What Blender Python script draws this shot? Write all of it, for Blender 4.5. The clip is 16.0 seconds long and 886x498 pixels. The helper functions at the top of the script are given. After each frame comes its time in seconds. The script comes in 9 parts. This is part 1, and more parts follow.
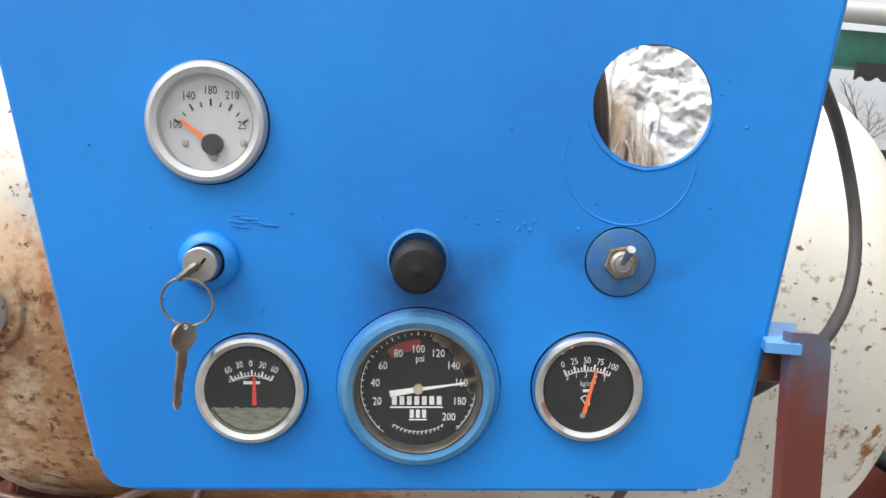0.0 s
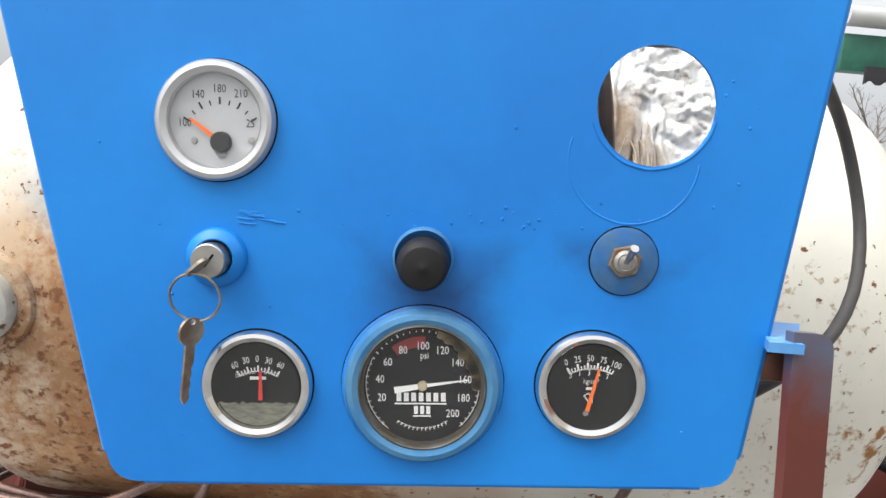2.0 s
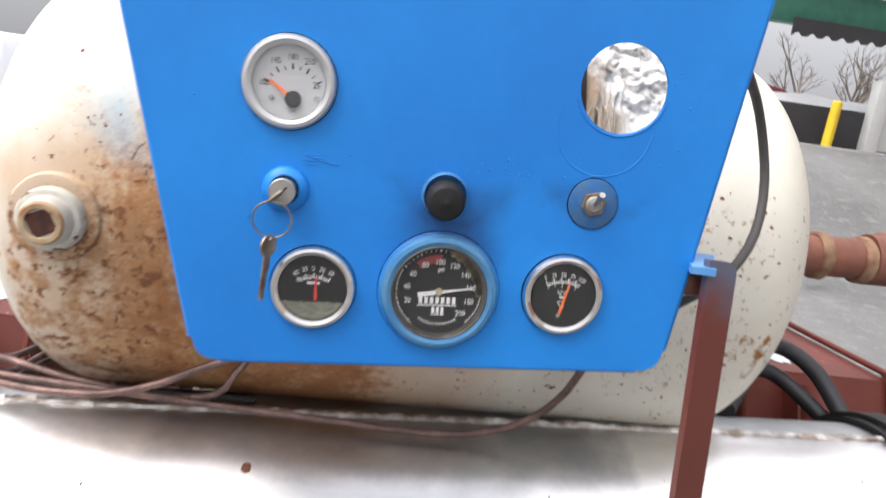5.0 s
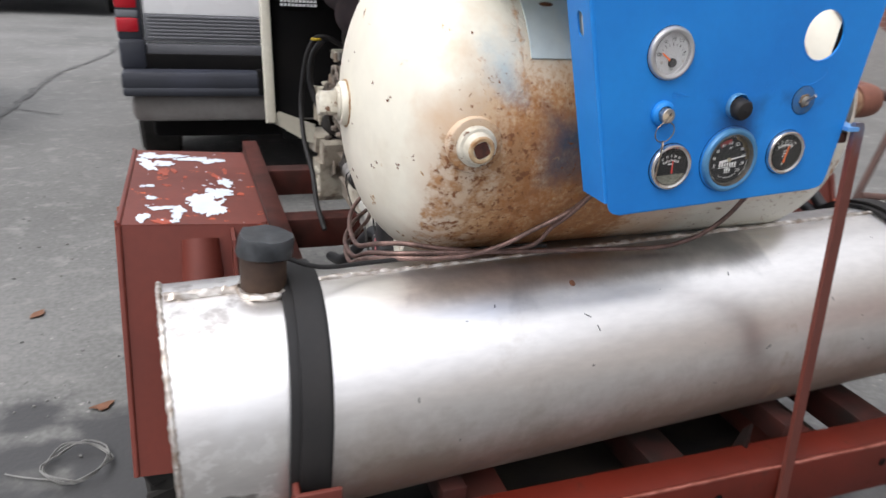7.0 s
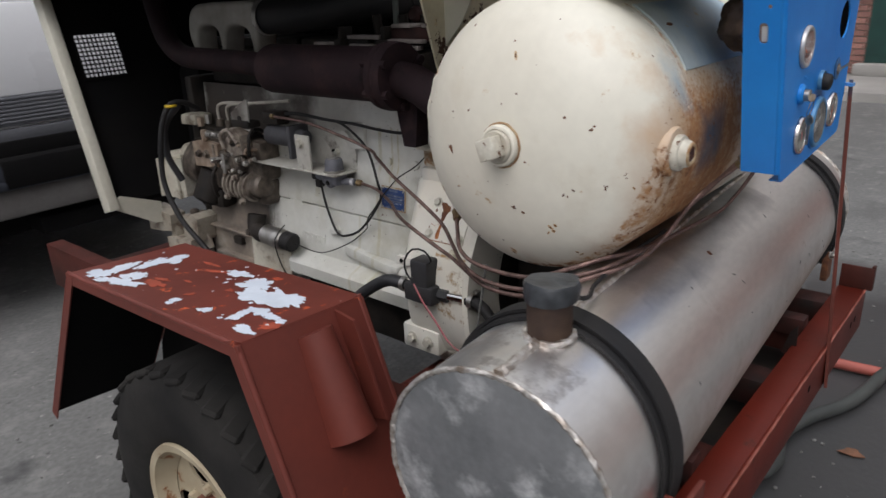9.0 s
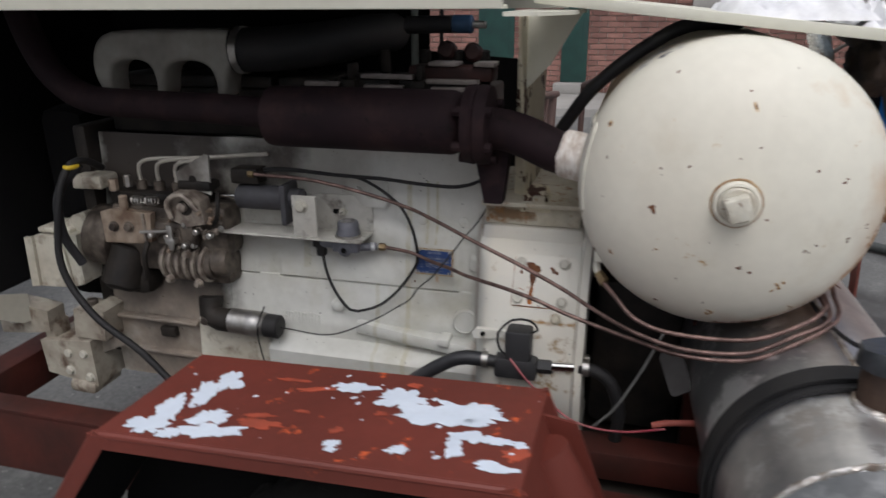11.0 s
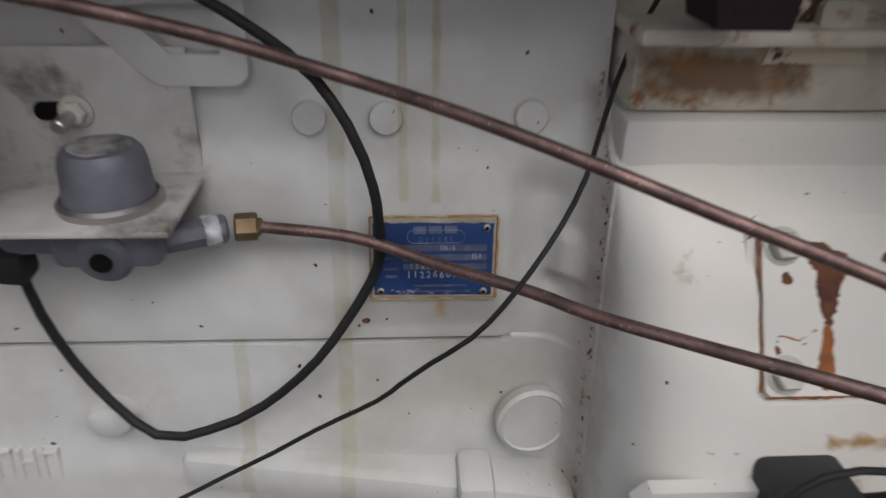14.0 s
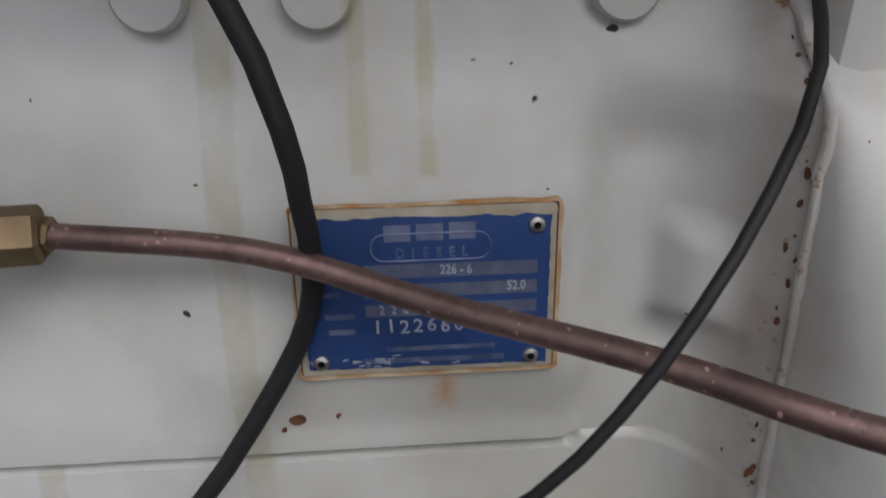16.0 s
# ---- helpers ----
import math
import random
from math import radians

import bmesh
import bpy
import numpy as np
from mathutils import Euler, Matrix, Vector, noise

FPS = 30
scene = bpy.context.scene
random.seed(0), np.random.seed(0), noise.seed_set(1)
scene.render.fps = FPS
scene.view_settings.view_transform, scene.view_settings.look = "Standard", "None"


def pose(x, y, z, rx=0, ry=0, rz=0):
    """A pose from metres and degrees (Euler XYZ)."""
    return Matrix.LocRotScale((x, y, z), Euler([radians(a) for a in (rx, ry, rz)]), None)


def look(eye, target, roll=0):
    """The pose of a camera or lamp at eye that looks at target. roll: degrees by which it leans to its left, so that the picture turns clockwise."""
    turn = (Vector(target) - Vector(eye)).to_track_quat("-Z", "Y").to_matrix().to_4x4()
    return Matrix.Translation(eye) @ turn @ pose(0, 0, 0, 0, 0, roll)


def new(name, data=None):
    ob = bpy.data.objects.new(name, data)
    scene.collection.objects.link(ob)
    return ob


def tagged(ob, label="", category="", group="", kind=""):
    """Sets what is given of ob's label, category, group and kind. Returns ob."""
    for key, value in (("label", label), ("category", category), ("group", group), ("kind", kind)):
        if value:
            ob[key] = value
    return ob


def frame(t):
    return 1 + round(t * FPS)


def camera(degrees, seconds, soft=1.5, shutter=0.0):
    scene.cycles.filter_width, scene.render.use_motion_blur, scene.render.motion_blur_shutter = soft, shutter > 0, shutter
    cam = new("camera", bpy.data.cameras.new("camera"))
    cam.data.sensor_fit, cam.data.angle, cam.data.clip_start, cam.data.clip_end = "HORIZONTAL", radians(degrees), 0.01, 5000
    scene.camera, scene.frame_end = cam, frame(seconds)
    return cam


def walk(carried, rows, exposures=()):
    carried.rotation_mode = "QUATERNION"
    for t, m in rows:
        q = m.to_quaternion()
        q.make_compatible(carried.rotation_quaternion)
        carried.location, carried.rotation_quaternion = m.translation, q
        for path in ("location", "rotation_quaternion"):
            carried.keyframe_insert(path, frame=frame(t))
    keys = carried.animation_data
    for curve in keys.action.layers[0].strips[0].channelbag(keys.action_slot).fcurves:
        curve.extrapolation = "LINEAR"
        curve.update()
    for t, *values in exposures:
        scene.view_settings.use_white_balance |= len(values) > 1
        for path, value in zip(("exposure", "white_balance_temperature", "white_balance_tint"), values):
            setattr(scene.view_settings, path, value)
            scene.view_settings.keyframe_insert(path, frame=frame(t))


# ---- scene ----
cam = camera(63.9, 16.0, 1.5, 0.5)
PATH = [
    (0, (-0.001, -0.377, 1.225), (0.04, 1.607, 0.973), 4.5),
    (0.5, (0.003, -0.368, 1.221), (0.043, 1.617, 0.975), 5.0),
    (1, (0.002, -0.372, 1.221), (0.025, 1.612, 0.971), 5.0),
    (1.5, (0.001, -0.378, 1.222), (0.021, 1.607, 0.977), 4.9),
    (2, (0.0, -0.381, 1.223), (0.022, 1.603, 0.977), 4.8),
    (2.5, (0.002, -0.382, 1.225), (0.035, 1.603, 0.983), 4.4),
    (3, (0.002, -0.385, 1.223), (0.033, 1.598, 0.964), 4.2),
    (3.2, (-0.001, -0.386, 1.22), (0.032, 1.598, 0.97), 4.6),
    (5.3, (-0.096, -0.567, 1.251), (0.17, 1.345, 0.725), 7.7),
    (5.5, (-0.135, -0.638, 1.283), (0.104, 1.229, 0.606), 6.4),
    (6, (-0.266, -0.728, 1.312), (-0.171, 1.111, 0.532), 4.6),
    (6.5, (-0.474, -0.718, 1.307), (-0.159, 1.106, 0.55), 1.6),
    (7, (-0.673, -0.738, 1.324), (-0.023, 0.994, 0.564), 3.9),
    (7.5, (-0.942, -0.8, 1.358), (-0.046, 0.83, 0.623), 1.5),
    (8, (-1.092, -0.689, 1.338), (-0.009, 0.842, 0.641), -0.2),
    (8.2, (-1.153, -0.605, 1.336), (0.004, 0.874, 0.649), -1.7),
    (10.3, (-1.479, 0.188, 1.358), (0.269, 0.923, 0.723), -0.1),
    (10.5, (-1.492, 0.282, 1.356), (0.296, 0.931, 0.736), -1.1),
    (11, (-1.503, 0.493, 1.387), (0.316, 0.99, 0.721), -0.4),
    (11.5, (-1.389, 0.677, 1.36), (0.474, 1.125, 0.785), -3.2),
    (12, (-1.219, 0.831, 1.325), (0.664, 1.027, 0.682), -0.4),
    (12.5, (-1.07, 0.926, 1.297), (0.778, 0.739, 0.556), -0.1),
    (13, (-0.851, 0.902, 1.235), (0.983, 0.752, 0.452), -0.9),
    (13.5, (-0.675, 0.894, 1.172), (1.106, 0.798, 0.267), 1.0),
    (14, (-0.546, 0.898, 1.085), (1.204, 0.797, 0.121), 1.1),
    (14.5, (-0.452, 0.887, 1.025), (1.318, 0.796, 0.098), -0.4),
    (15, (-0.391, 0.887, 0.977), (1.398, 0.779, 0.09), 0.8),
    (15.5, (-0.356, 0.887, 0.959), (1.442, 0.762, 0.092), 0.5),
    (16, (-0.344, 0.89, 0.97), (1.448, 0.762, 0.091), -0.4),
]
walk(cam, [(t, look(eye, target, roll)) for t, eye, target, roll in PATH],
     [(0.0, 0.72, 6500, 9), (3.2, 0.78, 6500, 10), (5.3, 0.69, 6500, 14), (6.0, 0.71, 6500, 15), (6.5, 0.75, 6450, 16), (7.0, 0.28, 6450, 13), (8.0, -0.36, 6400, 12), (10.5, -0.46, 6400, 15), (11.5, -0.46, 6250, 11), (12.0, -0.48, 6250, 11), (12.5, -0.53, 6250, 13), (13.5, -0.45, 6250, 15), (14.5, -0.32, 6200, 15), (15.0, -0.23, 6150, 15), (16.0, -0.28, 6150, 15)])

# ---- light ----
world = bpy.data.worlds.new("overcast_sky")
scene.world = world
world.use_nodes = True
wn, wl = world.node_tree.nodes, world.node_tree.links
bg = wn["Background"]
sky = wn.new("ShaderNodeTexSky")
sky.sky_type, sky.sun_disc = "NISHITA", False
sky.sun_elevation, sky.sun_rotation = radians(54), radians(249)
sky.air_density, sky.dust_density, sky.ozone_density = 1.0, 8.0, 1.0
soften = wn.new("ShaderNodeHueSaturation")
soften.inputs["Saturation"].default_value = 0.25
wl.new(sky.outputs["Color"], soften.inputs["Color"])
veil = wn.new("ShaderNodeMix")
veil.data_type = "RGBA"
veil.inputs["Factor"].default_value = 0.6
veil.inputs["B"].default_value = (7.0, 7.2, 7.5, 1.0)
wl.new(soften.outputs["Color"], veil.inputs["A"])
# an overcast sky is brightest overhead
direction, parts, climb, shade = wn.new("ShaderNodeTexCoord"), wn.new("ShaderNodeSeparateXYZ"), wn.new("ShaderNodeMapRange"), wn.new("ShaderNodeVectorMath")
wl.new(direction.outputs["Generated"], parts.inputs["Vector"])
wl.new(parts.outputs["Z"], climb.inputs["Value"])
climb.inputs["To Min"].default_value, climb.inputs["To Max"].default_value = 0.40, 1.75
shade.operation = "MULTIPLY"
wl.new(veil.outputs["Result"], shade.inputs[0])
wl.new(climb.outputs["Result"], shade.inputs[1])
wl.new(shade.outputs["Vector"], bg.inputs["Color"])
bg.inputs["Strength"].default_value = 0.15
sun_data = bpy.data.lights.new("sun", "SUN")
sun_data.energy, sun_data.angle, sun_data.color = 1.15, radians(40), (1.0, 0.97, 0.93)
sun = new("sun", sun_data)
sun.matrix_basis = look((-5.5, -2.1, 8.1), (0, 0, 0))


# ---- materials ----
def mat(name, c1, c2=None, scale=6.0, rough=0.5, metal=0.0, bump=0.1, grain=120.0, detail=0.35, rough2=None, coat=0.0, stretch=(1, 1, 1), spec=0.5):
    """A surface with broad patches from c1 to c2, fine grain and relief."""
    m = bpy.data.materials.new(name)
    m.use_nodes = True
    n, l = m.node_tree.nodes, m.node_tree.links
    b = n["Principled BSDF"]
    c2 = c2 or tuple(v * 0.8 for v in c1)
    geo = n.new("ShaderNodeNewGeometry")
    mp = n.new("ShaderNodeMapping")
    mp.inputs["Scale"].default_value = stretch
    l.new(geo.outputs["Position"], mp.inputs["Vector"])
    broad, fine = n.new("ShaderNodeTexNoise"), n.new("ShaderNodeTexNoise")
    broad.inputs["Scale"].default_value, broad.inputs["Detail"].default_value = scale, 6.0
    fine.inputs["Scale"].default_value, fine.inputs["Detail"].default_value = grain, 3.0
    l.new(mp.outputs["Vector"], broad.inputs["Vector"])
    l.new(mp.outputs["Vector"], fine.inputs["Vector"])
    ramp = n.new("ShaderNodeMapRange")
    ramp.inputs["From Min"].default_value, ramp.inputs["From Max"].default_value = 0.35, 0.65
    l.new(broad.outputs["Fac"], ramp.inputs["Value"])
    mix = n.new("ShaderNodeMix")
    mix.data_type = "RGBA"
    mix.inputs["A"].default_value, mix.inputs["B"].default_value = (*c1, 1), (*c2, 1)
    l.new(ramp.outputs["Result"], mix.inputs["Factor"])
    tone = n.new("ShaderNodeMix")
    tone.data_type, tone.blend_type = "RGBA", "MULTIPLY"
    tone.inputs["Factor"].default_value = detail
    l.new(mix.outputs["Result"], tone.inputs["A"])
    l.new(fine.outputs["Color"], tone.inputs["B"])
    grey = n.new("ShaderNodeMapRange")
    grey.inputs["From Min"].default_value, grey.inputs["From Max"].default_value = 0.3, 0.7
    grey.inputs["To Min"].default_value, grey.inputs["To Max"].default_value = 0.6, 1.1
    l.new(fine.outputs["Fac"], grey.inputs["Value"])
    l.new(grey.outputs["Result"], tone.inputs["B"])
    l.new(tone.outputs["Result"], b.inputs["Base Color"])
    rr = n.new("ShaderNodeMapRange")
    rr.inputs["To Min"].default_value, rr.inputs["To Max"].default_value = rough, rough2 if rough2 is not None else min(1, rough + 0.15)
    l.new(broad.outputs["Fac"], rr.inputs["Value"])
    l.new(rr.outputs["Result"], b.inputs["Roughness"])
    b.inputs["Metallic"].default_value = metal
    b.inputs["Coat Weight"].default_value = coat
    b.inputs["Specular IOR Level"].default_value = spec
    if bump:
        bp = n.new("ShaderNodeBump")
        bp.inputs["Strength"].default_value, bp.inputs["Distance"].default_value = bump, 0.002
        l.new(fine.outputs["Fac"], bp.inputs["Height"])
        l.new(bp.outputs["Normal"], b.inputs["Normal"])
    return m


def over(m, colour, scale, low, high, rough=0.8, metal=0.0, zone=None, ragged=0.0, vein=False, relief=0.0):
    """Adds a layer of patches (rust, chips, stains, some painted shade or sheen) to a material. zone: boxes (x0, x1,
    y0, y1, z0, z1, soft) in the place that the layer keeps to.
    """
    n, l = m.node_tree.nodes, m.node_tree.links
    b = n["Principled BSDF"]
    geo = n.new("ShaderNodeNewGeometry")
    tex = n.new("ShaderNodeTexNoise")
    tex.inputs["Scale"].default_value, tex.inputs["Detail"].default_value, tex.inputs["Roughness"].default_value = scale, 8.0, 0.65
    l.new(geo.outputs["Position"], tex.inputs["Vector"])
    value = tex.outputs["Fac"]
    if zone:
        sep = n.new("ShaderNodeSeparateXYZ")
        l.new(geo.outputs["Position"], sep.inputs["Vector"])
        inside = None
        soft = zone[6]
        for axis, lo, hi in (("X", zone[0], zone[1]), ("Y", zone[2], zone[3]), ("Z", zone[4], zone[5])):
            for edge, sign in ((lo, 1), (hi, -1)):
                if edge is None:
                    continue
                r = n.new("ShaderNodeMapRange")
                r.inputs["From Min"].default_value = edge - soft * sign
                r.inputs["From Max"].default_value = edge + soft * sign
                l.new(sep.outputs[axis], r.inputs["Value"])
                if inside is None:
                    inside = r.outputs["Result"]
                else:
                    mu = n.new("ShaderNodeMath")
                    mu.operation = "MINIMUM"
                    l.new(inside, mu.inputs[0])
                    l.new(r.outputs["Result"], mu.inputs[1])
                    inside = mu.outputs["Value"]
        sh = n.new("ShaderNodeMath")
        sh.operation = "MULTIPLY_ADD"
        sh.inputs[1].default_value, sh.inputs[2].default_value = 0.7, -0.7
        l.new(inside, sh.inputs[0])
        ad = n.new("ShaderNodeMath")
        ad.operation = "ADD"
        l.new(value, ad.inputs[0])
        l.new(sh.outputs["Value"], ad.inputs[1])
        value = ad.outputs["Value"]
    mask = n.new("ShaderNodeMapRange")
    mask.inputs["From Min"].default_value, mask.inputs["From Max"].default_value = low, high
    l.new(value, mask.inputs["Value"])
    for slot, val in (("Base Color", (*colour, 1)), ("Roughness", rough), ("Metallic", metal)):
        mx = n.new("ShaderNodeMix")
        mx.data_type = "RGBA" if slot == "Base Color" else "FLOAT"
        if b.inputs[slot].is_linked:
            l.new(b.inputs[slot].links[0].from_socket, mx.inputs["A"])
        else:
            mx.inputs["A"].default_value = b.inputs[slot].default_value
        mx.inputs["B"].default_value = val
        l.new(mask.outputs["Result"], mx.inputs["Factor"])
        l.new(mx.outputs["Result"], b.inputs[slot])
    if relief:
        bp = n.new("ShaderNodeBump")
        bp.inputs["Strength"].default_value, bp.inputs["Distance"].default_value = 0.6, relief
        l.new(mask.outputs["Result"], bp.inputs["Height"])
        if b.inputs["Normal"].is_linked:
            l.new(b.inputs["Normal"].links[0].from_socket, bp.inputs["Normal"])
        l.new(bp.outputs["Normal"], b.inputs["Normal"])
    return m


def specks(m, colour, scale, size, share, rough=0.8, relief=0.0):
    """Scatters small round specks or pits over a material: scale in cells a metre, size as a part of a cell, share of the cells that have one."""
    n, l = m.node_tree.nodes, m.node_tree.links
    b = n["Principled BSDF"]
    geo, wob = n.new("ShaderNodeNewGeometry"), n.new("ShaderNodeTexNoise")
    wob.inputs["Scale"].default_value = scale * 2.5
    l.new(geo.outputs["Position"], wob.inputs["Vector"])
    shift = n.new("ShaderNodeVectorMath")
    shift.operation = "MULTIPLY_ADD"
    shift.inputs[1].default_value = (0.35 / scale,) * 3
    l.new(wob.outputs["Color"], shift.inputs[0])
    l.new(geo.outputs["Position"], shift.inputs[2])
    vor = n.new("ShaderNodeTexVoronoi")
    vor.inputs["Scale"].default_value = scale
    l.new(shift.outputs["Vector"], vor.inputs["Vector"])
    sep = n.new("ShaderNodeSeparateColor")
    l.new(vor.outputs["Color"], sep.inputs["Color"])
    near, some, both = n.new("ShaderNodeMapRange"), n.new("ShaderNodeMath"), n.new("ShaderNodeMath")
    near.inputs["From Min"].default_value, near.inputs["From Max"].default_value = size, size * 0.75
    l.new(vor.outputs["Distance"], near.inputs["Value"])
    some.operation, some.inputs[1].default_value = "LESS_THAN", share
    l.new(sep.outputs["Red"], some.inputs[0])
    both.operation = "MULTIPLY"
    l.new(near.outputs["Result"], both.inputs[0])
    l.new(some.outputs["Value"], both.inputs[1])
    for slot, val in (("Base Color", (*colour, 1)), ("Roughness", rough), ("Metallic", 0.0)):
        mx = n.new("ShaderNodeMix")
        mx.data_type = "RGBA" if slot == "Base Color" else "FLOAT"
        if b.inputs[slot].is_linked:
            l.new(b.inputs[slot].links[0].from_socket, mx.inputs["A"])
        else:
            mx.inputs["A"].default_value = b.inputs[slot].default_value
        mx.inputs["B"].default_value = val
        l.new(both.outputs["Value"], mx.inputs["Factor"])
        l.new(mx.outputs["Result"], b.inputs[slot])
    return m


def glass(name, colour=(1, 1, 1), rough=0.0):
    m = bpy.data.materials.new(name)
    m.use_nodes = True
    b = m.node_tree.nodes["Principled BSDF"]
    b.inputs["Base Color"].default_value = (*colour, 1)
    b.inputs["Transmission Weight"].default_value, b.inputs["Roughness"].default_value, b.inputs["IOR"].default_value = 1.0, rough, 1.45
    return m


RUST, RUST_DARK = (0.20, 0.075, 0.025), (0.06, 0.025, 0.015)
BLUE = mat("blue_enamel", (0.009, 0.215, 0.64), (0.006, 0.172, 0.56), 7, 0.38, 0, 0.03, 90, 0.08, spec=0.4)
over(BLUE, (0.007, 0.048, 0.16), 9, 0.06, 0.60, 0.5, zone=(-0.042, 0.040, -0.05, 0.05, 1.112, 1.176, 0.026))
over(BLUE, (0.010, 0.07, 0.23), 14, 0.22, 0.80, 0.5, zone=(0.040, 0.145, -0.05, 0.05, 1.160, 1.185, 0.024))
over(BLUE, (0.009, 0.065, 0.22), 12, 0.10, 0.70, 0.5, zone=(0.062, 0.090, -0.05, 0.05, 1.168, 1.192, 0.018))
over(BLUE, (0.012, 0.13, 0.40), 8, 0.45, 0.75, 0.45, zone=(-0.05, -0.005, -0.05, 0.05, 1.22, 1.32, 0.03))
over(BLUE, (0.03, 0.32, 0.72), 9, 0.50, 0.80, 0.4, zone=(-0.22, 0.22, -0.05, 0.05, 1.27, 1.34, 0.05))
specks(BLUE, (0.012, 0.05, 0.14), 38, 0.055, 0.20, 0.6)
BLUE_RING = mat("worn_blue_bezel_paint", (0.045, 0.19, 0.40), (0.085, 0.24, 0.42), 40, 0.3, 0.2, 0.05, 200, 0.2)
CREAM = mat("cream_machine_paint", (0.60, 0.59, 0.51), (0.52, 0.50, 0.42), 4, 0.45, 0, 0.08, 60, 0.18)
over(CREAM, (0.30, 0.27, 0.17), 5, 0.60, 0.78, 0.6)
over(CREAM, RUST, 26, 0.735, 0.76, 0.85)
HOOD = mat("cream_hood_paint", (0.66, 0.65, 0.55), (0.60, 0.59, 0.50), 3, 0.4, 0, 0.04, 50, 0.1)
over(HOOD, RUST, 14, 0.72, 0.74, 0.85)
FLAKED = mat("flaked_cream_paint", (0.62, 0.58, 0.44), (0.56, 0.50, 0.36), 6, 0.5, 0, 0.1, 70, 0.2)
over(FLAKED, RUST_DARK, 15, 0.55, 0.57, 0.85, relief=0.001)
over(FLAKED, (0.45, 0.26, 0.06), 9, 0.62, 0.75, 0.8)
BLOCK = mat("grey_cream_engine_paint", (0.60, 0.605, 0.57), (0.53, 0.53, 0.485), 5, 0.38, 0, 0.08, 45, 0.16)
over(BLOCK, (0.38, 0.36, 0.27), 3.5, 0.55, 0.80, 0.55)
over(BLOCK, (0.66, 0.63, 0.55), 5, 0.20, 0.60, 0.42, zone=(-0.5, 0.3, 0.4, 0.770, 0.5, 1.05, 0.02))
over(BLOCK, (0.36, 0.27, 0.15), 22, 0.64, 0.76, 0.55, zone=(-0.5, 0.3, 0.4, 0.770, 0.5, 1.05, 0.02))
# dried oil runs down the side
for y, w, z0, z1, fade in ((0.900, 0.0042, 0.896, 1.03, 0.60), (0.880, 0.0036, 0.896, 1.03, 0.56), (0.941, 0.0066, 0.60, 1.03, 0.72), (1.178, 0.010, 0.82, 0.90, 0.85), (1.012, 0.006, 0.60, 0.80, 0.85)):
    over(BLOCK, (0.43, 0.405, 0.29), 60, 0.22, fade, 0.45, zone=(-0.3, 0.0, y - w, y + w, z0, z1, 0.0022))
# grease thrown out round the injection pump
over(BLOCK, (0.045, 0.036, 0.030), 7, 0.16, 0.46, 0.5, zone=(-0.5, 0.3, 1.36, 1.72, 0.66, 1.20, 0.05))
over(BLOCK, (0.27, 0.225, 0.18), 6, 0.08, 0.56, 0.55, zone=(-0.5, 0.3, 1.40, 1.78, 0.40, 0.76, 0.05))
over(BLOCK, (0.12, 0.10, 0.085), 9, 0.34, 0.70, 0.55, zone=(-0.5, 0.3, 1.30, 1.76, 0.45, 0.80, 0.06))
over(BLOCK, (0.16, 0.15, 0.14), 9, 0.42, 0.75, 0.55, zone=(-0.5, 0.3, 1.24, 1.66, 1.18, 1.36, 0.05))
over(BLOCK, (0.33, 0.16, 0.04), 30, 0.40, 0.60, 0.7, zone=(-0.3, 0.0, 1.215, 1.24, 1.035, 1.075, 0.010))
# brown shadow strip painted down the joint with the flywheel housing
over(BLOCK, (0.33, 0.29, 0.25), 24, 0.05, 0.60, 0.6, zone=(-0.4, 0.1, 0.774, 0.791, 0.60, 0.97, 0.007))
over(BLOCK, (0.20, 0.10, 0.045), 130, 0.54, 0.64, 0.7, zone=(-0.4, 0.1, 0.773, 0.787, 0.64, 1.0, 0.006))
over(BLOCK, (0.33, 0.19, 0.07), 45, 0.36, 0.58, 0.7, zone=(-0.4, 0.1, 0.57, 0.665, 0.788, 0.806, 0.008))
over(BLOCK, (0.16, 0.08, 0.035), 60, 0.42, 0.58, 0.7, zone=(-0.4, 0.1, 0.690, 0.735, 0.786, 0.798, 0.007))
over(BLOCK, (0.30, 0.20, 0.10), 50, 0.52, 0.66, 0.7, zone=(-0.4, 0.1, 0.55, 0.735, 0.64, 0.79, 0.02))
over(BLOCK, (0.24, 0.16, 0.09), 16, 0.48, 0.66, 0.7, zone=(-0.4, 0.1, 0.56, 0.775, 0.955, 1.02, 0.02))
over(BLOCK, (0.50, 0.42, 0.28), 40, 0.40, 0.70, 0.7, zone=(-0.3, 0.0, 0.8655, 0.8805, 0.810, 0.840, 0.006))
over(BLOCK, (0.42, 0.20, 0.06), 60, 0.02, 0.62, 0.8, zone=(-0.3, -0.05, 0.8728, 0.8788, 0.816, 0.8375, 0.0065))
over(BLOCK, (0.09, 0.08, 0.075), 14, 0.20, 0.54, 0.5, zone=(-0.3, 0.0, 1.02, 1.20, 0.862, 0.915, 0.020))
# greyer from the solenoid shelf up towards the silencer
over(BLOCK, (0.34, 0.325, 0.295), 6, 0.12, 0.66, 0.5, zone=(-0.3, 0.0, 1.02, 1.34, 0.86, 1.10, 0.06))
over(BLOCK, (0.16, 0.145, 0.13), 12, 0.34, 0.70, 0.5, zone=(-0.3, 0.0, 1.19, 1.38, 0.93, 1.07, 0.03))
over(BLOCK, (0.085, 0.072, 0.062), 8, 0.22, 0.60, 0.5, zone=(-0.5, 0.3, 1.16, 1.50, 0.985, 1.13, 0.05))
specks(BLOCK, (0.030, 0.025, 0.022), 45, 0.078, 0.62)
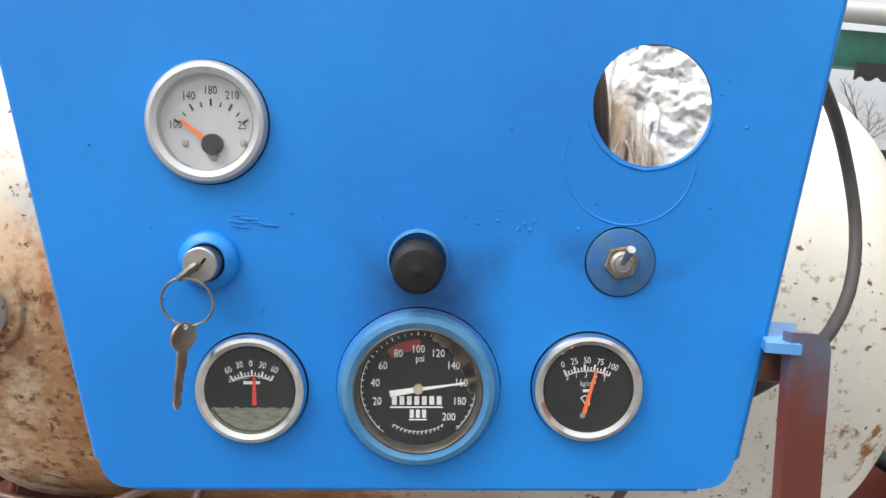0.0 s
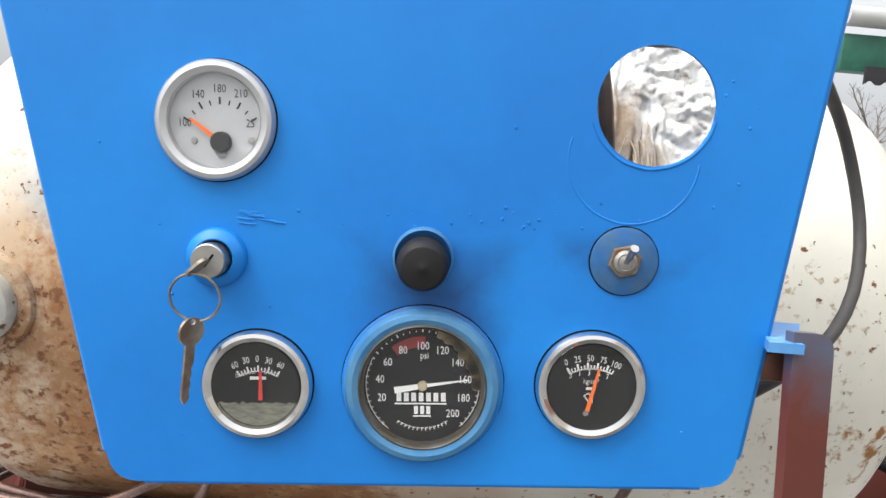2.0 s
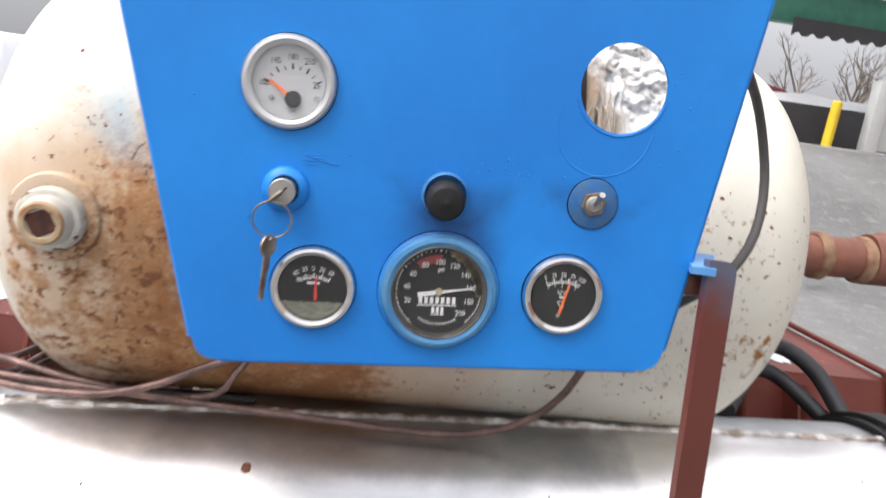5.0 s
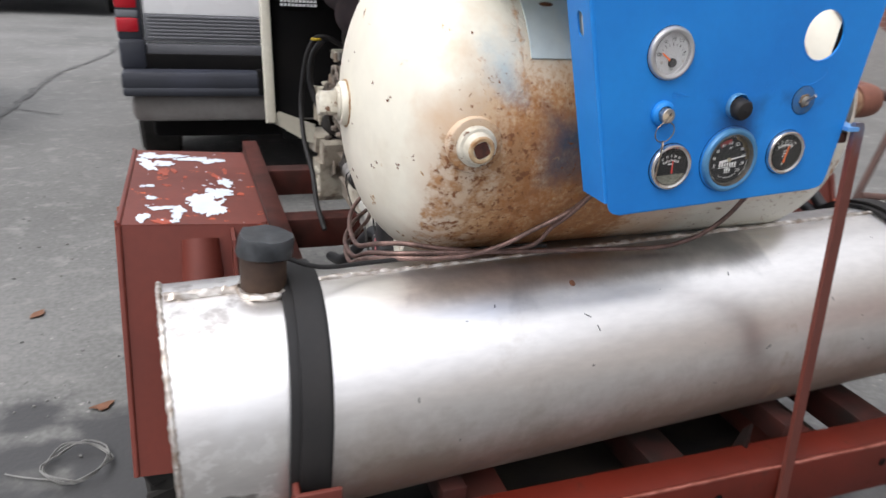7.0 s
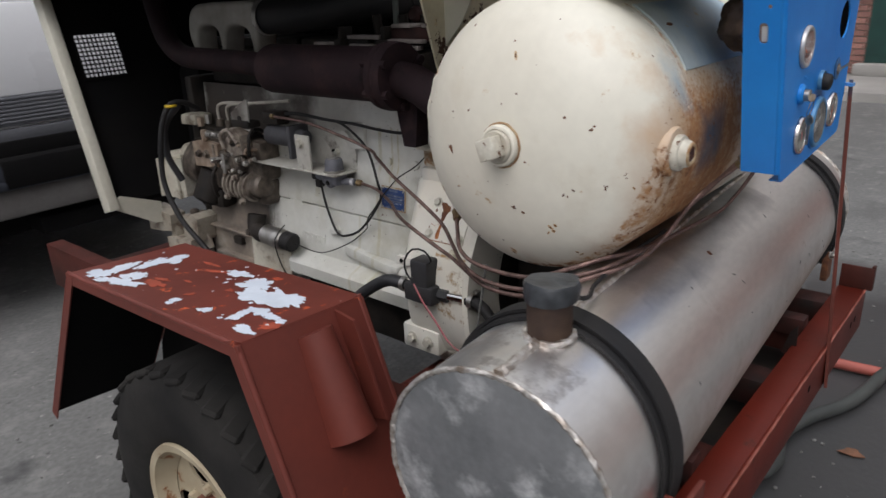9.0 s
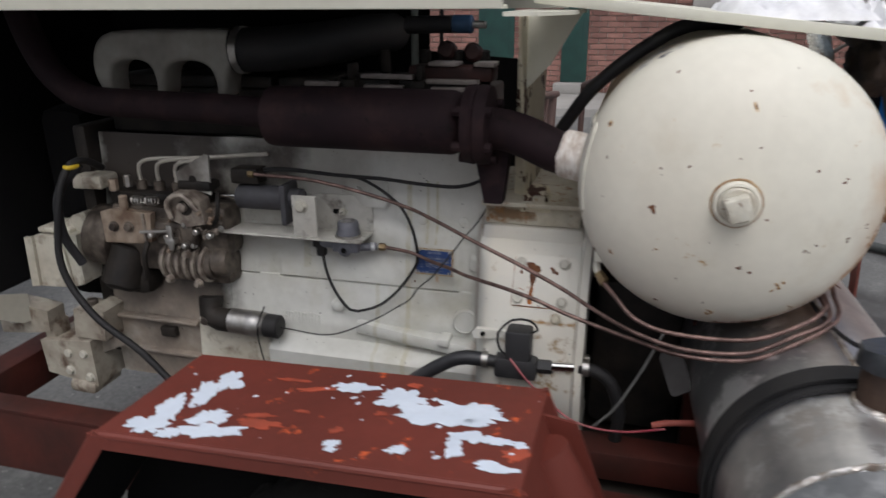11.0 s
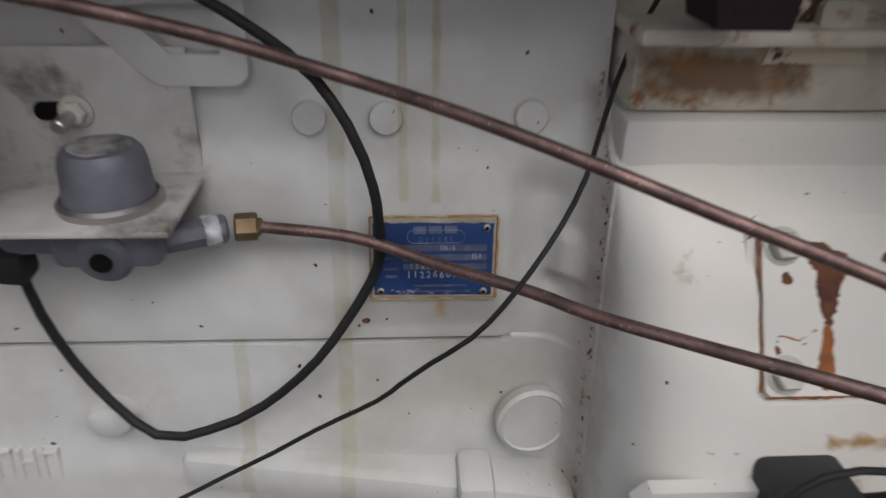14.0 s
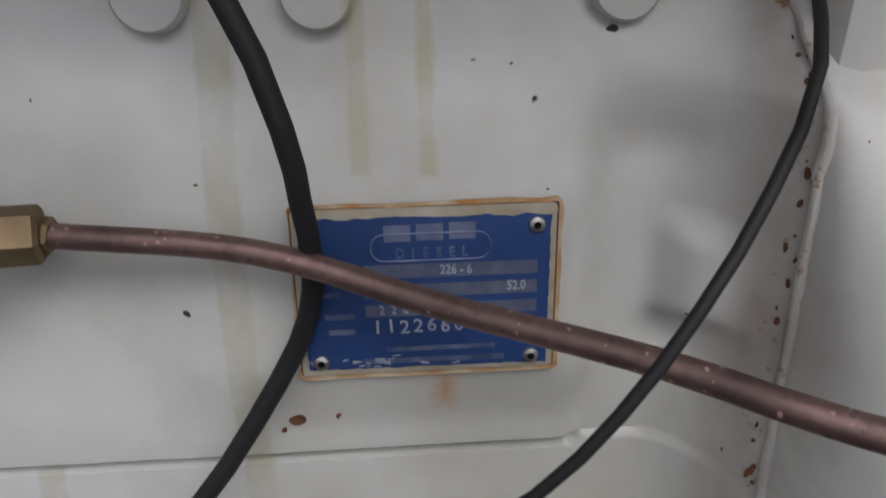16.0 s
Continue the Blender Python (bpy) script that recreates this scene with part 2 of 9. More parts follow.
specks(BLOCK, (0.10, 0.06, 0.035), 90, 0.060, 0.30)
over(BLOCK, (0.20, 0.175, 0.145), 8, 0.42, 0.72, 0.55, zone=(-0.5, 0.3, 1.68, 2.1, 0.4, 1.0, 0.03))
RECEIVER = mat("cream_tank_paint", (0.69, 0.67, 0.58), (0.63, 0.60, 0.51), 4, 0.36, 0, 0.05, 50, 0.1)
over(RECEIVER, (0.50, 0.44, 0.33), 3, 0.55, 0.80, 0.5)
# tan rust wash that also paints in shade on the tank's lower side
over(RECEIVER, (0.53, 0.425, 0.33), 7, 0.05, 0.55, 0.6, zone=(-0.388, 0.1, -0.1, 0.34, 0.78, 1.155, 0.035))
over(RECEIVER, (0.46, 0.36, 0.27), 12, 0.20, 0.70, 0.6, zone=(-0.380, 0.1, -0.1, 0.36, 0.78, 0.95, 0.05))
over(RECEIVER, (0.50, 0.32, 0.17), 9, 0.05, 0.50, 0.7, zone=(-0.345, 0.02, -0.1, 0.32, 0.78, 1.225, 0.10))
over(RECEIVER, (0.36, 0.155, 0.05), 130, 0.34, 0.60, 0.85, zone=(-0.340, 0.02, -0.1, 0.30, 0.78, 1.24, 0.085), relief=0.0006)
over(RECEIVER, (0.31, 0.13, 0.045), 34, 0.40, 0.60, 0.85, zone=(-0.325, 0.02, -0.1, 0.30, 0.80, 1.19, 0.060), relief=0.0006)
over(RECEIVER, (0.27, 0.12, 0.050), 70, 0.42, 0.66, 0.85, zone=(-0.235, 0.02, -0.1, 0.28, 0.80, 1.10, 0.06), relief=0.0004)
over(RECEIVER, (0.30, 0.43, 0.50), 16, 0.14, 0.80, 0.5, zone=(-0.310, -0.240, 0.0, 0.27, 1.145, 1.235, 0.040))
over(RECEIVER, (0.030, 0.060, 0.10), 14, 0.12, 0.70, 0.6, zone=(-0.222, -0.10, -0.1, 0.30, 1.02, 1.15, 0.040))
over(RECEIVER, (0.17, 0.065, 0.025), 110, 0.622, 0.65, 0.85, zone=(-0.40, 0.45, -0.1, 0.30, 0.8, 1.25, 0.07), relief=0.0008)
over(RECEIVER, (0.36, 0.19, 0.085), 48, 0.44, 0.60, 0.85, zone=(-0.392, -0.22, -0.1, 0.32, 0.80, 1.135, 0.030), relief=0.0008)
over(RECEIVER, (0.20, 0.08, 0.03), 85, 0.54, 0.60, 0.85, zone=(-0.392, -0.20, -0.1, 0.30, 0.82, 1.14, 0.030), relief=0.001)
over(RECEIVER, (0.20, 0.075, 0.025), 48, 0.36, 0.50, 0.85, zone=(-0.375, -0.335, -0.1, 0.36, 0.86, 0.905, 0.016), relief=0.001)
over(RECEIVER, (0.30, 0.13, 0.045), 40, 0.42, 0.60, 0.85, zone=(-0.262, -0.205, -0.1, 0.30, 0.90, 1.18, 0.030), relief=0.0006)
over(RECEIVER, (0.16, 0.065, 0.025), 33, 0.705, 0.72, 0.85, relief=0.001)
over(RECEIVER, (0.46, 0.32, 0.16), 33, 0.66, 0.74, 0.8)
over(RECEIVER, (0.28, 0.12, 0.03), 45, 0.47, 0.56, 0.85, zone=(0.25, 0.42, -0.1, 0.35, 0.95, 1.12, 0.08))
over(RECEIVER, (0.30, 0.26, 0.20), 14, 0.46, 0.74, 0.6, zone=(-0.33, 0.1, 0.46, 0.7, 0.85, 1.00, 0.04))
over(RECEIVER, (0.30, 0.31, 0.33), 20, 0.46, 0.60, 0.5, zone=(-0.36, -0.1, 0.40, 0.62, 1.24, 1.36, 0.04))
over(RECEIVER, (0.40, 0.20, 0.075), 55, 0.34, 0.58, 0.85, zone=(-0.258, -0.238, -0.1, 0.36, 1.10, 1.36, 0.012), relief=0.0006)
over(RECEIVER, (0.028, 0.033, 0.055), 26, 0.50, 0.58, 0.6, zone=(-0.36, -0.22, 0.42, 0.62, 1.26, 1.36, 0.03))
over(RECEIVER, (0.24, 0.10, 0.03), 75, 0.30, 0.50, 0.85, zone=(0.180, 0.248, -0.1, 0.22, 1.16, 1.25, 0.018), relief=0.0008)
over(RECEIVER, (0.40, 0.32, 0.20), 120, 0.56, 0.64, 0.7, zone=(0.16, 0.34, -0.1, 0.26, 0.95, 1.20, 0.03), relief=0.0006)
over(RECEIVER, (0.36, 0.27, 0.14), 7, 0.20, 0.66, 0.6, zone=(-0.24, 0.1, 0.46, 0.62, 0.98, 1.30, 0.03))
over(RECEIVER, (0.46, 0.45, 0.42), 8, 0.16, 0.60, 0.55, zone=(-0.350, -0.16, 0.50, 0.62, 1.06, 1.19, 0.012))
over(RECEIVER, (0.15, 0.075, 0.04), 34, 0.44, 0.58, 0.85, zone=(-0.36, 0.05, 0.47, 0.60, 0.93, 1.05, 0.03), relief=0.0008)
specks(RECEIVER, (0.14, 0.06, 0.03), 32, 0.075, 0.16)
ALU = mat("brushed_aluminium_sheet", (0.90, 0.885, 0.87), (0.76, 0.74, 0.725), 3.0, 0.27, 1.0, 0.06, 70, 0.15, 0.45, stretch=(0.5, 1.6, 1.6))
over(ALU, (0.58, 0.53, 0.48), 5, 0.60, 0.82, 0.5, 1.0)
# brown dirt film, with the underside's shade painted in
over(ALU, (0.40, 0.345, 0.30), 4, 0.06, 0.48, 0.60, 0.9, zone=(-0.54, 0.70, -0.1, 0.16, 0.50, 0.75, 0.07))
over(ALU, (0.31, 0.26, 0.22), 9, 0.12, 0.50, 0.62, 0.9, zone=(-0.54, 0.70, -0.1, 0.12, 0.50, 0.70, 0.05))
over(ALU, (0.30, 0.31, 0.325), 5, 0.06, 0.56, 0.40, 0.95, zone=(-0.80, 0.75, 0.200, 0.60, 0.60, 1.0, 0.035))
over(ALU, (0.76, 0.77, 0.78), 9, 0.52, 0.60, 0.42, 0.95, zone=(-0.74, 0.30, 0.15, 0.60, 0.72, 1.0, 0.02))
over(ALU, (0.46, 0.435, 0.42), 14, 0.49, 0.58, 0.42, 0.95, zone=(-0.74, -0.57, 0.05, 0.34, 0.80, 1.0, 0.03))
# dark reflection band painted along the tank's top
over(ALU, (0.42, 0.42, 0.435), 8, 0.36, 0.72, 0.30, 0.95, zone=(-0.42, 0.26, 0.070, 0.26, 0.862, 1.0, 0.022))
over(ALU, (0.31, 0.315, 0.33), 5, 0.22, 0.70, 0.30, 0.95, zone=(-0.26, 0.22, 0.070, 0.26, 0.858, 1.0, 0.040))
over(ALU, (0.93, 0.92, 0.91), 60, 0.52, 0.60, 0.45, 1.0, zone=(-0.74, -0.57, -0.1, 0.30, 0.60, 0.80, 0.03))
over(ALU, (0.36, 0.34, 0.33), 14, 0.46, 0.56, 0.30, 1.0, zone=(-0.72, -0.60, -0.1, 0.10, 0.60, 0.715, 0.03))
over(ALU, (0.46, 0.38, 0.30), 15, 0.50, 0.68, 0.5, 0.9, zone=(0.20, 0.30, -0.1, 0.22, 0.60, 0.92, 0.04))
# sky highlight painted into the colour near the left end
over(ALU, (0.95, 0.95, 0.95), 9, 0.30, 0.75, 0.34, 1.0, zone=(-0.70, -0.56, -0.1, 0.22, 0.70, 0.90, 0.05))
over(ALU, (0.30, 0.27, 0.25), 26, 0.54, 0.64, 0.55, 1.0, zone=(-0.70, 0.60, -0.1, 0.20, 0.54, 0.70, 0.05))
over(ALU, (0.20, 0.09, 0.045), 30, 0.735, 0.76, 0.8)
ALU_END = mat("scuffed_aluminium_disc", (0.46, 0.48, 0.50), (0.66, 0.67, 0.69), 9, 0.36, 1.0, 0.10, 80, 0.2, 0.55)
over(ALU_END, (0.86, 0.87, 0.88), 16, 0.52, 0.70, 0.6, 0.9)
over(ALU_END, (0.26, 0.26, 0.27), 11, 0.62, 0.76, 0.35, 1.0)
WELD = mat("weld_bead_metal", (0.74, 0.72, 0.69), (0.34, 0.28, 0.23), 60, 0.40, 0.85, 0.3, 200, 0.3)
OXIDE = mat("red_oxide_primer", (0.128, 0.026, 0.017), (0.102, 0.022, 0.015), 4, 0.48, 0, 0.08, 60, 0.2, spec=0.35)
over(OXIDE, (0.30, 0.065, 0.02), 9, 0.66, 0.80, 0.6)
over(OXIDE, (0.05, 0.018, 0.012), 12, 0.70, 0.8, 0.7)
FENDER = mat("chipped_red_oxide", (0.148, 0.032, 0.022), (0.112, 0.025, 0.017), 4, 0.44, 0, 0.08, 60, 0.2, spec=0.4)
specks(FENDER, (0.58, 0.62, 0.68), 60, 0.085, 0.07, 0.55)
over(FENDER, (0.52, 0.095, 0.03), 26, 0.62, 0.67, 0.55, zone=(None, None, None, None, 0.80, 0.90, 0.005))
RAIL = mat("glossy_red_rail", (0.108, 0.012, 0.006), (0.076, 0.010, 0.005), 5, 0.36, 0, 0.06, 60, 0.15, spec=0.3)
over(RAIL, (0.045, 0.015, 0.010), 18, 0.60, 0.74, 0.6)
# darker copy of the red oxide, with shade in its colour, for low members
SHADED_OXIDE = mat("shaded_red_oxide", (0.072, 0.017, 0.012), (0.035, 0.012, 0.009), 8, 0.55, 0, 0.12, 60, 0.3, spec=0.25)
# darkest copy: oil on the metal plus the shade beneath the tank
OILY_SHADED_OXIDE = mat("oily_shaded_red_oxide", (0.050, 0.013, 0.010), (0.014, 0.009, 0.008), 14, 0.5, 0, 0.15, 60, 0.35, spec=0.3)
BLUE_WORN = mat("chalky_blue_paint", (0.075, 0.27, 0.60), (0.11, 0.31, 0.62), 40, 0.38, 0, 0.1, 150, 0.2)
CHIP = mat("bare_white_primer_patch", (0.60, 0.66, 0.74), (0.54, 0.60, 0.68), 18, 0.55, 0, 0.05, 90, 0.12)
ORANGE = mat("orange_paint_scrape", (0.42, 0.075, 0.035), (0.27, 0.055, 0.03), 30, 0.5)
RUBBER = mat("black_rubber", (0.010, 0.010, 0.011), (0.017, 0.016, 0.016), 12, 0.55, 0, 0.08, 150, 0.3, spec=0.35)
HOSE = mat("black_hose", (0.020, 0.021, 0.024), (0.03, 0.03, 0.033), 12, 0.42, 0, 0.05, 150, 0.2)
TYRE = mat("dusty_tyre_rubber", (0.010, 0.0097, 0.0095), (0.024, 0.0225, 0.021), 7, 0.9, 0, 0.15, 80, 0.3, spec=0.25)
PLASTIC = mat("black_plastic", (0.02, 0.02, 0.022), (0.028, 0.028, 0.03), 20, 0.45, 0, 0.05, 200, 0.2)
COPPER = mat("tarnished_copper", (0.255, 0.165, 0.145), (0.135, 0.092, 0.082), 45, 0.44, 0.85, 0.15, 260, 0.45, 0.62)
specks(COPPER, (0.36, 0.22, 0.19), 420, 0.26, 0.20, 0.4)
specks(COPPER, (0.085, 0.055, 0.05), 300, 0.28, 0.35, 0.6)
over(COPPER, (0.10, 0.065, 0.055), 40, 0.62, 0.74, 0.6, 0.6)
BRASS = mat("brass", (0.27, 0.205, 0.11), (0.17, 0.12, 0.07), 40, 0.48, 0.9, 0.08, 150, 0.3)
EXHAUST = mat("brown_heat_paint", (0.0165, 0.0075, 0.0095), (0.011, 0.0055, 0.0075), 7, 0.72, 0, 0.15, 90, 0.3, spec=0.22)
over(EXHAUST, (0.030, 0.015, 0.015), 11, 0.50, 0.70, 0.8)
over(EXHAUST, (0.006, 0.004, 0.004), 45, 0.60, 0.68, 0.8)
specks(EXHAUST, (0.004, 0.003, 0.003), 70, 0.12, 0.10)
STEEL = mat("zinc_plated_steel", (0.55, 0.54, 0.52), (0.38, 0.36, 0.33), 30, 0.35, 1.0, 0.08, 150, 0.2)
DARK_STEEL = mat("dark_grey_cast_part", (0.075, 0.075, 0.085), (0.05, 0.05, 0.055), 18, 0.5, 0.3, 0.15, 120, 0.3)
CHROME = mat("chrome", (0.78, 0.76, 0.74), (0.70, 0.68, 0.66), 20, 0.08, 1.0, 0.0, 100, 0.05, 0.14)
SILVER = mat("satin_silver_bezel", (0.54, 0.54, 0.545), (0.48, 0.48, 0.485), 30, 0.34, 0.7, 0.0, 100, 0.05)
GREASE = mat("greasy_cast_iron", (0.17, 0.142, 0.115), (0.040, 0.031, 0.026), 26, 0.38, 0.35, 0.3, 90, 0.4, 0.6)
GREASE_DARK = mat("black_greasy_casting", (0.012, 0.011, 0.0105), (0.030, 0.025, 0.021), 16, 0.5, 0.1, 0.3, 90, 0.4, spec=0.25)
# flat black for dark parts, holes, gaps and sheets standing in for shade
DARK = mat("matt_black_sheet", (0.004, 0.004, 0.0045), (0.007, 0.0065, 0.0065), 6, 0.85, 0, 0.05, 80, 0.3, spec=0.12)
DIAL_BLACK = mat("black_dial_face", (0.008, 0.008, 0.009), (0.012, 0.012, 0.012), 40, 0.7, 0, 0, 200, 0.1, spec=0.15)
DIAL_GREY = mat("silver_dial_face", (0.52, 0.53, 0.54), (0.48, 0.49, 0.50), 40, 0.5, 0.1, 0, 200, 0.06)
WHITE_INK = mat("white_dial_ink", (0.80, 0.80, 0.78), (0.76, 0.76, 0.74), 60, 0.5, 0, 0, 200, 0.05)
BLACK_INK = mat("black_dial_ink", (0.03, 0.03, 0.03), (0.04, 0.04, 0.04), 60, 0.5, 0, 0, 200, 0.05)
RED_INK = mat("red_needle_paint", (0.70, 0.035, 0.02), (0.60, 0.03, 0.02), 60, 0.4, 0, 0, 200, 0.05)
ORANGE_INK = mat("orange_needle_paint", (0.90, 0.17, 0.02), (0.85, 0.15, 0.02), 60, 0.4, 0, 0, 200, 0.05)
STAIN_RED = mat("faded_red_band", (0.30, 0.02, 0.02), (0.22, 0.02, 0.02), 60, 0.5, 0, 0, 200, 0.1)
TAN_CRESCENT = mat("tan_dial_crescent", (0.30, 0.22, 0.09), (0.16, 0.12, 0.06), 160, 0.6, 0, 0, 300, 0.2)
PLATE_BLUE = mat("blue_name_plate_enamel", (0.026, 0.065, 0.20), (0.018, 0.045, 0.14), 24, 0.35, 0.2, 0.05, 300, 0.2)
over(PLATE_BLUE, (0.25, 0.25, 0.24), 70, 0.70, 0.73, 0.4, 0.6)
PLATE_INK = mat("worn_silver_plate_ink", (0.16, 0.19, 0.28), (0.06, 0.09, 0.19), 90, 0.4, 0.3, 0, 300, 0.2)
PLATE_NUM = mat("embossed_plate_digits", (0.50, 0.53, 0.58), (0.30, 0.33, 0.42), 120, 0.35, 0.4, 0, 300, 0.2)
PLATE_EDGE = mat("bare_plate_edge", (0.55, 0.52, 0.42), (0.36, 0.28, 0.16), 40, 0.4, 0.4, 0.05, 200, 0.3)
RUST_RUN = mat("rust_run", (0.40, 0.135, 0.03), (0.17, 0.065, 0.025), 60, 0.8, 0, 0.2, 200, 0.3)
RUST_SCAB = mat("dark_rust_scab", (0.085, 0.034, 0.02), (0.16, 0.065, 0.028), 60, 0.9, 0, 0.4, 150, 0.4)
BOLT = mat("painted_bolt", (0.50, 0.485, 0.42), (0.42, 0.40, 0.34), 30, 0.4, 0, 0.08, 150, 0.2)
GASKET = mat("white_heat_wrap", (0.76, 0.73, 0.68), (0.50, 0.42, 0.35), 50, 0.9, 0, 0.9, 160, 0.35, stretch=(1, 3, 1))
RAG = mat("dirty_white_rag", (0.72, 0.68, 0.60), (0.30, 0.21, 0.13), 14, 0.9, 0, 0.4, 120, 0.3)
ASPHALT = mat("wet_grey_asphalt", (0.168, 0.169, 0.164), (0.120, 0.121, 0.117), 0.8, 0.75, 0, 0.6, 55, 0.6, 0.9)
over(ASPHALT, (0.26, 0.26, 0.245), 30, 0.62, 0.68, 0.8)
over(ASPHALT, (0.21, 0.21, 0.20), 7, 0.54, 0.72, 0.8)
over(ASPHALT, (0.05, 0.05, 0.05), 22, 0.64, 0.70, 0.8)
over(ASPHALT, (0.040, 0.040, 0.041), 1.9, 0.60, 0.70, 0.45)
over(ASPHALT, (0.045, 0.045, 0.045), 0.5, 0.56, 0.72, 0.6)
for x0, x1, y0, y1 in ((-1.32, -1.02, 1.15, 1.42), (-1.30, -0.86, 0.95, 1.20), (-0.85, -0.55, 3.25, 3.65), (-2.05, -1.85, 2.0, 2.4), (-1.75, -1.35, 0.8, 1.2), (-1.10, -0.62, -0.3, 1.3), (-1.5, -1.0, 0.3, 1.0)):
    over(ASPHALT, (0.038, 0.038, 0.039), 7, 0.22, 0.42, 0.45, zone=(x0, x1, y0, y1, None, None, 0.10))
# broad dark patch: damp, plus shade painted under and before the trailer
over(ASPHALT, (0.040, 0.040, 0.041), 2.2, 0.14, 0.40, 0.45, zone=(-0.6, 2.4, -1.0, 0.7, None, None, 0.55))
CRACK = mat("dark_damp_seam", (0.070, 0.070, 0.069), (0.115, 0.115, 0.112), 9, 0.7, 0, 0.5, 60, 0.5)
PAVE = mat("concrete_pavement", (0.34, 0.33, 0.31), (0.27, 0.26, 0.245), 1.5, 0.85, 0, 0.2, 60, 0.2)
BRICK = mat("red_brick", (0.285, 0.145, 0.118), (0.205, 0.105, 0.088), 5, 0.85, 0, 0.2, 60, 0.3)
MORTAR = mat("mortar", (0.40, 0.37, 0.33), (0.34, 0.31, 0.28), 6, 0.9, 0, 0.2, 60, 0.2)
SNOW = mat("old_snow", (0.80, 0.81, 0.83), (0.68, 0.69, 0.71), 2, 0.8, 0, 0.3, 20, 0.1)
CAR_WHITE = mat("white_car_paint", (0.82, 0.83, 0.85), (0.78, 0.79, 0.81), 2, 0.25, 0, 0, 60, 0.03, 0.3, 0.5)
TRIM_GREY = mat("grey_body_cladding", (0.15, 0.155, 0.17), (0.125, 0.13, 0.145), 3, 0.5, 0, 0.05, 80, 0.1)
TRIM_DARK = mat("dark_bumper_plastic", (0.026, 0.030, 0.046), (0.018, 0.021, 0.030), 4, 0.5, 0, 0.05, 80, 0.15)
BUMPER_LOW = mat("dusty_lower_bumper", (0.17, 0.165, 0.16), (0.11, 0.10, 0.095), 4, 0.6, 0, 0.05, 60, 0.2)
TAIL_RED = mat("red_tail_lens", (0.45, 0.012, 0.022), (0.38, 0.01, 0.02), 8, 0.15, 0, 0, 60, 0.05)
CAR_GLASS = mat("dark_car_glass", (0.02, 0.025, 0.03), (0.03, 0.035, 0.04), 4, 0.06, 0, 0, 60, 0.02)
CAR_DARK = mat("dark_blue_car_paint", (0.02, 0.026, 0.05), (0.025, 0.03, 0.055), 3, 0.22, 0, 0, 60, 0.03)
ALLOY = mat("alloy_wheel", (0.55, 0.55, 0.56), (0.45, 0.45, 0.46), 10, 0.3, 0.9, 0, 80, 0.05)
RIM_CREAM = mat("cream_wheel_rim", (0.44, 0.38, 0.27), (0.33, 0.27, 0.18), 10, 0.5, 0, 0.1, 80, 0.2)
over(RIM_CREAM, RUST, 20, 0.60, 0.66, 0.85)
YELLOW = mat("yellow_bollard_paint", (0.70, 0.50, 0.02), (0.62, 0.43, 0.02), 6, 0.5, 0, 0.05, 60, 0.1)
GREEN = mat("green_machine_paint", (0.02, 0.13, 0.085), (0.016, 0.10, 0.07), 6, 0.45, 0, 0.05, 60, 0.1)
GREEN_FRAME = mat("dark_green_frame", (0.015, 0.06, 0.05), (0.012, 0.045, 0.04), 6, 0.45, 0, 0.05, 60, 0.1)
AWNING = mat("dark_red_awning", (0.16, 0.02, 0.03), (0.12, 0.018, 0.026), 6, 0.8, 0, 0.1, 60, 0.2)
BARN = mat("black_board_wall", (0.022, 0.022, 0.025), (0.03, 0.03, 0.033), 3, 0.7, 0, 0.2, 40, 0.3)
TREE = mat("winter_twigs", (0.20, 0.17, 0.145), (0.13, 0.11, 0.09), 3, 0.9, 0, 0.2, 40, 0.3)
GREY_PAINT = mat("pale_grey_paint", (0.50, 0.51, 0.50), (0.44, 0.45, 0.44), 3, 0.5, 0, 0.05, 60, 0.1)
GLOVE = mat("orange_brown_glove_cloth", (0.30, 0.10, 0.055), (0.20, 0.07, 0.045), 20, 0.9, 0, 0.4, 160, 0.4)
WIRE_GREY = mat("grey_wire", (0.20, 0.20, 0.19), (0.15, 0.15, 0.145), 20, 0.5)
WIRE_RED = mat("red_wire", (0.26, 0.02, 0.04), (0.30, 0.12, 0.12), 14, 0.45)
RED_HOSE = mat("faded_red_hose", (0.40, 0.10, 0.075), (0.33, 0.085, 0.065), 10, 0.55, 0, 0.05, 80, 0.15)
GREY_HOSE = mat("grey_green_hose", (0.050, 0.055, 0.052), (0.036, 0.040, 0.038), 10, 0.55, 0, 0.05, 80, 0.15)
RAILING = mat("brown_rusty_steel", (0.10, 0.055, 0.045), (0.075, 0.045, 0.04), 10, 0.6, 0, 0.1, 80, 0.2)
CLEAR = glass("gauge_glass")
HUB = mat("cream_needle_hub", (0.45, 0.40, 0.27), (0.36, 0.31, 0.2), 60, 0.4, 0.2, 0, 200, 0.1)
KEY = mat("tarnished_key", (0.48, 0.42, 0.33), (0.26, 0.19, 0.13), 70, 0.35, 0.9, 0.08, 200, 0.25)


# ---- building helpers ----
def place_of(ob):
    m = ob.matrix_basis.copy()
    while ob.parent:
        ob = ob.parent
        m = ob.matrix_basis @ m
    return m


def thing(name, label, category, base=(0, 0, 0), group="", turn=None, kind=""):
    ob = new(name)
    ob.empty_display_size = 0.05
    ob.matrix_basis = turn if turn is not None else Matrix.Translation(base)
    return tagged(ob, label, category, group, kind)


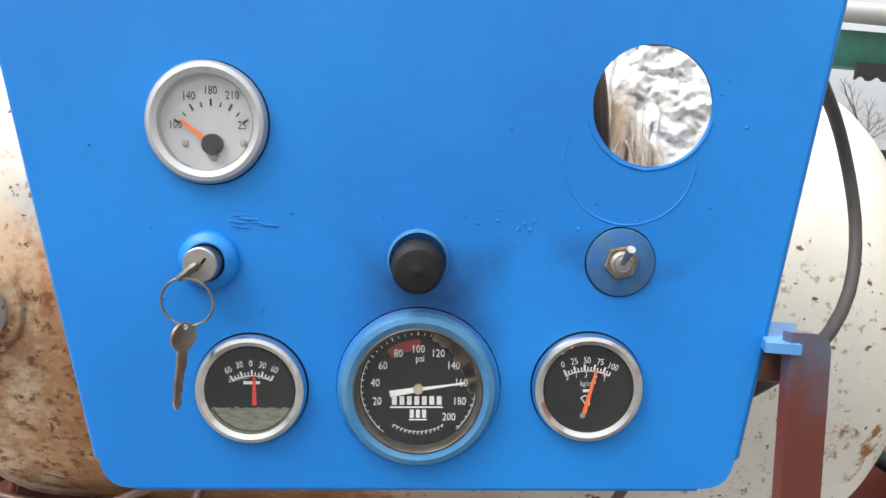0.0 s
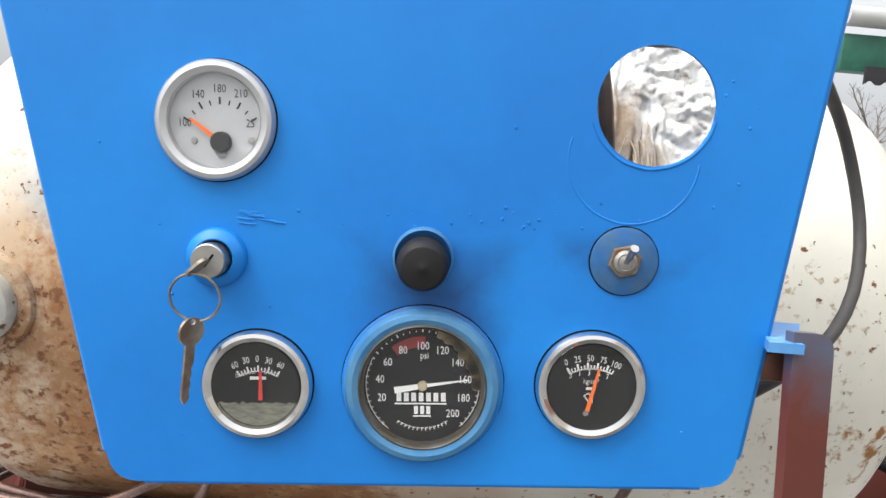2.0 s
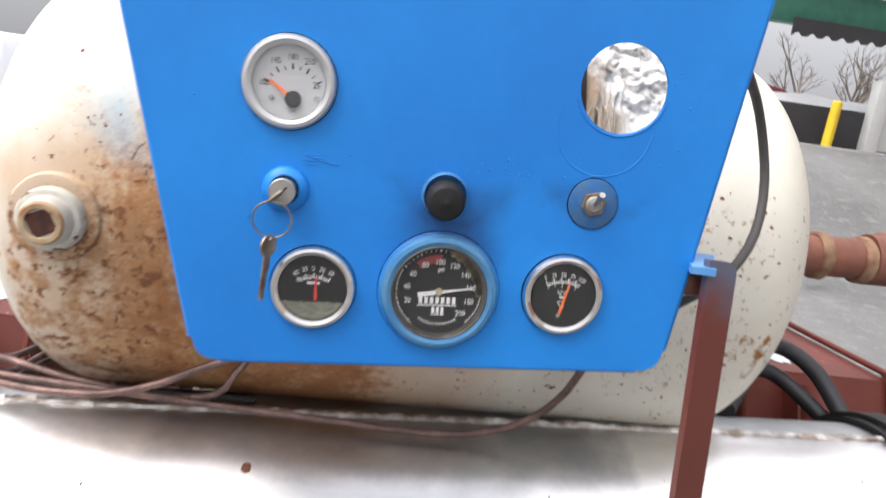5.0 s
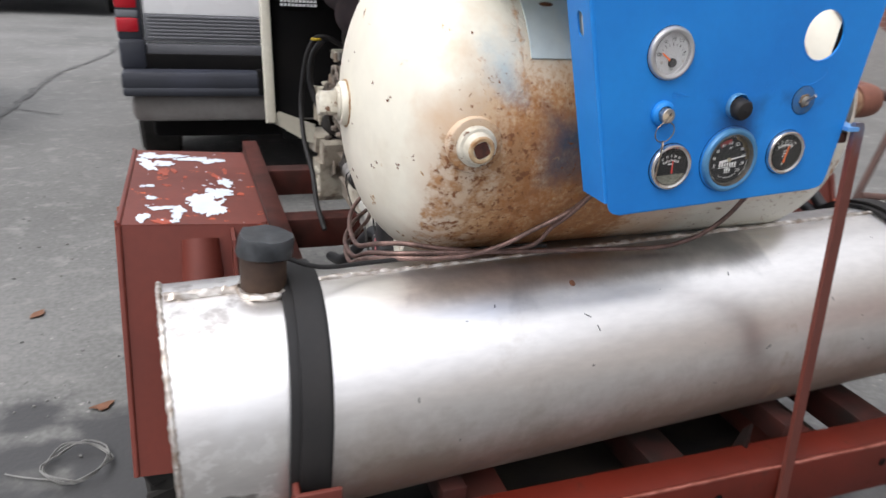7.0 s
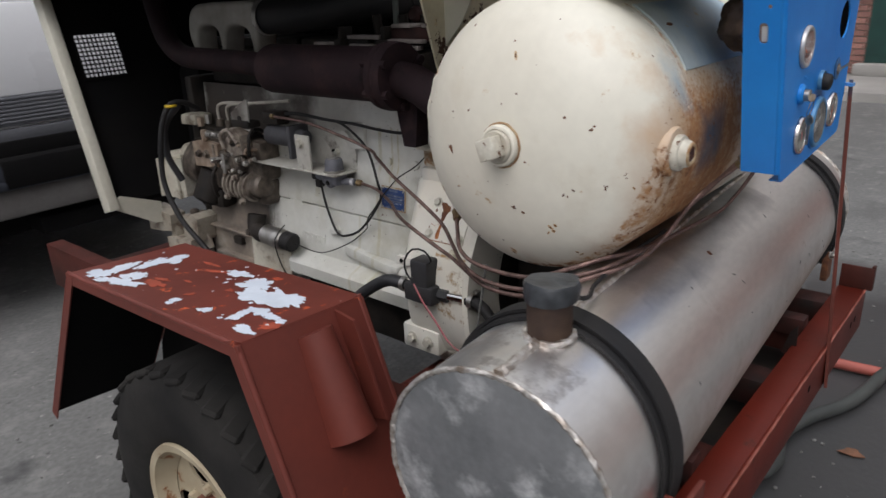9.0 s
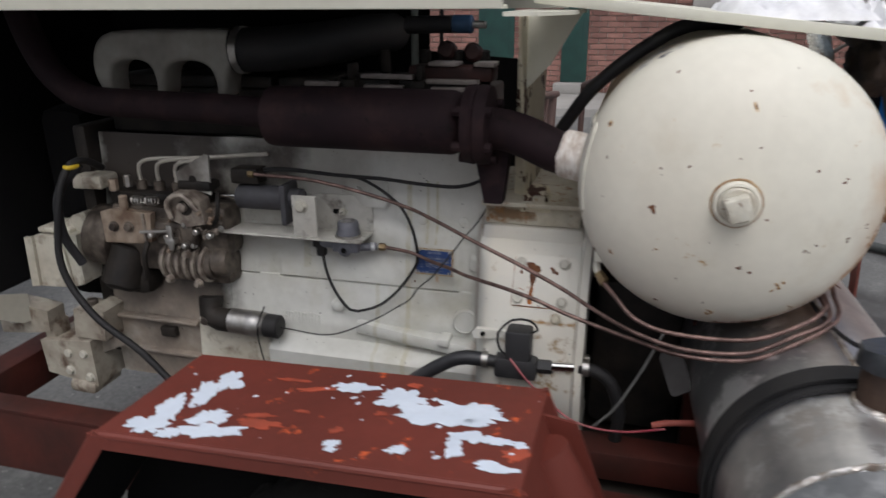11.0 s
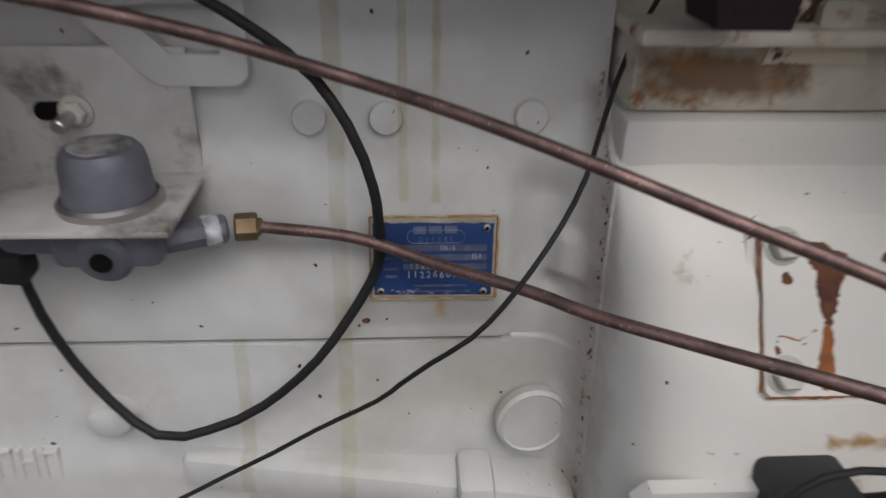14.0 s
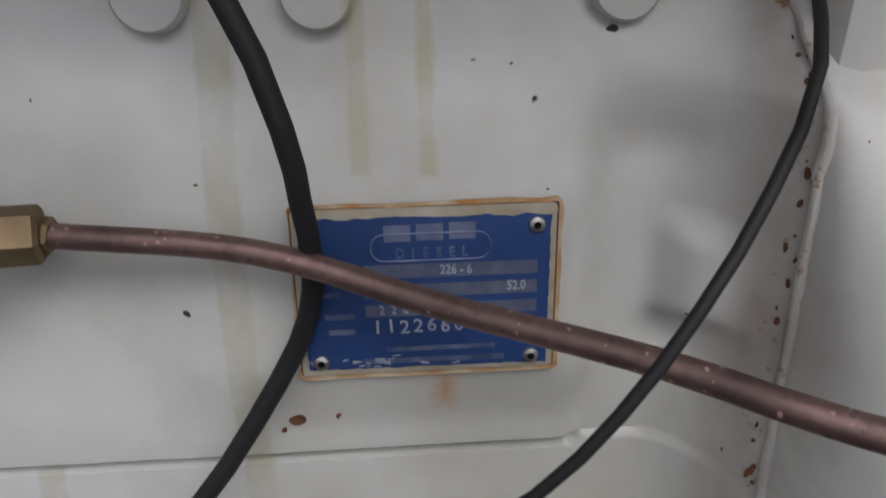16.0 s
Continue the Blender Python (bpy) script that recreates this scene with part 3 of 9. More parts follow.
def part(name, bm, material, parent=None, label="", local=False, smooth=35):
    """Links a bmesh as one mesh under its parent. local: the mesh is already in the parent's own frame."""
    me = bpy.data.meshes.new(name)
    bmesh.ops.recalc_face_normals(bm, faces=bm.faces)
    bm.to_mesh(me)
    bm.free()
    if parent is not None and not local:
        me.transform(place_of(parent).inverted())
    if smooth:
        me.shade_smooth()
        me.set_sharp_from_angle(angle=radians(smooth))
    for one in material if isinstance(material, (list, tuple)) else (material,):
        me.materials.append(one)
    ob = new(name, me)
    ob.parent = parent
    if label:
        ob["label"] = label
    return ob


def structure(name, bm, material, label, category, smooth=35):
    ob = part(name, bm, material, None, "", True, smooth)
    return tagged(ob, label, category, "", "structure")


def solid(name, bm, material, label, category, group="", smooth=35, kind=""):
    """A thing of one mesh."""
    ob = part(name, bm, material, None, "", True, smooth)
    return tagged(ob, label, category, group, kind)


def box(bm, x0, x1, y0, y1, z0, z1, bevel=0.0, m=None, seg=2):
    made = bmesh.ops.create_cube(bm, size=1.0)["verts"]
    bmesh.ops.scale(bm, vec=(x1 - x0, y1 - y0, z1 - z0), verts=made)
    bmesh.ops.translate(bm, vec=((x0 + x1) / 2, (y0 + y1) / 2, (z0 + z1) / 2), verts=made)
    if bevel:
        edges = list({e for v in made for e in v.link_edges})
        made = bmesh.ops.bevel(bm, geom=edges, offset=bevel, segments=seg, affect="EDGES", profile=0.5)["verts"]
    if m is not None:
        bmesh.ops.transform(bm, matrix=m, verts=made)
    return bm


def boxed(*a, **k):
    return box(bmesh.new(), *a, **k)


def frame_to(p, d):
    """A frame at p whose z runs along d."""
    return Matrix.Translation(p) @ Vector(d).to_track_quat("Z", "Y").to_matrix().to_4x4()


def lathe(bm, profile, m, seg=32, cap=True):
    """Turns (radius, height) rows round the z of the frame m."""
    rings = []
    for r, h in profile:
        if r < 1e-6:
            rings.append([bm.verts.new(m @ Vector((0, 0, h)))])
        else:
            rings.append([bm.verts.new(m @ Vector((r * math.cos(2 * math.pi * i / seg), r * math.sin(2 * math.pi * i / seg), h))) for i in range(seg)])
    for a, b in zip(rings, rings[1:]):
        for i in range(seg):
            j = (i + 1) % seg
            if len(a) == 1 and len(b) == 1:
                continue
            if len(a) == 1:
                bm.faces.new((a[0], b[i], b[j]))
            elif len(b) == 1:
                bm.faces.new((a[i], a[j], b[0]))
            else:
                bm.faces.new((a[i], a[j], b[j], b[i]))
    if cap:
        for ring in (rings[0], rings[-1]):
            if len(ring) > 2:
                bm.faces.new(ring)
    return bm


def rod(bm, p, q, r, seg=16, bevel=0.0, r2=None):
    p, q = Vector(p), Vector(q)
    h = (q - p).length
    r2 = r if r2 is None else r2
    if bevel:
        prof = [(r - bevel, 0), (r, bevel), (r2, h - bevel), (r2 - bevel, h)]
    else:
        prof = [(r, 0), (r2, h)]
    return lathe(bm, prof, frame_to(p, q - p), seg)


def rodded(*a, **k):
    return rod(bmesh.new(), *a, **k)


def smooth_path(points, step=0.02, closed=False):
    pts = [Vector(p) for p in points]
    out = []
    n = len(pts)
    for i in range(n if closed else n - 1):
        a, b = pts[i], pts[(i + 1) % n]
        before = pts[(i - 1) % n] if closed or i > 0 else a * 2 - b
        after = pts[(i + 2) % n] if closed or i + 2 < n else b * 2 - a
        k = max(2, int((b - a).length / step))
        for j in range(k):
            t = j / k
            out.append(0.5 * ((2 * a) + (b - before) * t + (2 * before - 5 * a + 4 * b - after) * t * t + (3 * a - before - 3 * b + after) * t ** 3))
    if not closed:
        out.append(pts[-1])
    return out


def tube(bm, points, r, seg=10, step=0.02, closed=False, smooth=True, flat=None, twist=None):
    """A pipe along a smooth path. flat: half thickness of a strap whose half width is r."""
    path = smooth_path(points, step, closed) if smooth else [Vector(p) for p in points]
    n = len(path)
    up, rings = None, []
    for i, p in enumerate(path):
        a = path[i - 1] if i > 0 or closed else p
        b = path[(i + 1) % n] if i < n - 1 or closed else p
        d = (b - a).normalized()
        if up is None:
            up = d.orthogonal().normalized() if twist is None else Vector(twist)
        up = (up - d * up.dot(d)).normalized()
        side = d.cross(up)
        ring = []
        for k in range(seg):
            an = 2 * math.pi * k / seg
            c, s = math.cos(an), math.sin(an)
            ring.append(bm.verts.new(p + side * c * r + up * s * (flat or r)))
        rings.append(ring)
    for i in range(n if closed else n - 1):
        a, b = rings[i], rings[(i + 1) % n]
        for k in range(seg):
            j = (k + 1) % seg
            bm.faces.new((a[k], a[j], b[j], b[k]))
    if not closed:
        bm.faces.new(rings[0])
        bm.faces.new(rings[-1])
    return bm


def tubed(*a, **k):
    return tube(bmesh.new(), *a, **k)


def ribbon(bm, points, width, thick, axis):
    """A flat strap along a path, its width along axis."""
    path = smooth_path(points, 0.015)
    w = Vector(axis).normalized() * width / 2
    rings = []
    for i, p in enumerate(path):
        d = (path[min(i + 1, len(path) - 1)] - path[max(i - 1, 0)]).normalized()
        n = d.cross(w).normalized() * thick / 2
        rings.append([bm.verts.new(p + a * w + b * n) for a, b in ((-1, -1), (-0.9, -1), (0.9, -1), (1, -1), (1, 0.4), (0.9, 1), (-0.9, 1), (-1, 0.4))])
    for a, b in zip(rings, rings[1:]):
        for k in range(8):
            bm.faces.new((a[k], a[(k + 1) % 8], b[(k + 1) % 8], b[k]))
    bm.faces.new(rings[0])
    bm.faces.new(rings[-1])
    return bm


def slab(bm, outline, thick, m, holes=(), bevel=0.0):
    """A plate from an outline in the xy of the frame m, with holes, thick along its z."""
    loops = []
    edges = []
    for loop in (outline, *holes):
        vs = [bm.verts.new((x, y, 0)) for x, y in loop]
        loops.append(vs)
        edges += [bm.edges.new((vs[i], vs[(i + 1) % len(vs)])) for i in range(len(vs))]
    faces = [f for f in bmesh.ops.triangle_fill(bm, edges=edges, use_beauty=True, use_dissolve=False)["geom"] if isinstance(f, bmesh.types.BMFace)]
    ext = bmesh.ops.extrude_face_region(bm, geom=faces)["geom"]
    top = [v for v in ext if isinstance(v, bmesh.types.BMVert)]
    bmesh.ops.translate(bm, vec=(0, 0, thick), verts=top)
    verts = [v for loop in loops for v in loop] + top
    bmesh.ops.transform(bm, matrix=m, verts=verts)
    return bm


def slabbed(*a, **k):
    return slab(bmesh.new(), *a, **k)


def circle(cx, cy, r, n=28, start=0.0):
    return [(cx + r * math.cos(start + 2 * math.pi * i / n), cy + r * math.sin(start + 2 * math.pi * i / n)) for i in range(n)]


def rounded(x0, x1, y0, y1, r, n=5):
    out = []
    for cx, cy, a in ((x1 - r, y1 - r, 0), (x0 + r, y1 - r, 90), (x0 + r, y0 + r, 180), (x1 - r, y0 + r, 270)):
        out += [(cx + r * math.cos(radians(a + 90 * i / n)), cy + r * math.sin(radians(a + 90 * i / n))) for i in range(n + 1)]
    return out


def hexhead(bm, p, d, r, h, washer=True):
    m = frame_to(p, d)
    if washer:
        lathe(bm, [(r * 1.3, -0.001), (r * 1.3, h * 0.18), (r * 1.15, h * 0.22)], m, 18)
    lathe(bm, [(r, h * 0.15), (r, h * 0.85), (r * 0.85, h)], m, 6)
    return bm


def bolt_to(parent, p, d, r, h, material, name="bolt", washer=True, label=""):
    return part(name, hexhead(bmesh.new(), p, d, r, h, washer), material, parent, label, smooth=30)


def clamp_to(parent, p, d, r, width=0.012, material=None):
    bm = bmesh.new()
    lathe(bm, [(r, -width / 2), (r + 0.002, -width / 2), (r + 0.002, width / 2), (r, width / 2)], frame_to(p, d), 20, False)
    side = Vector(d).orthogonal().normalized()
    box(bm, -0.006, 0.006, -0.005, 0.005, -width / 2, width / 2, 0.001, frame_to(Vector(p) + side * (r + 0.005), d))
    return part("hose_clamp", bm, material or STEEL, parent)


def lettering(text, size, m, align="CENTER", bold=0.0):
    """The built-in font as a bmesh, in the xy of the frame m."""
    cu = bpy.data.curves.new("letters", "FONT")
    cu.body, cu.size, cu.align_x, cu.align_y, cu.resolution_u, cu.offset = text, size, align, "CENTER", 2, bold
    ob = new("letters", cu)
    bpy.context.view_layer.update()
    me = ob.evaluated_get(bpy.context.evaluated_depsgraph_get()).to_mesh()
    bm = bmesh.new()
    bm.from_mesh(me)
    bmesh.ops.transform(bm, matrix=m, verts=bm.verts)
    bpy.data.objects.remove(ob)
    bpy.data.curves.remove(cu)
    return bm


def join(bm, other):
    me = bpy.data.meshes.new("joined")
    other.to_mesh(me)
    other.free()
    bm.from_mesh(me)
    bpy.data.meshes.remove(me)
    return bm


def lumpy(bm, amount, scale, seed=0.0):
    for v in bm.verts:
        v.co += noise.noise_vector(v.co * scale + Vector((seed, seed, seed))) * amount
    return bm

# ---- ground and surroundings ----
def rise(x, y):
    """The lot is level round the machine and climbs gently far behind it."""
    a, b = min(1.0, max(0.0, (y - 4.5) / 5.0)), min(1.0, max(0.0, (x - 1.0) / 3.0))
    return 1.25 * a * a * (3 - 2 * a) * b * b * (3 - 2 * b)


bm = bmesh.new()
xs = [-900, -300, -100, -40] + [-20 + i for i in range(0, 41)] + [40, 100, 300, 900]
ys = [-900, -300, -100, -40] + [-20 + i for i in range(0, 81)] + [100, 300, 900]
grid = [[bm.verts.new((x, y, rise(x, y) + 0.004 * noise.noise(Vector((x * 0.7, y * 0.7, 0))) - 0.004)) for x in xs] for y in ys]
for j in range(len(ys) - 1):
    for i in range(len(xs) - 1):
        bm.faces.new((grid[j][i], grid[j][i + 1], grid[j + 1][i + 1], grid[j + 1][i]))
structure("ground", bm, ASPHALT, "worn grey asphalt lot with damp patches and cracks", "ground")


def crack(points, width):
    bm = bmesh.new()
    path = smooth_path(points, 0.08)
    row = []
    for i, p in enumerate(path):
        d = (path[min(i + 1, len(path) - 1)] - path[max(i - 1, 0)]).normalized()
        s = Vector((-d.y, d.x, 0)) * width * (0.4 + abs(noise.noise(p * 3)))
        p = p + Vector((noise.noise(p * 5) * 0.05, noise.noise(p * 5 + Vector((9, 0, 0))) * 0.05, 0.003))
        row.append((bm.verts.new(p + s), bm.verts.new(p - s)))
    for a, b in zip(row, row[1:]):
        bm.faces.new((a[0], b[0], b[1], a[1]))
    tagged(part("ground_crack", bm, CRACK, None, "", True), "dark sealed crack in the asphalt", "crack", "", "structure")


crack([(-2.9, 1.2, 0), (-2.45, 2.3, 0), (-2.22, 3.2, 0), (-2.08, 4.3, 0), (-1.98, 5.8, 0), (-1.88, 7.3, 0), (-1.5, 9.0, 0), (-1.2, 12.4, 0)], 0.045)
crack([(-3.2, 4.0, 0), (-2.80, 4.8, 0), (-2.82, 6.0, 0), (-3.3, 11.1, 0)], 0.022)
crack([(-2.2, 3.3, 0), (-2.6, 3.6, 0), (-2.5, 4.2, 0), (-2.1, 4.4, 0)], 0.014)
crack([(-1.6, 5.4, 0), (-2.6, 6.0, 0), (-4.0, 6.2, 0)], 0.014)



# brick building beyond the machine
WX = 9.0
bm = boxed(WX + 0.012, WX + 0.40, -30, 9.0, -0.2, 7.0)
wall = structure("wall_east", bm, MORTAR, "long red brick wall with pale mortar joints", "wall")
bm = boxed(WX - 1.6, WX + 0.01, -30, 9.0, -0.2, 0.10, 0.02)
structure("pavement", bm, PAVE, "pale concrete pavement along the brick wall", "pavement")
window = structure("window_1", boxed(WX - 0.03, WX + 0.05, -2.4, -0.2, 1.36, 3.0, 0.01), GREY_PAINT, "grey-framed window with a stone sill in the brick wall", "window")
part("window_sill", boxed(WX - 0.09, WX + 0.04, -2.5, -0.1, 1.24, 1.36, 0.01), PAVE, window)
part("pane", boxed(WX - 0.036, WX - 0.031, -2.3, -1.32, 1.44, 2.9), CAR_GLASS, window)
part("pane", boxed(WX - 0.036, WX - 0.031, -1.24, -0.28, 1.44, 2.9), CAR_GLASS, window)
openings = ((2.28, 2.80, 0.45), (1.24, 1.60, 0.24))
for k, (y0, y1, z0) in enumerate(openings):
    door = structure(f"door_{k + 1}", boxed(WX - 0.03, WX + 0.05, y0, y1, z0, 2.3, 0.01), GREEN_FRAME, "narrow dark green painted door in the brick wall", "door")
    part("panel", boxed(WX - 0.040, WX - 0.031, y0 + 0.07, y1 - 0.07, z0 + 0.1, 2.2, 0.003), GREEN_FRAME, door)
    part("door_sill", boxed(WX - 0.22, WX + 0.04, y0 - 0.08, y1 + 0.08, 0.10, z0 - 0.002, 0.01), PAVE, door)

# ---- towing frame ----
fr = thing("trailer_frame", "red oxide painted steel trailer frame under the engine", "trailer frame", (0, 0.6, 0.45))
part("front_rail", box(boxed(-0.60, 0.60, -0.034, -0.026, 0.475, 0.577, 0.0025), -0.60, 0.60, -0.027, 0.03, 0.567, 0.5765, 0.001), RAIL, fr, "glossy red front angle rail")
# pale rod that paints the sky's highlight on the rail's edge
part("edge_highlight", lumpy(tubed([(x0 * 0.1, -0.0322, 0.5752) for x0 in range(-6, 7)], 0.0026, 8, 0.02), 0.0012, 40), mat("rail_edge_highlight", (0.30, 0.10, 0.075), (0.16, 0.035, 0.02), 40, 0.4, 0, 0.2, 120, 0.3), fr, "pale highlight painted along the rail's edge")
for x in (-0.50, -0.28, 0.05, 0.33, 0.52):
    part("cross_member", boxed(x - 0.035, x + 0.035, -0.02, 0.62, 0.505, 0.5655, 0.004), SHADED_OXIDE if x in (-0.28, 0.33) else OILY_SHADED_OXIDE, fr)
for x in (-0.46, 0.52):
    bm = boxed(x - 0.006, x + 0.006, 0.30, 2.3, 0.40, 0.55, 0.002)
    box(bm, x - 0.006, x + 0.05, 0.30, 2.3, 0.543, 0.555, 0.002)
    part("side_rail", bm, SHADED_OXIDE, fr)
for y in (0.62, 1.45, 2.0):
    part("cross_member", boxed(-0.46, 0.52, y - 0.04, y + 0.04, 0.42, 0.52, 0.004), SHADED_OXIDE, fr)

part("axle", rodded((-0.70, 0.85, 0.342), (0.77, 0.85, 0.342), 0.03), OXIDE, fr)
# black pan, also added to stand in for deep shade beneath the tank
part("floor_pan", lumpy(boxed(-0.44, 0.50, 0.0, 0.58, 0.470, 0.474, 0.001), 0.003, 8), mat("oily_black_pan", (0.010, 0.0095, 0.009), (0.035, 0.028, 0.022), 9, 0.5, 0, 0.3, 60, 0.4), fr, "oily black floor pan, also standing in for shade")
for x, y in ((0.46, -0.035), (0.50, -0.035), (0.10, -0.035)):
    part("bolt_hole", rodded((x, -0.0345, 0.535), (x, -0.0350, 0.535), 0.008, 12), DARK, fr)
for x, w, h in ((-0.552, 0.028, 0.705), (0.612, 0.009, 0.640)):
    bm = boxed(x - w, x + w, -0.046, -0.038, 0.575, h, 0.002)
    box(bm, x - w - 0.002, x - w + 0.006, -0.046, 0.03, 0.575, h - 0.005, 0.002)
    part("strap_bracket", bm, SHADED_OXIDE if x > 0 else OXIDE, fr)
for x in (-0.34, 0.30):
    part("tank_saddle", boxed(x - 0.02, x + 0.02, 0.03, 0.33, 0.555, 0.60, 0.004), OILY_SHADED_OXIDE, fr)
part("hanger_plate", slabbed([(0.020, 0.555), (0.050, 0.555), (0.036, 0.605), (0.022, 0.625)], 0.006, Matrix(((0, 0, 1, 0.19), (1, 0, 0, 0), (0, 1, 0, 0), (0, 0, 0, 1)))), OILY_SHADED_OXIDE, fr)
for x0, x1, z0, z1 in ((-0.18, -0.12, 0.42, 0.89), (0.36, 0.42, 0.42, 0.89)):
    part("receiver_leg", boxed(x0, x1, 0.30, 0.355, z0, z1, 0.004), SHADED_OXIDE, fr)
tie_n = Vector((-0.62, 0.52, 0.58)).normalized()
tie_l = (Vector((0.05, -0.60, -0.80)) - tie_n * Vector((0.05, -0.60, -0.80)).dot(tie_n)).normalized()
tie = Matrix((tie_l.cross(tie_n), tie_l, tie_n)).transposed().to_4x4()
tie.translation = (-0.262, 0.383, 0.728)
part("tie_plate", slabbed(rounded(-0.022, 0.022, -0.045, 0.045, 0.010), 0.006, tie), mat("dusty_dark_plate", (0.058, 0.055, 0.054), (0.034, 0.031, 0.030), 12, 0.7, 0, 0.15, 90, 0.3), fr, "dusty grey flat plate")

# ---- control panel ----
PM = pose(0, 0.004, 1.10, 0, -4.27, 0)
panel = thing("control_panel", "bright blue painted sheet steel control panel with gauges", "control panel", turn=PM)


def face(u, v, d=0.0, spin=0.0):
    """A frame on the panel's front: x right, y up, z to the viewer."""
    return pose(u, -d, v, 90, 0, 0) @ Matrix.Rotation(radians(spin), 4, "Z")


def corner_arc(a, b, c, r, n=5):
    """Rounds the corner b of the way a, b, c."""
    a, b, c = Vector(a), Vector(b), Vector(c)
    p, q = b + (a - b).normalized() * r, b + (c - b).normalized() * r
    return [tuple(p.lerp(b, t).lerp(b.lerp(q, t), t)) for t in (i / n for i in range(n + 1))]


BL, BR, TR, TL = (-0.1755, -0.0585), (0.1735, -0.0600), (0.2225, 0.2240), (-0.2245, 0.2280)
outline = [TL] + corner_arc(TL, BL, BR, 0.015) + corner_arc(BL, BR, TR, 0.015) + [TR]
bm = slabbed(outline, 0.0025, face(0, 0, 0), [circle(0.1227, 0.1522, 0.0318, 48)])
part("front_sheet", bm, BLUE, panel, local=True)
DEPTH = 0.057


def flange(p, q, depth, hole=None):
    p3, q3 = Vector((p[0], 0, p[1])), Vector((q[0], 0, q[1]))
    run = (q3 - p3)
    xax, yax = run.normalized(), Vector((0, 1, 0))
    m = Matrix((xax, yax, xax.cross(yax))).transposed().to_4x4()
    m.translation = p3 + Vector((0, 0.0002, 0))
    holes = []
    if hole:
        holes = [rounded(hole[0] - hole[2], hole[0] + hole[2], hole[1] - hole[3], hole[1] + hole[3], min(hole[2], hole[3]) * 0.98), circle(hole[0] + 0.038, hole[1] - 0.008, 0.003, 10)]
    return slabbed([(0, 0), (run.length, 0), (run.length, depth), (0, depth)], 0.0025, m, holes)


part("side_flange", flange((BL[0] - 0.0027, BL[1] + 0.016), TL, DEPTH, (0.224, 0.028, 0.015, 0.0065)), BLUE, panel, local=True)
part("side_flange", flange(TR, (BR[0] + 0.0027, BR[1] + 0.016), DEPTH), BLUE, panel, local=True)
# black sheet added inside the right-hand flange
part("black_inner_sheet", flange((TR[0] - 0.0045, TR[1] - 0.004), (BR[0] - 0.0020, BR[1] + 0.018), DEPTH - 0.004), DARK, panel, local=True)
# added pale piece: stands in for the bright view through the slot
part("slot_filler", boxed(-0.0045, 0.0045, -0.011, 0.011, -0.001, 0.002, 0.001, Matrix.Translation((BL[0] - 0.0027 + (TL[0] - BL[0] + 0.0027) * 0.224 / 0.277 + 0.0022, 0.028, BL[1] + 0.016 + (TL[1] - BL[1] - 0.016) * 0.224 / 0.277)) @ Matrix.Rotation(radians(-10), 4, "Y") @ Matrix.Rotation(radians(90), 4, "Y") @ Matrix.Rotation(radians(90), 4, "Z")), GREY_PAINT, panel, "pale filler added to brighten the side slot", local=True)
part("top_flange", flange(TL, TR, 0.016), BLUE, panel, local=True)
part("bottom_flange", flange((BR[0] - 0.016, BR[1]), (BL[0] + 0.016, BL[1]), 0.018), BLUE, panel, local=True)
bm = bmesh.new()
for p, q in ((BL, TL), (TR, BR), (TL, TR)):
    a, b = Vector((p[0], 0.0022, p[1])), Vector((q[0], 0.0022, q[1]))
    along = (b - a).normalized()
    rod(bm, a + along * (0.018 if p in (BL, BR) else 0), b - along * (0.018 if q in (BL, BR) else 0), 0.0040, 12)
part("rolled_edge", bm, BLUE, panel, local=True)
# weld ring ghost under the open gauge hole
arc = [(0.1116 + 0.0352 * math.cos(radians(a)), -0.0027, 0.1238 + 0.0345 * math.sin(radians(a))) for a in range(160, 358, 7)]
part("weld_ring", lumpy(tubed([(x, -0.0019, z) for x, y, z in arc], 0.0009, 10, 0.003), 0.0002, 300), BLUE, panel, local=True)
arc = [(0.1217 + 0.0335 * math.cos(radians(a)), -0.0027, 0.1524 + 0.0335 * math.sin(radians(a))) for a in range(195, 350, 10)]
part("weld_ring", lumpy(tubed([(x, -0.0021, z) for x, y, z in arc], 0.0010, 10, 0.003), 0.0002, 300), BLUE, panel, local=True)
# runs and blisters in the paint
bm = bmesh.new()
rnd = random.Random(4)
for i in range(70):
    u, v = rnd.uniform(-0.19, 0.19), rnd.uniform(-0.05, 0.21)
    if i > 40:
        u, v = rnd.gauss(0.04, 0.03), rnd.gauss(0.093, 0.004)
    if abs(u) > 0.17 + 0.17 * v or math.hypot(u - 0.1217, v - 0.1524) < 0.034:
        continue
    r = rnd.uniform(0.0003, 0.0011)
    lathe(bm, [(r, 0), (r * 0.7, r * 0.45), (0, r * 0.6)], face(u, v, 0.0025), 8, False)
for i in range(9):
    u, v = -0.095 + rnd.uniform(-0.008, 0.012), 0.092 + rnd.uniform(-0.004, 0.004)
    tube(bm, [(u, -0.0027, v), (u + 0.004, -0.0028, v - 0.0006), (u + 0.009, -0.0027, v - 0.001)], 0.0005, 6, 0.003)
part("paint_blisters", bm, BLUE, panel, local=True)["kind"] = "stuff"


def ring_of(bm, r_out, r_in, depth, m, crown=0.4, seg=56):
    mid = (r_out + r_in) / 2
    return lathe(bm, [(r_out, 0), (r_out, depth * 0.55), (r_out - (r_out - r_in) * 0.2, depth * 0.9), (mid, depth), (r_in + 0.0006, depth * 0.8), (r_in, depth * 0.5), (r_in, 0.0005)], m, seg, False)


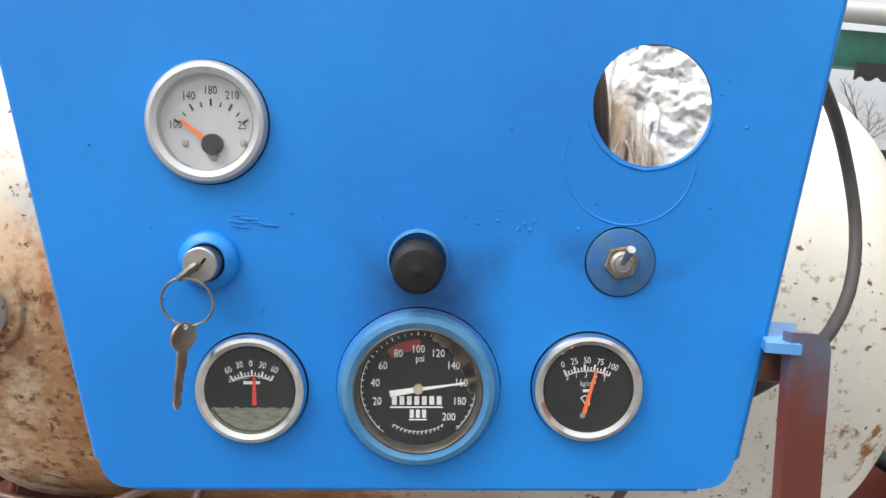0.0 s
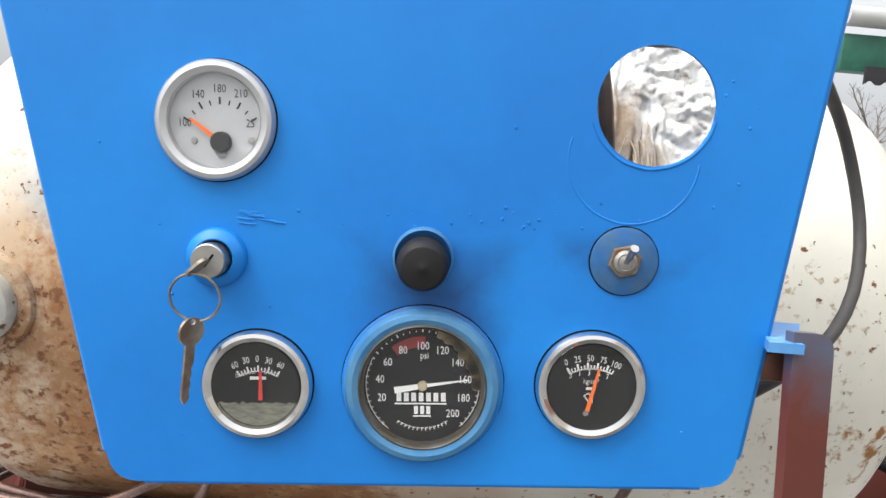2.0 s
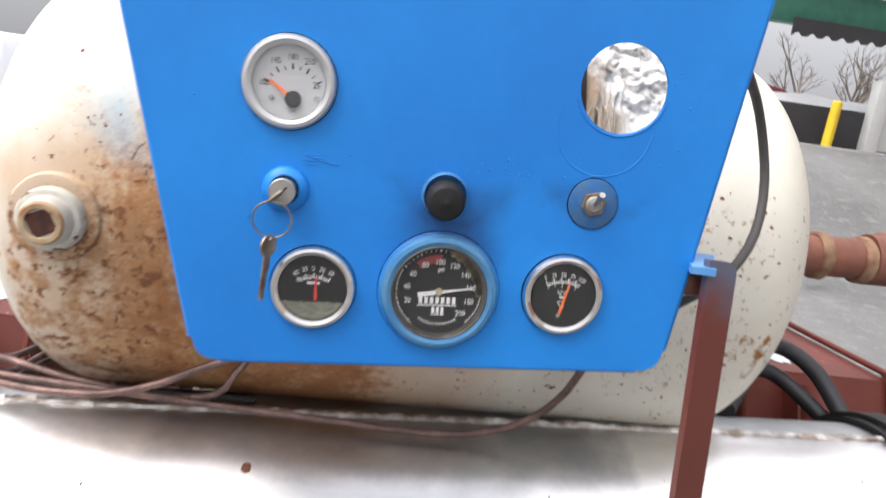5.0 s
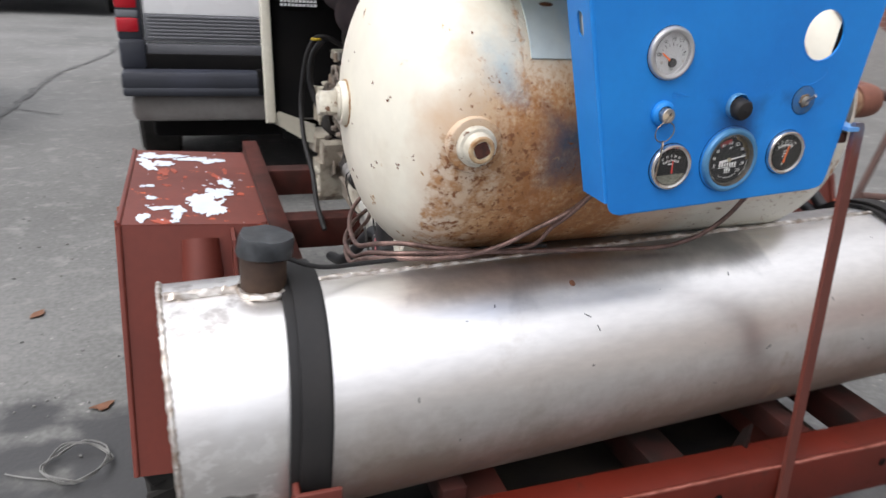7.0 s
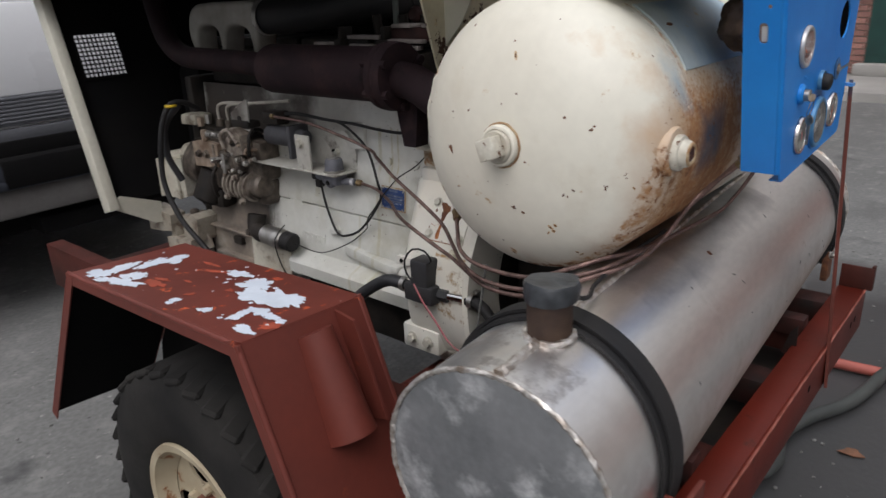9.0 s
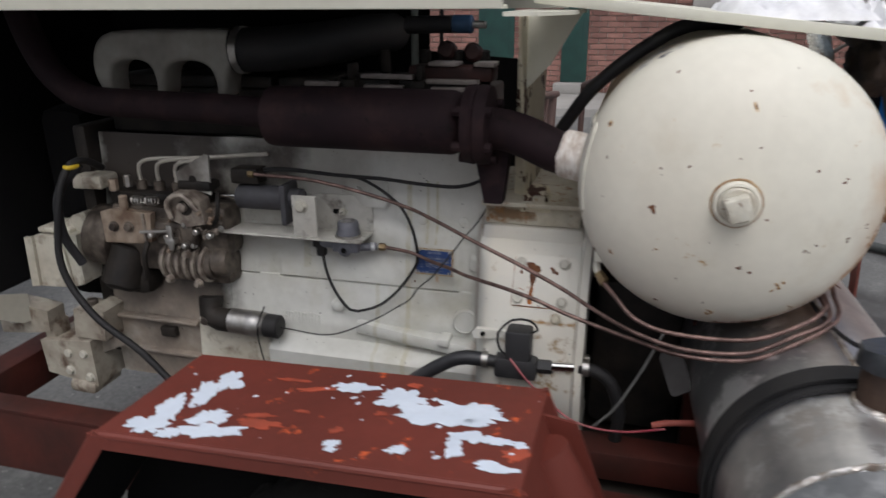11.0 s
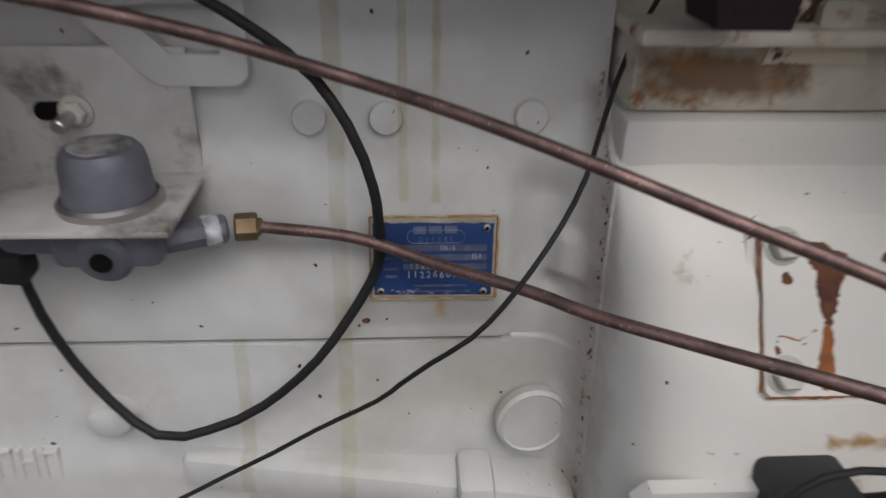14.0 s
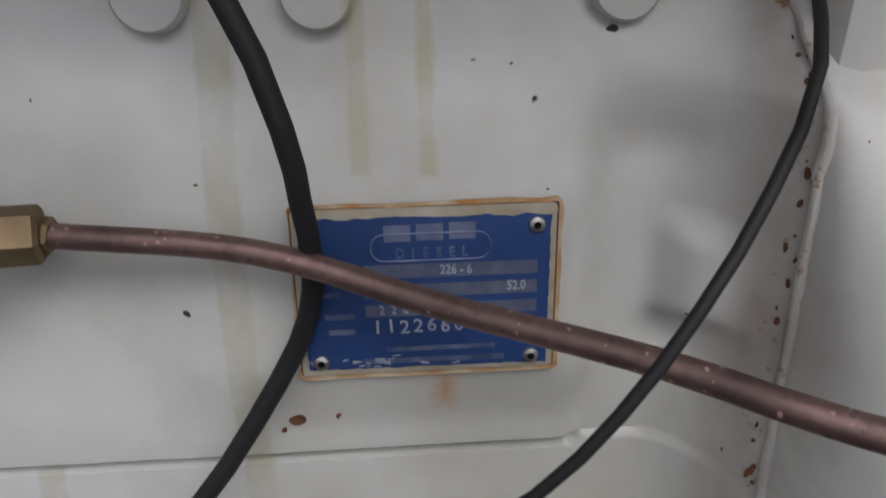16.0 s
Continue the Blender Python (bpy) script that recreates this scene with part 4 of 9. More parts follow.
def ticks(m, cx, cy, r0, r1, a0, a1, n, w, long_every=1, r1_long=None):
    bm = bmesh.new()
    for i in range(n):
        a = radians(a0 + (a1 - a0) * i / (n - 1))
        far = r1_long if r1_long and i % long_every == 0 else r1
        ww = w * (1.5 if r1_long and i % long_every == 0 else 1)
        d, s = Vector((math.cos(a), math.sin(a), 0)), Vector((-math.sin(a), math.cos(a), 0)) * ww / 2
        c = Vector((cx, cy, 0))
        bm.faces.new([bm.verts.new(m @ (c + p)) for p in (d * r0 - s, d * far - s, d * far + s, d * r0 + s)])
    return bm


def numerals(m, rows, size, bold=0.0, squeeze=0.78):
    bm = bmesh.new()
    for text, x, y, turn in rows:
        join(bm, lettering(text, size, m @ Matrix.Translation((x, y, 0)) @ Matrix.Rotation(radians(turn), 4, "Z") @ Matrix.Diagonal((squeeze, 1, 1, 1)), "CENTER", bold))
    return bm


def needle(m, x0, y0, x1, y1, w0, w1, lift=0.0):
    a, b = Vector((x0, y0, lift)), Vector((x1, y1, lift))
    d = (b - a).normalized()
    s = Vector((-d.y, d.x, 0))
    bm = bmesh.new()
    low = [bm.verts.new(m @ (p + Vector((0, 0, z)))) for z in (0, 0.0007) for p in (a - s * w0 / 2, b - s * w1 / 2, b + s * w1 / 2, a + s * w0 / 2)]
    bm.faces.new(low[:4])
    bm.faces.new(low[4:])
    for i in range(4):
        bm.faces.new((low[i], low[(i + 1) % 4], low[4 + (i + 1) % 4], low[4 + i]))
    return bm


def bars(m, rows):
    bm = bmesh.new()
    for x, y, w, h in rows:
        bm.faces.new([bm.verts.new(m @ Vector((x + a * w / 2, y + b * h / 2, 0))) for a, b in ((-1, -1), (1, -1), (1, 1), (-1, 1))])
    return bm


def gauge(name, label, u, v, r, r_dial, bezel, dial, depth, sunk, spin=0.0):
    """A round gauge: bezel, dial and glass. Returns the bezel part and the frame of its dial face."""
    f = face(u, v, 0.0025, spin)
    body = part(name, ring_of(bmesh.new(), r, r_dial, depth, f), bezel, panel, label, local=True)
    df = f @ Matrix.Translation((0, 0, sunk))
    part("seal_ring", lathe(bmesh.new(), [(r + 0.0007, 0), (r + 0.0007, 0.0003), (r - 0.0002, 0.0006)], f, 48, False), DARK, body, local=True)
    part("dial", lathe(bmesh.new(), [(r_dial + 0.0004, 0), (0, 0)], df, 48, False), dial, body, local=True)
    pane = part("glass", rod(bmesh.new(), f @ Vector((0, 0, depth * 0.80)), f @ Vector((0, 0, depth * 0.80 + 0.0006)), r_dial + 0.0003, 48), CLEAR, body, local=True)
    pane.visible_shadow = False
    return body, df @ Matrix.Translation((0, 0, 0.0004))


# water temperature gauge
g, f = gauge("temperature_gauge", "round silver temperature gauge with a silver dial", -0.1108, 0.1426, 0.0318, 0.0244, SILVER, DIAL_GREY, 0.0062, 0.0005)
part("numerals", numerals(f, [("100", -0.0166, -0.0012, 0), ("140", -0.0092, 0.0136, 0), ("180", 0.0022, 0.0165, 0), ("210", 0.0135, 0.0140, 0), ("25", 0.0182, -0.0015, 0)], 0.0062), BLACK_INK, g, local=True)
part("scale_marks", ticks(f, 0.0022, -0.0105, 0.0190, 0.0216, 148, 32, 9, 0.0007, 2, 0.0228), BLACK_INK, g, local=True)
part("letters", numerals(f, [("WATER", 0.0024, -0.0172, 0), ("TEMP", 0.0026, -0.0196, 0)], 0.0024), BLACK_INK, g, local=True)
part("needle", needle(f, 0.0025, -0.0112, -0.0130, 0.0010, 0.0026, 0.0014, 0.0015), ORANGE_INK, g, local=True)
part("needle_hub", lathe(bmesh.new(), [(0.0056, 0), (0.0054, 0.0024), (0.0046, 0.0033), (0, 0.0036)], f @ Matrix.Translation((0.0026, -0.0112, 0)), 28), PLASTIC, g, local=True)
for x in (-0.0118, 0.0185):
    part("screw", lathe(bmesh.new(), [(0.0019, 0), (0.0015, 0.0008), (0, 0.0011)], f @ Matrix.Translation((x, -0.0105, 0)), 14), STEEL, g, local=True)
# ammeter
g, f = gauge("ammeter", "round chrome ammeter with a black dial", -0.0922, -0.0010, 0.0306, 0.0240, CHROME, DIAL_BLACK, 0.0062, 0.001)
part("numerals", numerals(f, [("60", -0.0122, 0.0105, 25), ("30", -0.0060, 0.0134, 12), ("0", 0.0002, 0.0142, 0), ("30", 0.0065, 0.0132, -12), ("60", 0.0130, 0.0108, -25)], 0.0052), WHITE_INK, g, local=True)
part("scale_marks", ticks(f, 0.0006, -0.013, 0.0205, 0.0225, 120, 60, 13, 0.0007, 3, 0.0236), WHITE_INK, g, local=True)
part("scale_arc", ticks(f, 0.0006, -0.013, 0.0201, 0.0206, 120, 60, 60, 0.0006), WHITE_INK, g, local=True)
part("letters", numerals(f, [("DISCHARGE", -0.0064, 0.0058, 14), ("CHARGE", 0.0078, 0.0060, -14)], 0.0027), WHITE_INK, g, local=True)
part("letters", bars(f, [(0.0004, 0.0035, 0.009, 0.0018)]), WHITE_INK, g, local=True)
part("needle", needle(f, 0.0020, -0.0085, 0.0022, 0.0080, 0.0022, 0.0013, 0.0015), RED_INK, g, local=True)
# pale film painted low on the dial as the ground's reflection
film = [(0.0236 * math.cos(radians(a)), 0.0236 * math.sin(radians(a))) for a in range(205, 336, 5)]
film += [(0.0212 - 0.0424 * k / 40, -0.0106 + 0.0016 * noise.noise(Vector((k * 0.45, 2.0, 0))) + 0.0008 * noise.noise(Vector((k * 1.7, 5.0, 0)))) for k in range(41)]
REFLECTION_FILM = mat("grey_green_reflection_film", (0.215, 0.215, 0.165), (0.125, 0.125, 0.10), 160, 0.8, 0, 0.1, 420, 0.4, stretch=(1, 1, 3))
part("reflection_film", slabbed(film, 0.0002, f @ Matrix.Translation((0, 0, 0.0002))), REFLECTION_FILM, g, "grey-green film standing in for the ground's reflection", local=True)
# air pressure gauge
g, f = gauge("pressure_gauge", "large round air pressure gauge with a worn blue bezel", -0.0008, -0.0008, 0.0432, 0.0336, BLUE_RING, DIAL_BLACK, 0.0085, 0.001)
part("flange_ring", lathe(bmesh.new(), [(0.0448, 0), (0.0448, 0.0016), (0.0430, 0.0026)], face(-0.0008, -0.0008, 0.0025), 56, False), BLUE, g, local=True)
seam = [(-0.0008 + (0.0449 + 0.0003 * noise.noise(Vector((k * 0.5, 0, 0)))) * math.cos(k * math.pi / 36), -0.0026, -0.0008 + (0.0449 + 0.0003 * noise.noise(Vector((k * 0.5, 4, 0)))) * math.sin(k * math.pi / 36)) for k in range(72)]
part("dirt_seam", tubed(seam, 0.00045, 6, 0.01, True, smooth=False), DARK, g, "black dirt in the joint", local=True)
part("inner_ring", ring_of(bmesh.new(), 0.0362, 0.0326, 0.0080, face(-0.0008, -0.0008, 0.0025)), mat("grimy_steel_rim", (0.095, 0.095, 0.09), (0.07, 0.055, 0.035), 90, 0.42, 0.3, 0.05, 200, 0.3), g, local=True)
angle0, angle1 = 225.0, -45.0
rows = []
for i in range(1, 11):
    a = radians(angle0 + (angle1 - angle0) * i / 10)
    rows.append((str(20 * i), 0.0238 * math.cos(a), 0.0225 * math.sin(a) - 0.0004, 0))
part("numerals", numerals(f, rows, 0.0064), WHITE_INK, g, local=True)
part("scale_marks", ticks(f, 0, 0, 0.0300, 0.0312, angle0, angle1, 41, 0.0005, 4, 0.0318), WHITE_INK, g, local=True)
part("scale_arc", ticks(f, 0, 0, 0.0311, 0.0315, 232, 150, 60, 0.0008), WHITE_INK, g, local=True)
part("scale_arc", ticks(f, 0, 0, 0.0311, 0.0315, 12, -48, 50, 0.0008), WHITE_INK, g, local=True)
part("letters", numerals(f, [("psi", 0.0010, 0.0168, 0)], 0.0056), WHITE_INK, g, local=True)
blocks = [(-0.0131 + 0.0041 * i, -0.0068, 0.0026, 0.0050) for i in range(7)] + [(-0.0010, -0.0106, 0.0290, 0.0009)]
blocks += [(-0.0036 + 0.0034 * i, -0.0143, 0.0022, 0.0046) for i in range(3)] + [(-0.0003, -0.0177, 0.0100, 0.0008)]
part("maker_mark", bars(f, blocks), WHITE_INK, g, "plain white maker's mark", local=True)
bm = bmesh.new()
for i in range(13):
    a = radians(238 + 64 * i / 12)
    join(bm, bars(f @ Matrix.Rotation(a + radians(90), 4, "Z") @ Matrix.Translation((0, -0.0252, 0)), [(-0.0005, 0, 0.0005, 0.0020), (0.0003, 0.0006, 0.0010, 0.0005)]))
part("maker_mark", bm, WHITE_INK, g, local=True)
part("red_band", ticks(f @ Matrix.Translation((0, 0, -0.0002)), 0, 0, 0.0215, 0.0275, 128, 88, 26, 0.0010), STAIN_RED, g, local=True)
# ragged tan crescent inside the rim at the upper right
bm = bmesh.new()
for i in range(60):
    a = 74 - 78 * i / 59
    join(bm, ticks(f @ Matrix.Translation((0, 0, 0.0003)), 0, 0, 0.0262 + 0.0030 * noise.noise(Vector((i * 0.17, 3, 1))) + 0.004 * abs(i / 59 - 0.5), 0.0330, a, a - 1, 2, 0.0007), )
part("tan_crescent", bm, TAN_CRESCENT, g, local=True)
part("needle", needle(f, -0.0155, -0.0026, 0.0, 0, 0.0036, 0.0026, 0.0012), WHITE_INK, g, local=True)
part("needle_tip", needle(f, 0.0, 0, 0.0258, 0.0036, 0.0019, 0.0005, 0.0012), WHITE_INK, g, local=True)
part("needle_hub", lathe(bmesh.new(), [(0.0027, 0), (0.0027, 0.0022), (0.0020, 0.0028), (0, 0.0029)], f, 22), HUB, g, local=True)
# oil pressure gauge
g, f = gauge("oil_gauge", "round chrome oil pressure gauge with a black dial", 0.0922, -0.0002, 0.0306, 0.0240, CHROME, DIAL_BLACK, 0.0062, 0.001)
part("numerals", numerals(f, [("0", -0.0138, 0.0128, 16), ("25", -0.0075, 0.0146, 8), ("50", -0.0005, 0.0152, 0), ("75", 0.0068, 0.0142, -8), ("100", 0.0137, 0.0116, -20)], 0.0052), WHITE_INK, g, local=True)
part("numerals", numerals(f, [("3", -0.0112, 0.0055, 0), ("1", -0.0062, 0.0068, 0), ("3", -0.0010, 0.0070, 0), ("5", 0.0044, 0.0066, 0), ("7", 0.0092, 0.0050, 0)], 0.0046), WHITE_INK, g, local=True)
part("scale_marks", ticks(f, 0.0, -0.016, 0.0252, 0.0276, 117, 63, 15, 0.0008, 3, 0.0290), WHITE_INK, g, local=True)
part("scale_arc", ticks(f, 0.0, -0.016, 0.0250, 0.0258, 117, 63, 50, 0.0007), WHITE_INK, g, local=True)
part("letters", numerals(f, [("kg/cm\u00b2", 0.0004, 0.0022, 0)], 0.0042), WHITE_INK, g, local=True)
part("letters", bars(f, [(0.0002, -0.0018, 0.0052, 0.0016)]), WHITE_INK, g, local=True)
oil = [(-0.0038, -0.0062), (-0.0012, -0.0044), (0.0010, -0.0066), (0.0012, -0.0100), (-0.0010, -0.0092), (-0.0034, -0.0058)]
part("oil_can_mark", tubed([f @ Vector((x, y, 0.0002)) for x, y in oil], 0.00035, 6, 0.002, smooth=False), WHITE_INK, g, local=True)
part("needle", needle(f, -0.0018, -0.0140, 0.0042, 0.0098, 0.0022, 0.0012, 0.0015), ORANGE_INK, g, local=True)
part("needle_hub", lathe(bmesh.new(), [(0.0016, 0), (0.0012, 0.0009), (0, 0.0012)], f @ Matrix.Translation((-0.0022, -0.0160, 0)), 14), STEEL, g, local=True)
# ignition switch, keys, knob, toggle
f = face(-0.1125, 0.0698, 0.0025)
ign = part("ignition_switch", lathe(bmesh.new(), [(0.0162, 0), (0.0162, 0.003), (0.0150, 0.0052), (0.0108, 0.0075), (0.0100, 0.0070), (0.0098, 0.004)], f, 36, False), BLUE, panel, "blue painted ignition lock collar", local=True)
part("lock_barrel", lathe(bmesh.new(), [(0.0092, 0), (0.0092, 0.0145), (0.0086, 0.0152), (0, 0.0152)], f @ Matrix.Translation((-0.0008, -0.0004, 0)), 30), STEEL, ign, local=True)
part("key_slot", boxed(-0.0006, 0.0006, -0.004, 0.004, 0.0150, 0.0156, 0, f @ Matrix.Rotation(radians(-38), 4, "Z")), DARK, ign, local=True)
keys = thing("key_ring", "steel key ring with two worn nickel keys in the lock", "keys", turn=PM @ face(-0.1125, 0.0698, 0.018))
kb = slabbed(rounded(-0.0125, 0.0015, -0.0045, 0.0045, 0.004), 0.0016, Matrix.Rotation(radians(40), 4, "Z") @ Matrix.Rotation(radians(78), 4, "X") @ Matrix.Translation((0, 0.004, -0.0008)))
part("key", kb, KEY, keys, local=True)
part("ring", tubed([(-0.0066 + 0.0132 * math.cos(a), -0.0190 + 0.0130 * math.sin(a), 0.003 + 0.0025 * math.sin(a)) for a in (i * math.pi / 12 for i in range(24))], 0.0007, 8, 0.003, True), KEY, keys, local=True)
km = Matrix.Translation((-0.0085, -0.0290, 0.0035)) @ Matrix.Rotation(radians(-7), 4, "Z") @ Matrix.Rotation(radians(58), 4, "Y")
bow = circle(0, -0.008, 0.0078, 20)
part("key", slabbed(bow, 0.0016, km, [circle(0, -0.0025, 0.0017, 10)]), KEY, keys, local=True)
blade = [(-0.0030, -0.0145), (-0.0030, -0.0440), (-0.0010, -0.0475), (0.0012, -0.0455), (0.0018, -0.043), (0.0010, -0.040), (0.0020, -0.037), (0.0012, -0.034), (0.0022, -0.031), (0.0014, -0.028), (0.0028, -0.025), (0.0028, -0.0145)]
part("key_blade", slabbed(blade, 0.0015, km), KEY, keys, local=True)
f = face(-0.0008, 0.0690, 0.0025)
knob = part("push_knob", lathe(bmesh.new(), [(0.0138, 0.003), (0.0140, 0.010), (0.0135, 0.0150), (0.0112, 0.0178), (0.0056, 0.0192), (0.0012, 0.0195), (0, 0.0204)], f @ Matrix.Rotation(radians(6), 4, "X"), 40), RUBBER, panel, "matt black rubber push knob", local=True)
part("collar", lathe(bmesh.new(), [(0.0166, 0), (0.0166, 0.004), (0.0152, 0.0065)], f @ Matrix.Translation((0, 0.0016, 0)), 40, False), BLUE_RING, knob, local=True)
f = face(0.1082, 0.0692, 0.0025)
tog = part("toggle_switch", lathe(bmesh.new(), [(0.0185, 0), (0.0185, 0.0012), (0.0177, 0.0016), (0, 0.0016)], f, 40), mat("paint_smeared_washer", (0.020, 0.13, 0.38), (0.060, 0.15, 0.28), 70, 0.4, 0.3, 0.08, 200, 0.3), panel, "toggle switch with a large flat washer", local=True)
rim = [(0.1082 + 0.0187 * math.cos(k * math.pi / 24), -0.0026, 0.0692 + 0.0187 * math.sin(k * math.pi / 24)) for k in range(48)]
part("dirt_seam", lumpy(tubed(rim, 0.0005, 6, 0.01, True, smooth=False), 0.0003, 200), DARK, tog, "black dirt round the washer", local=True)
part("nut", lathe(bmesh.new(), [(0.0094, 0.0016), (0.0094, 0.0034), (0.0086, 0.0040), (0.0060, 0.0040)], f @ Matrix.Rotation(radians(12), 4, "Z"), 6), mat("rusty_nut", (0.22, 0.20, 0.18), (0.16, 0.10, 0.055), 90, 0.45, 0.6, 0.1, 200, 0.3), tog, local=True, smooth=0)
part("bushing", lathe(bmesh.new(), [(0.0064, 0.0016), (0.0064, 0.0046), (0.0046, 0.0056), (0.0040, 0.0050), (0, 0.0066)], f, 22), STEEL, tog, local=True)
part("lever", rod(bmesh.new(), f @ Vector((0, 0, 0.006)), f @ Vector((0.0010, 0.0092, 0.0175)), 0.0015, 12, 0, 0.0023), STEEL, tog, local=True)
# strut that carries the panel
strut = thing("panel_strut", "red oxide angle iron strut with a blue painted top", "bracket", (0.235, -0.03, 0.5))
top, low = Vector((0.2065, -0.004, 1.142)), Vector((0.235, -0.040, 0.480))
zax = (top - low).normalized()
sm = Matrix.Translation(low) @ zax.to_track_quat("Z", "X").to_matrix().to_4x4()
xax = (Vector((1, 0.25, 0)) - zax * Vector((1, 0.25, 0)).dot(zax)).normalized()
yax = zax.cross(xax)
sm = Matrix((xax, yax, zax)).transposed().to_4x4()
sm.translation = low
STRUT = mat("red_oxide_strut", (0.125, 0.030, 0.020), (0.105, 0.026, 0.018), 4, 0.40, 0, 0.08, 60, 0.2)
over(STRUT, (0.085, 0.13, 0.19), 8, 0.12, 0.50, 0.35, zone=(None, None, None, None, 1.095, 1.30, 0.045))
LEN = (top - low).length
edge = [(-0.0120, 0), (0.0145, 0)] + corner_arc((0.0145, 0), (0.0145, LEN + 0.004), (-0.0120, LEN + 0.006), 0.011, 8) + [(-0.0120, LEN + 0.006)]
part("bar", slabbed(edge, 0.0065, sm @ Matrix.Translation((0, 0.0035, 0)) @ Matrix.Rotation(radians(90), 4, "X")), STRUT, strut)
tab = [(0.181, -0.0125), (0.2005, -0.0125), (0.2005, -0.005), (0.2270, 0.046), (0.199, 0.046)]
part("mounting_tab", slabbed(tab, 0.0055, Matrix.Translation((0, 0, 1.1365))), BLUE_WORN, strut, "small blue mounting tab")
part("mounting_bolt", boxed(0.180, 0.2035, 0.004, 0.026, 1.1155, 1.1325, 0.003), mat("dark_red_lug", (0.085, 0.024, 0.020), (0.12, 0.05, 0.025), 40, 0.5, 0, 0.2, 120, 0.3), strut)

# ---- air receiver ----
RY, RZ, RR = 0.348, 1.100, 0.232
rec = thing("air_receiver", "cream painted steel air tank with domed ends and rust", "air tank", (0.04, RY, RZ - RR))
prof = []
for i in range(0, 15):
    a = math.pi / 2 * i / 14
    prof.append((RR * math.sin(a), -0.445 + 0.125 * (1 - math.cos(a))))
prof += [(RR, -0.20), (RR, 0.0), (RR, 0.2)]
for i in range(14, -1, -1):
    a = math.pi / 2 * i / 14
    prof.append((RR * math.sin(a), 0.437 - 0.125 * (1 - math.cos(a))))
RM = Matrix.Translation((0, RY, RZ)) @ Matrix.Rotation(radians(90), 4, "Y")
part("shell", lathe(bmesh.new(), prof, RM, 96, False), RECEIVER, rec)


def on_tank(x, deg, lift=0.0):
    """A point and normal on the tank's barrel; deg 0 faces the front, 90 up."""
    a = radians(deg)
    n = Vector((0, -math.cos(a), math.sin(a)))
    return Vector((x, RY, RZ)) + n * (RR + lift), n


p = Vector((-0.444, RY - 0.003, RZ + 0.006))
CHIPPED = mat("chipped_cream_plug", (0.60, 0.58, 0.50), (0.46, 0.42, 0.34), 40, 0.42, 0, 0.1, 120, 0.3)
over(CHIPPED, (0.12, 0.055, 0.03), 75, 0.60, 0.64, 0.85, relief=0.0006)
pf = frame_to(p, (-1, 0, 0))
plug = part("end_plug", lumpy(lathe(bmesh.new(), [(0.0335, 0.000), (0.0335, 0.006), (0.0315, 0.0095), (0.0280, 0.0105), (0.0265, 0.0085)], pf, 40, False), 0.0006, 120), RECEIVER, rec, "cream square-headed pipe plug")
part("plug_collar", lathe(bmesh.new(), [(0.0262, 0.000), (0.0262, 0.0120), (0.0240, 0.0150), (0.0, 0.0150)], pf, 32, False), CHIPPED, plug)
bm = boxed(-0.0165, 0.0165, -0.0165, 0.0165, 0.0145, 0.0420, 0.0022, pf @ Matrix.Rotation(radians(20), 4, "Z"))
part("plug_head", bm, CHIPPED, plug, "square cream head with chipped corners")
part("rust_ring", lumpy(tubed([p + Vector((0.001, 0.0350 * math.cos(a), 0.0350 * math.sin(a))) for a in (i * math.pi / 16 for i in range(32))], 0.0020, 8, 0.005, True), 0.0012, 140), mat("rusty_weld_ring", (0.42, 0.30, 0.17), (0.24, 0.12, 0.05), 50, 0.8, 0, 0.3, 150, 0.4), plug)
p, n = on_tank(-0.318, -1.0, -0.003)
boss = part("side_plug", lumpy(lathe(bmesh.new(), [(0.0385, -0.008), (0.0385, 0.0035), (0.0365, 0.0065), (0.0300, 0.0080), (0.0275, 0.0075)], frame_to(p, n), 40, False), 0.0007, 100), RECEIVER, rec, "rusty threaded boss with a square hole")
part("boss_collar", lathe(bmesh.new(), [(0.0275, -0.004), (0.0275, 0.0140), (0.0255, 0.0170), (0.0215, 0.0178), (0.0205, 0.0240), (0.0185, 0.029), (0.0100, 0.029)], frame_to(p, n), 36, False), CHIPPED, boss)
part("plug_socket", boxed(-0.0100, 0.0100, -0.0100, 0.0100, 0.028, 0.0300, 0, frame_to(p, n) @ Matrix.Rotation(radians(25), 4, "Z")), mat("rusty_socket", (0.035, 0.012, 0.008), (0.10, 0.030, 0.018), 90, 0.8, 0, 0.3, 150, 0.4), boss)
part("plug_rim", lathe(bmesh.new(), [(0.0185, 0.029), (0.0165, 0.0315), (0.0125, 0.0315), (0.0120, 0.0298)], frame_to(p, n), 28, False), mat("rusty_cream_rim", (0.50, 0.40, 0.25), (0.30, 0.15, 0.06), 60, 0.7, 0, 0.1, 200, 0.3), boss)
# data plate on the barrel
bm = bmesh.new()
rows = []
for i in range(9):
    d = 27 + 34 * i / 8
    row = []
    for x in (-0.236, -0.12, 0.05, 0.10):
        q, n = on_tank(x, d, 0.003)
        row.append(bm.verts.new(q))
    rows.append(row)
for a, b in zip(rows, rows[1:]):
    for k in range(3):
        bm.faces.new((a[k], a[k + 1], b[k + 1], b[k]))
ext = bmesh.ops.extrude_face_region(bm, geom=bm.faces[:])["geom"]
for v in [v for v in ext if isinstance(v, bmesh.types.BMVert)]:
    v.co += (Vector((v.co.x, RY, RZ)) - v.co).normalized() * 0.003
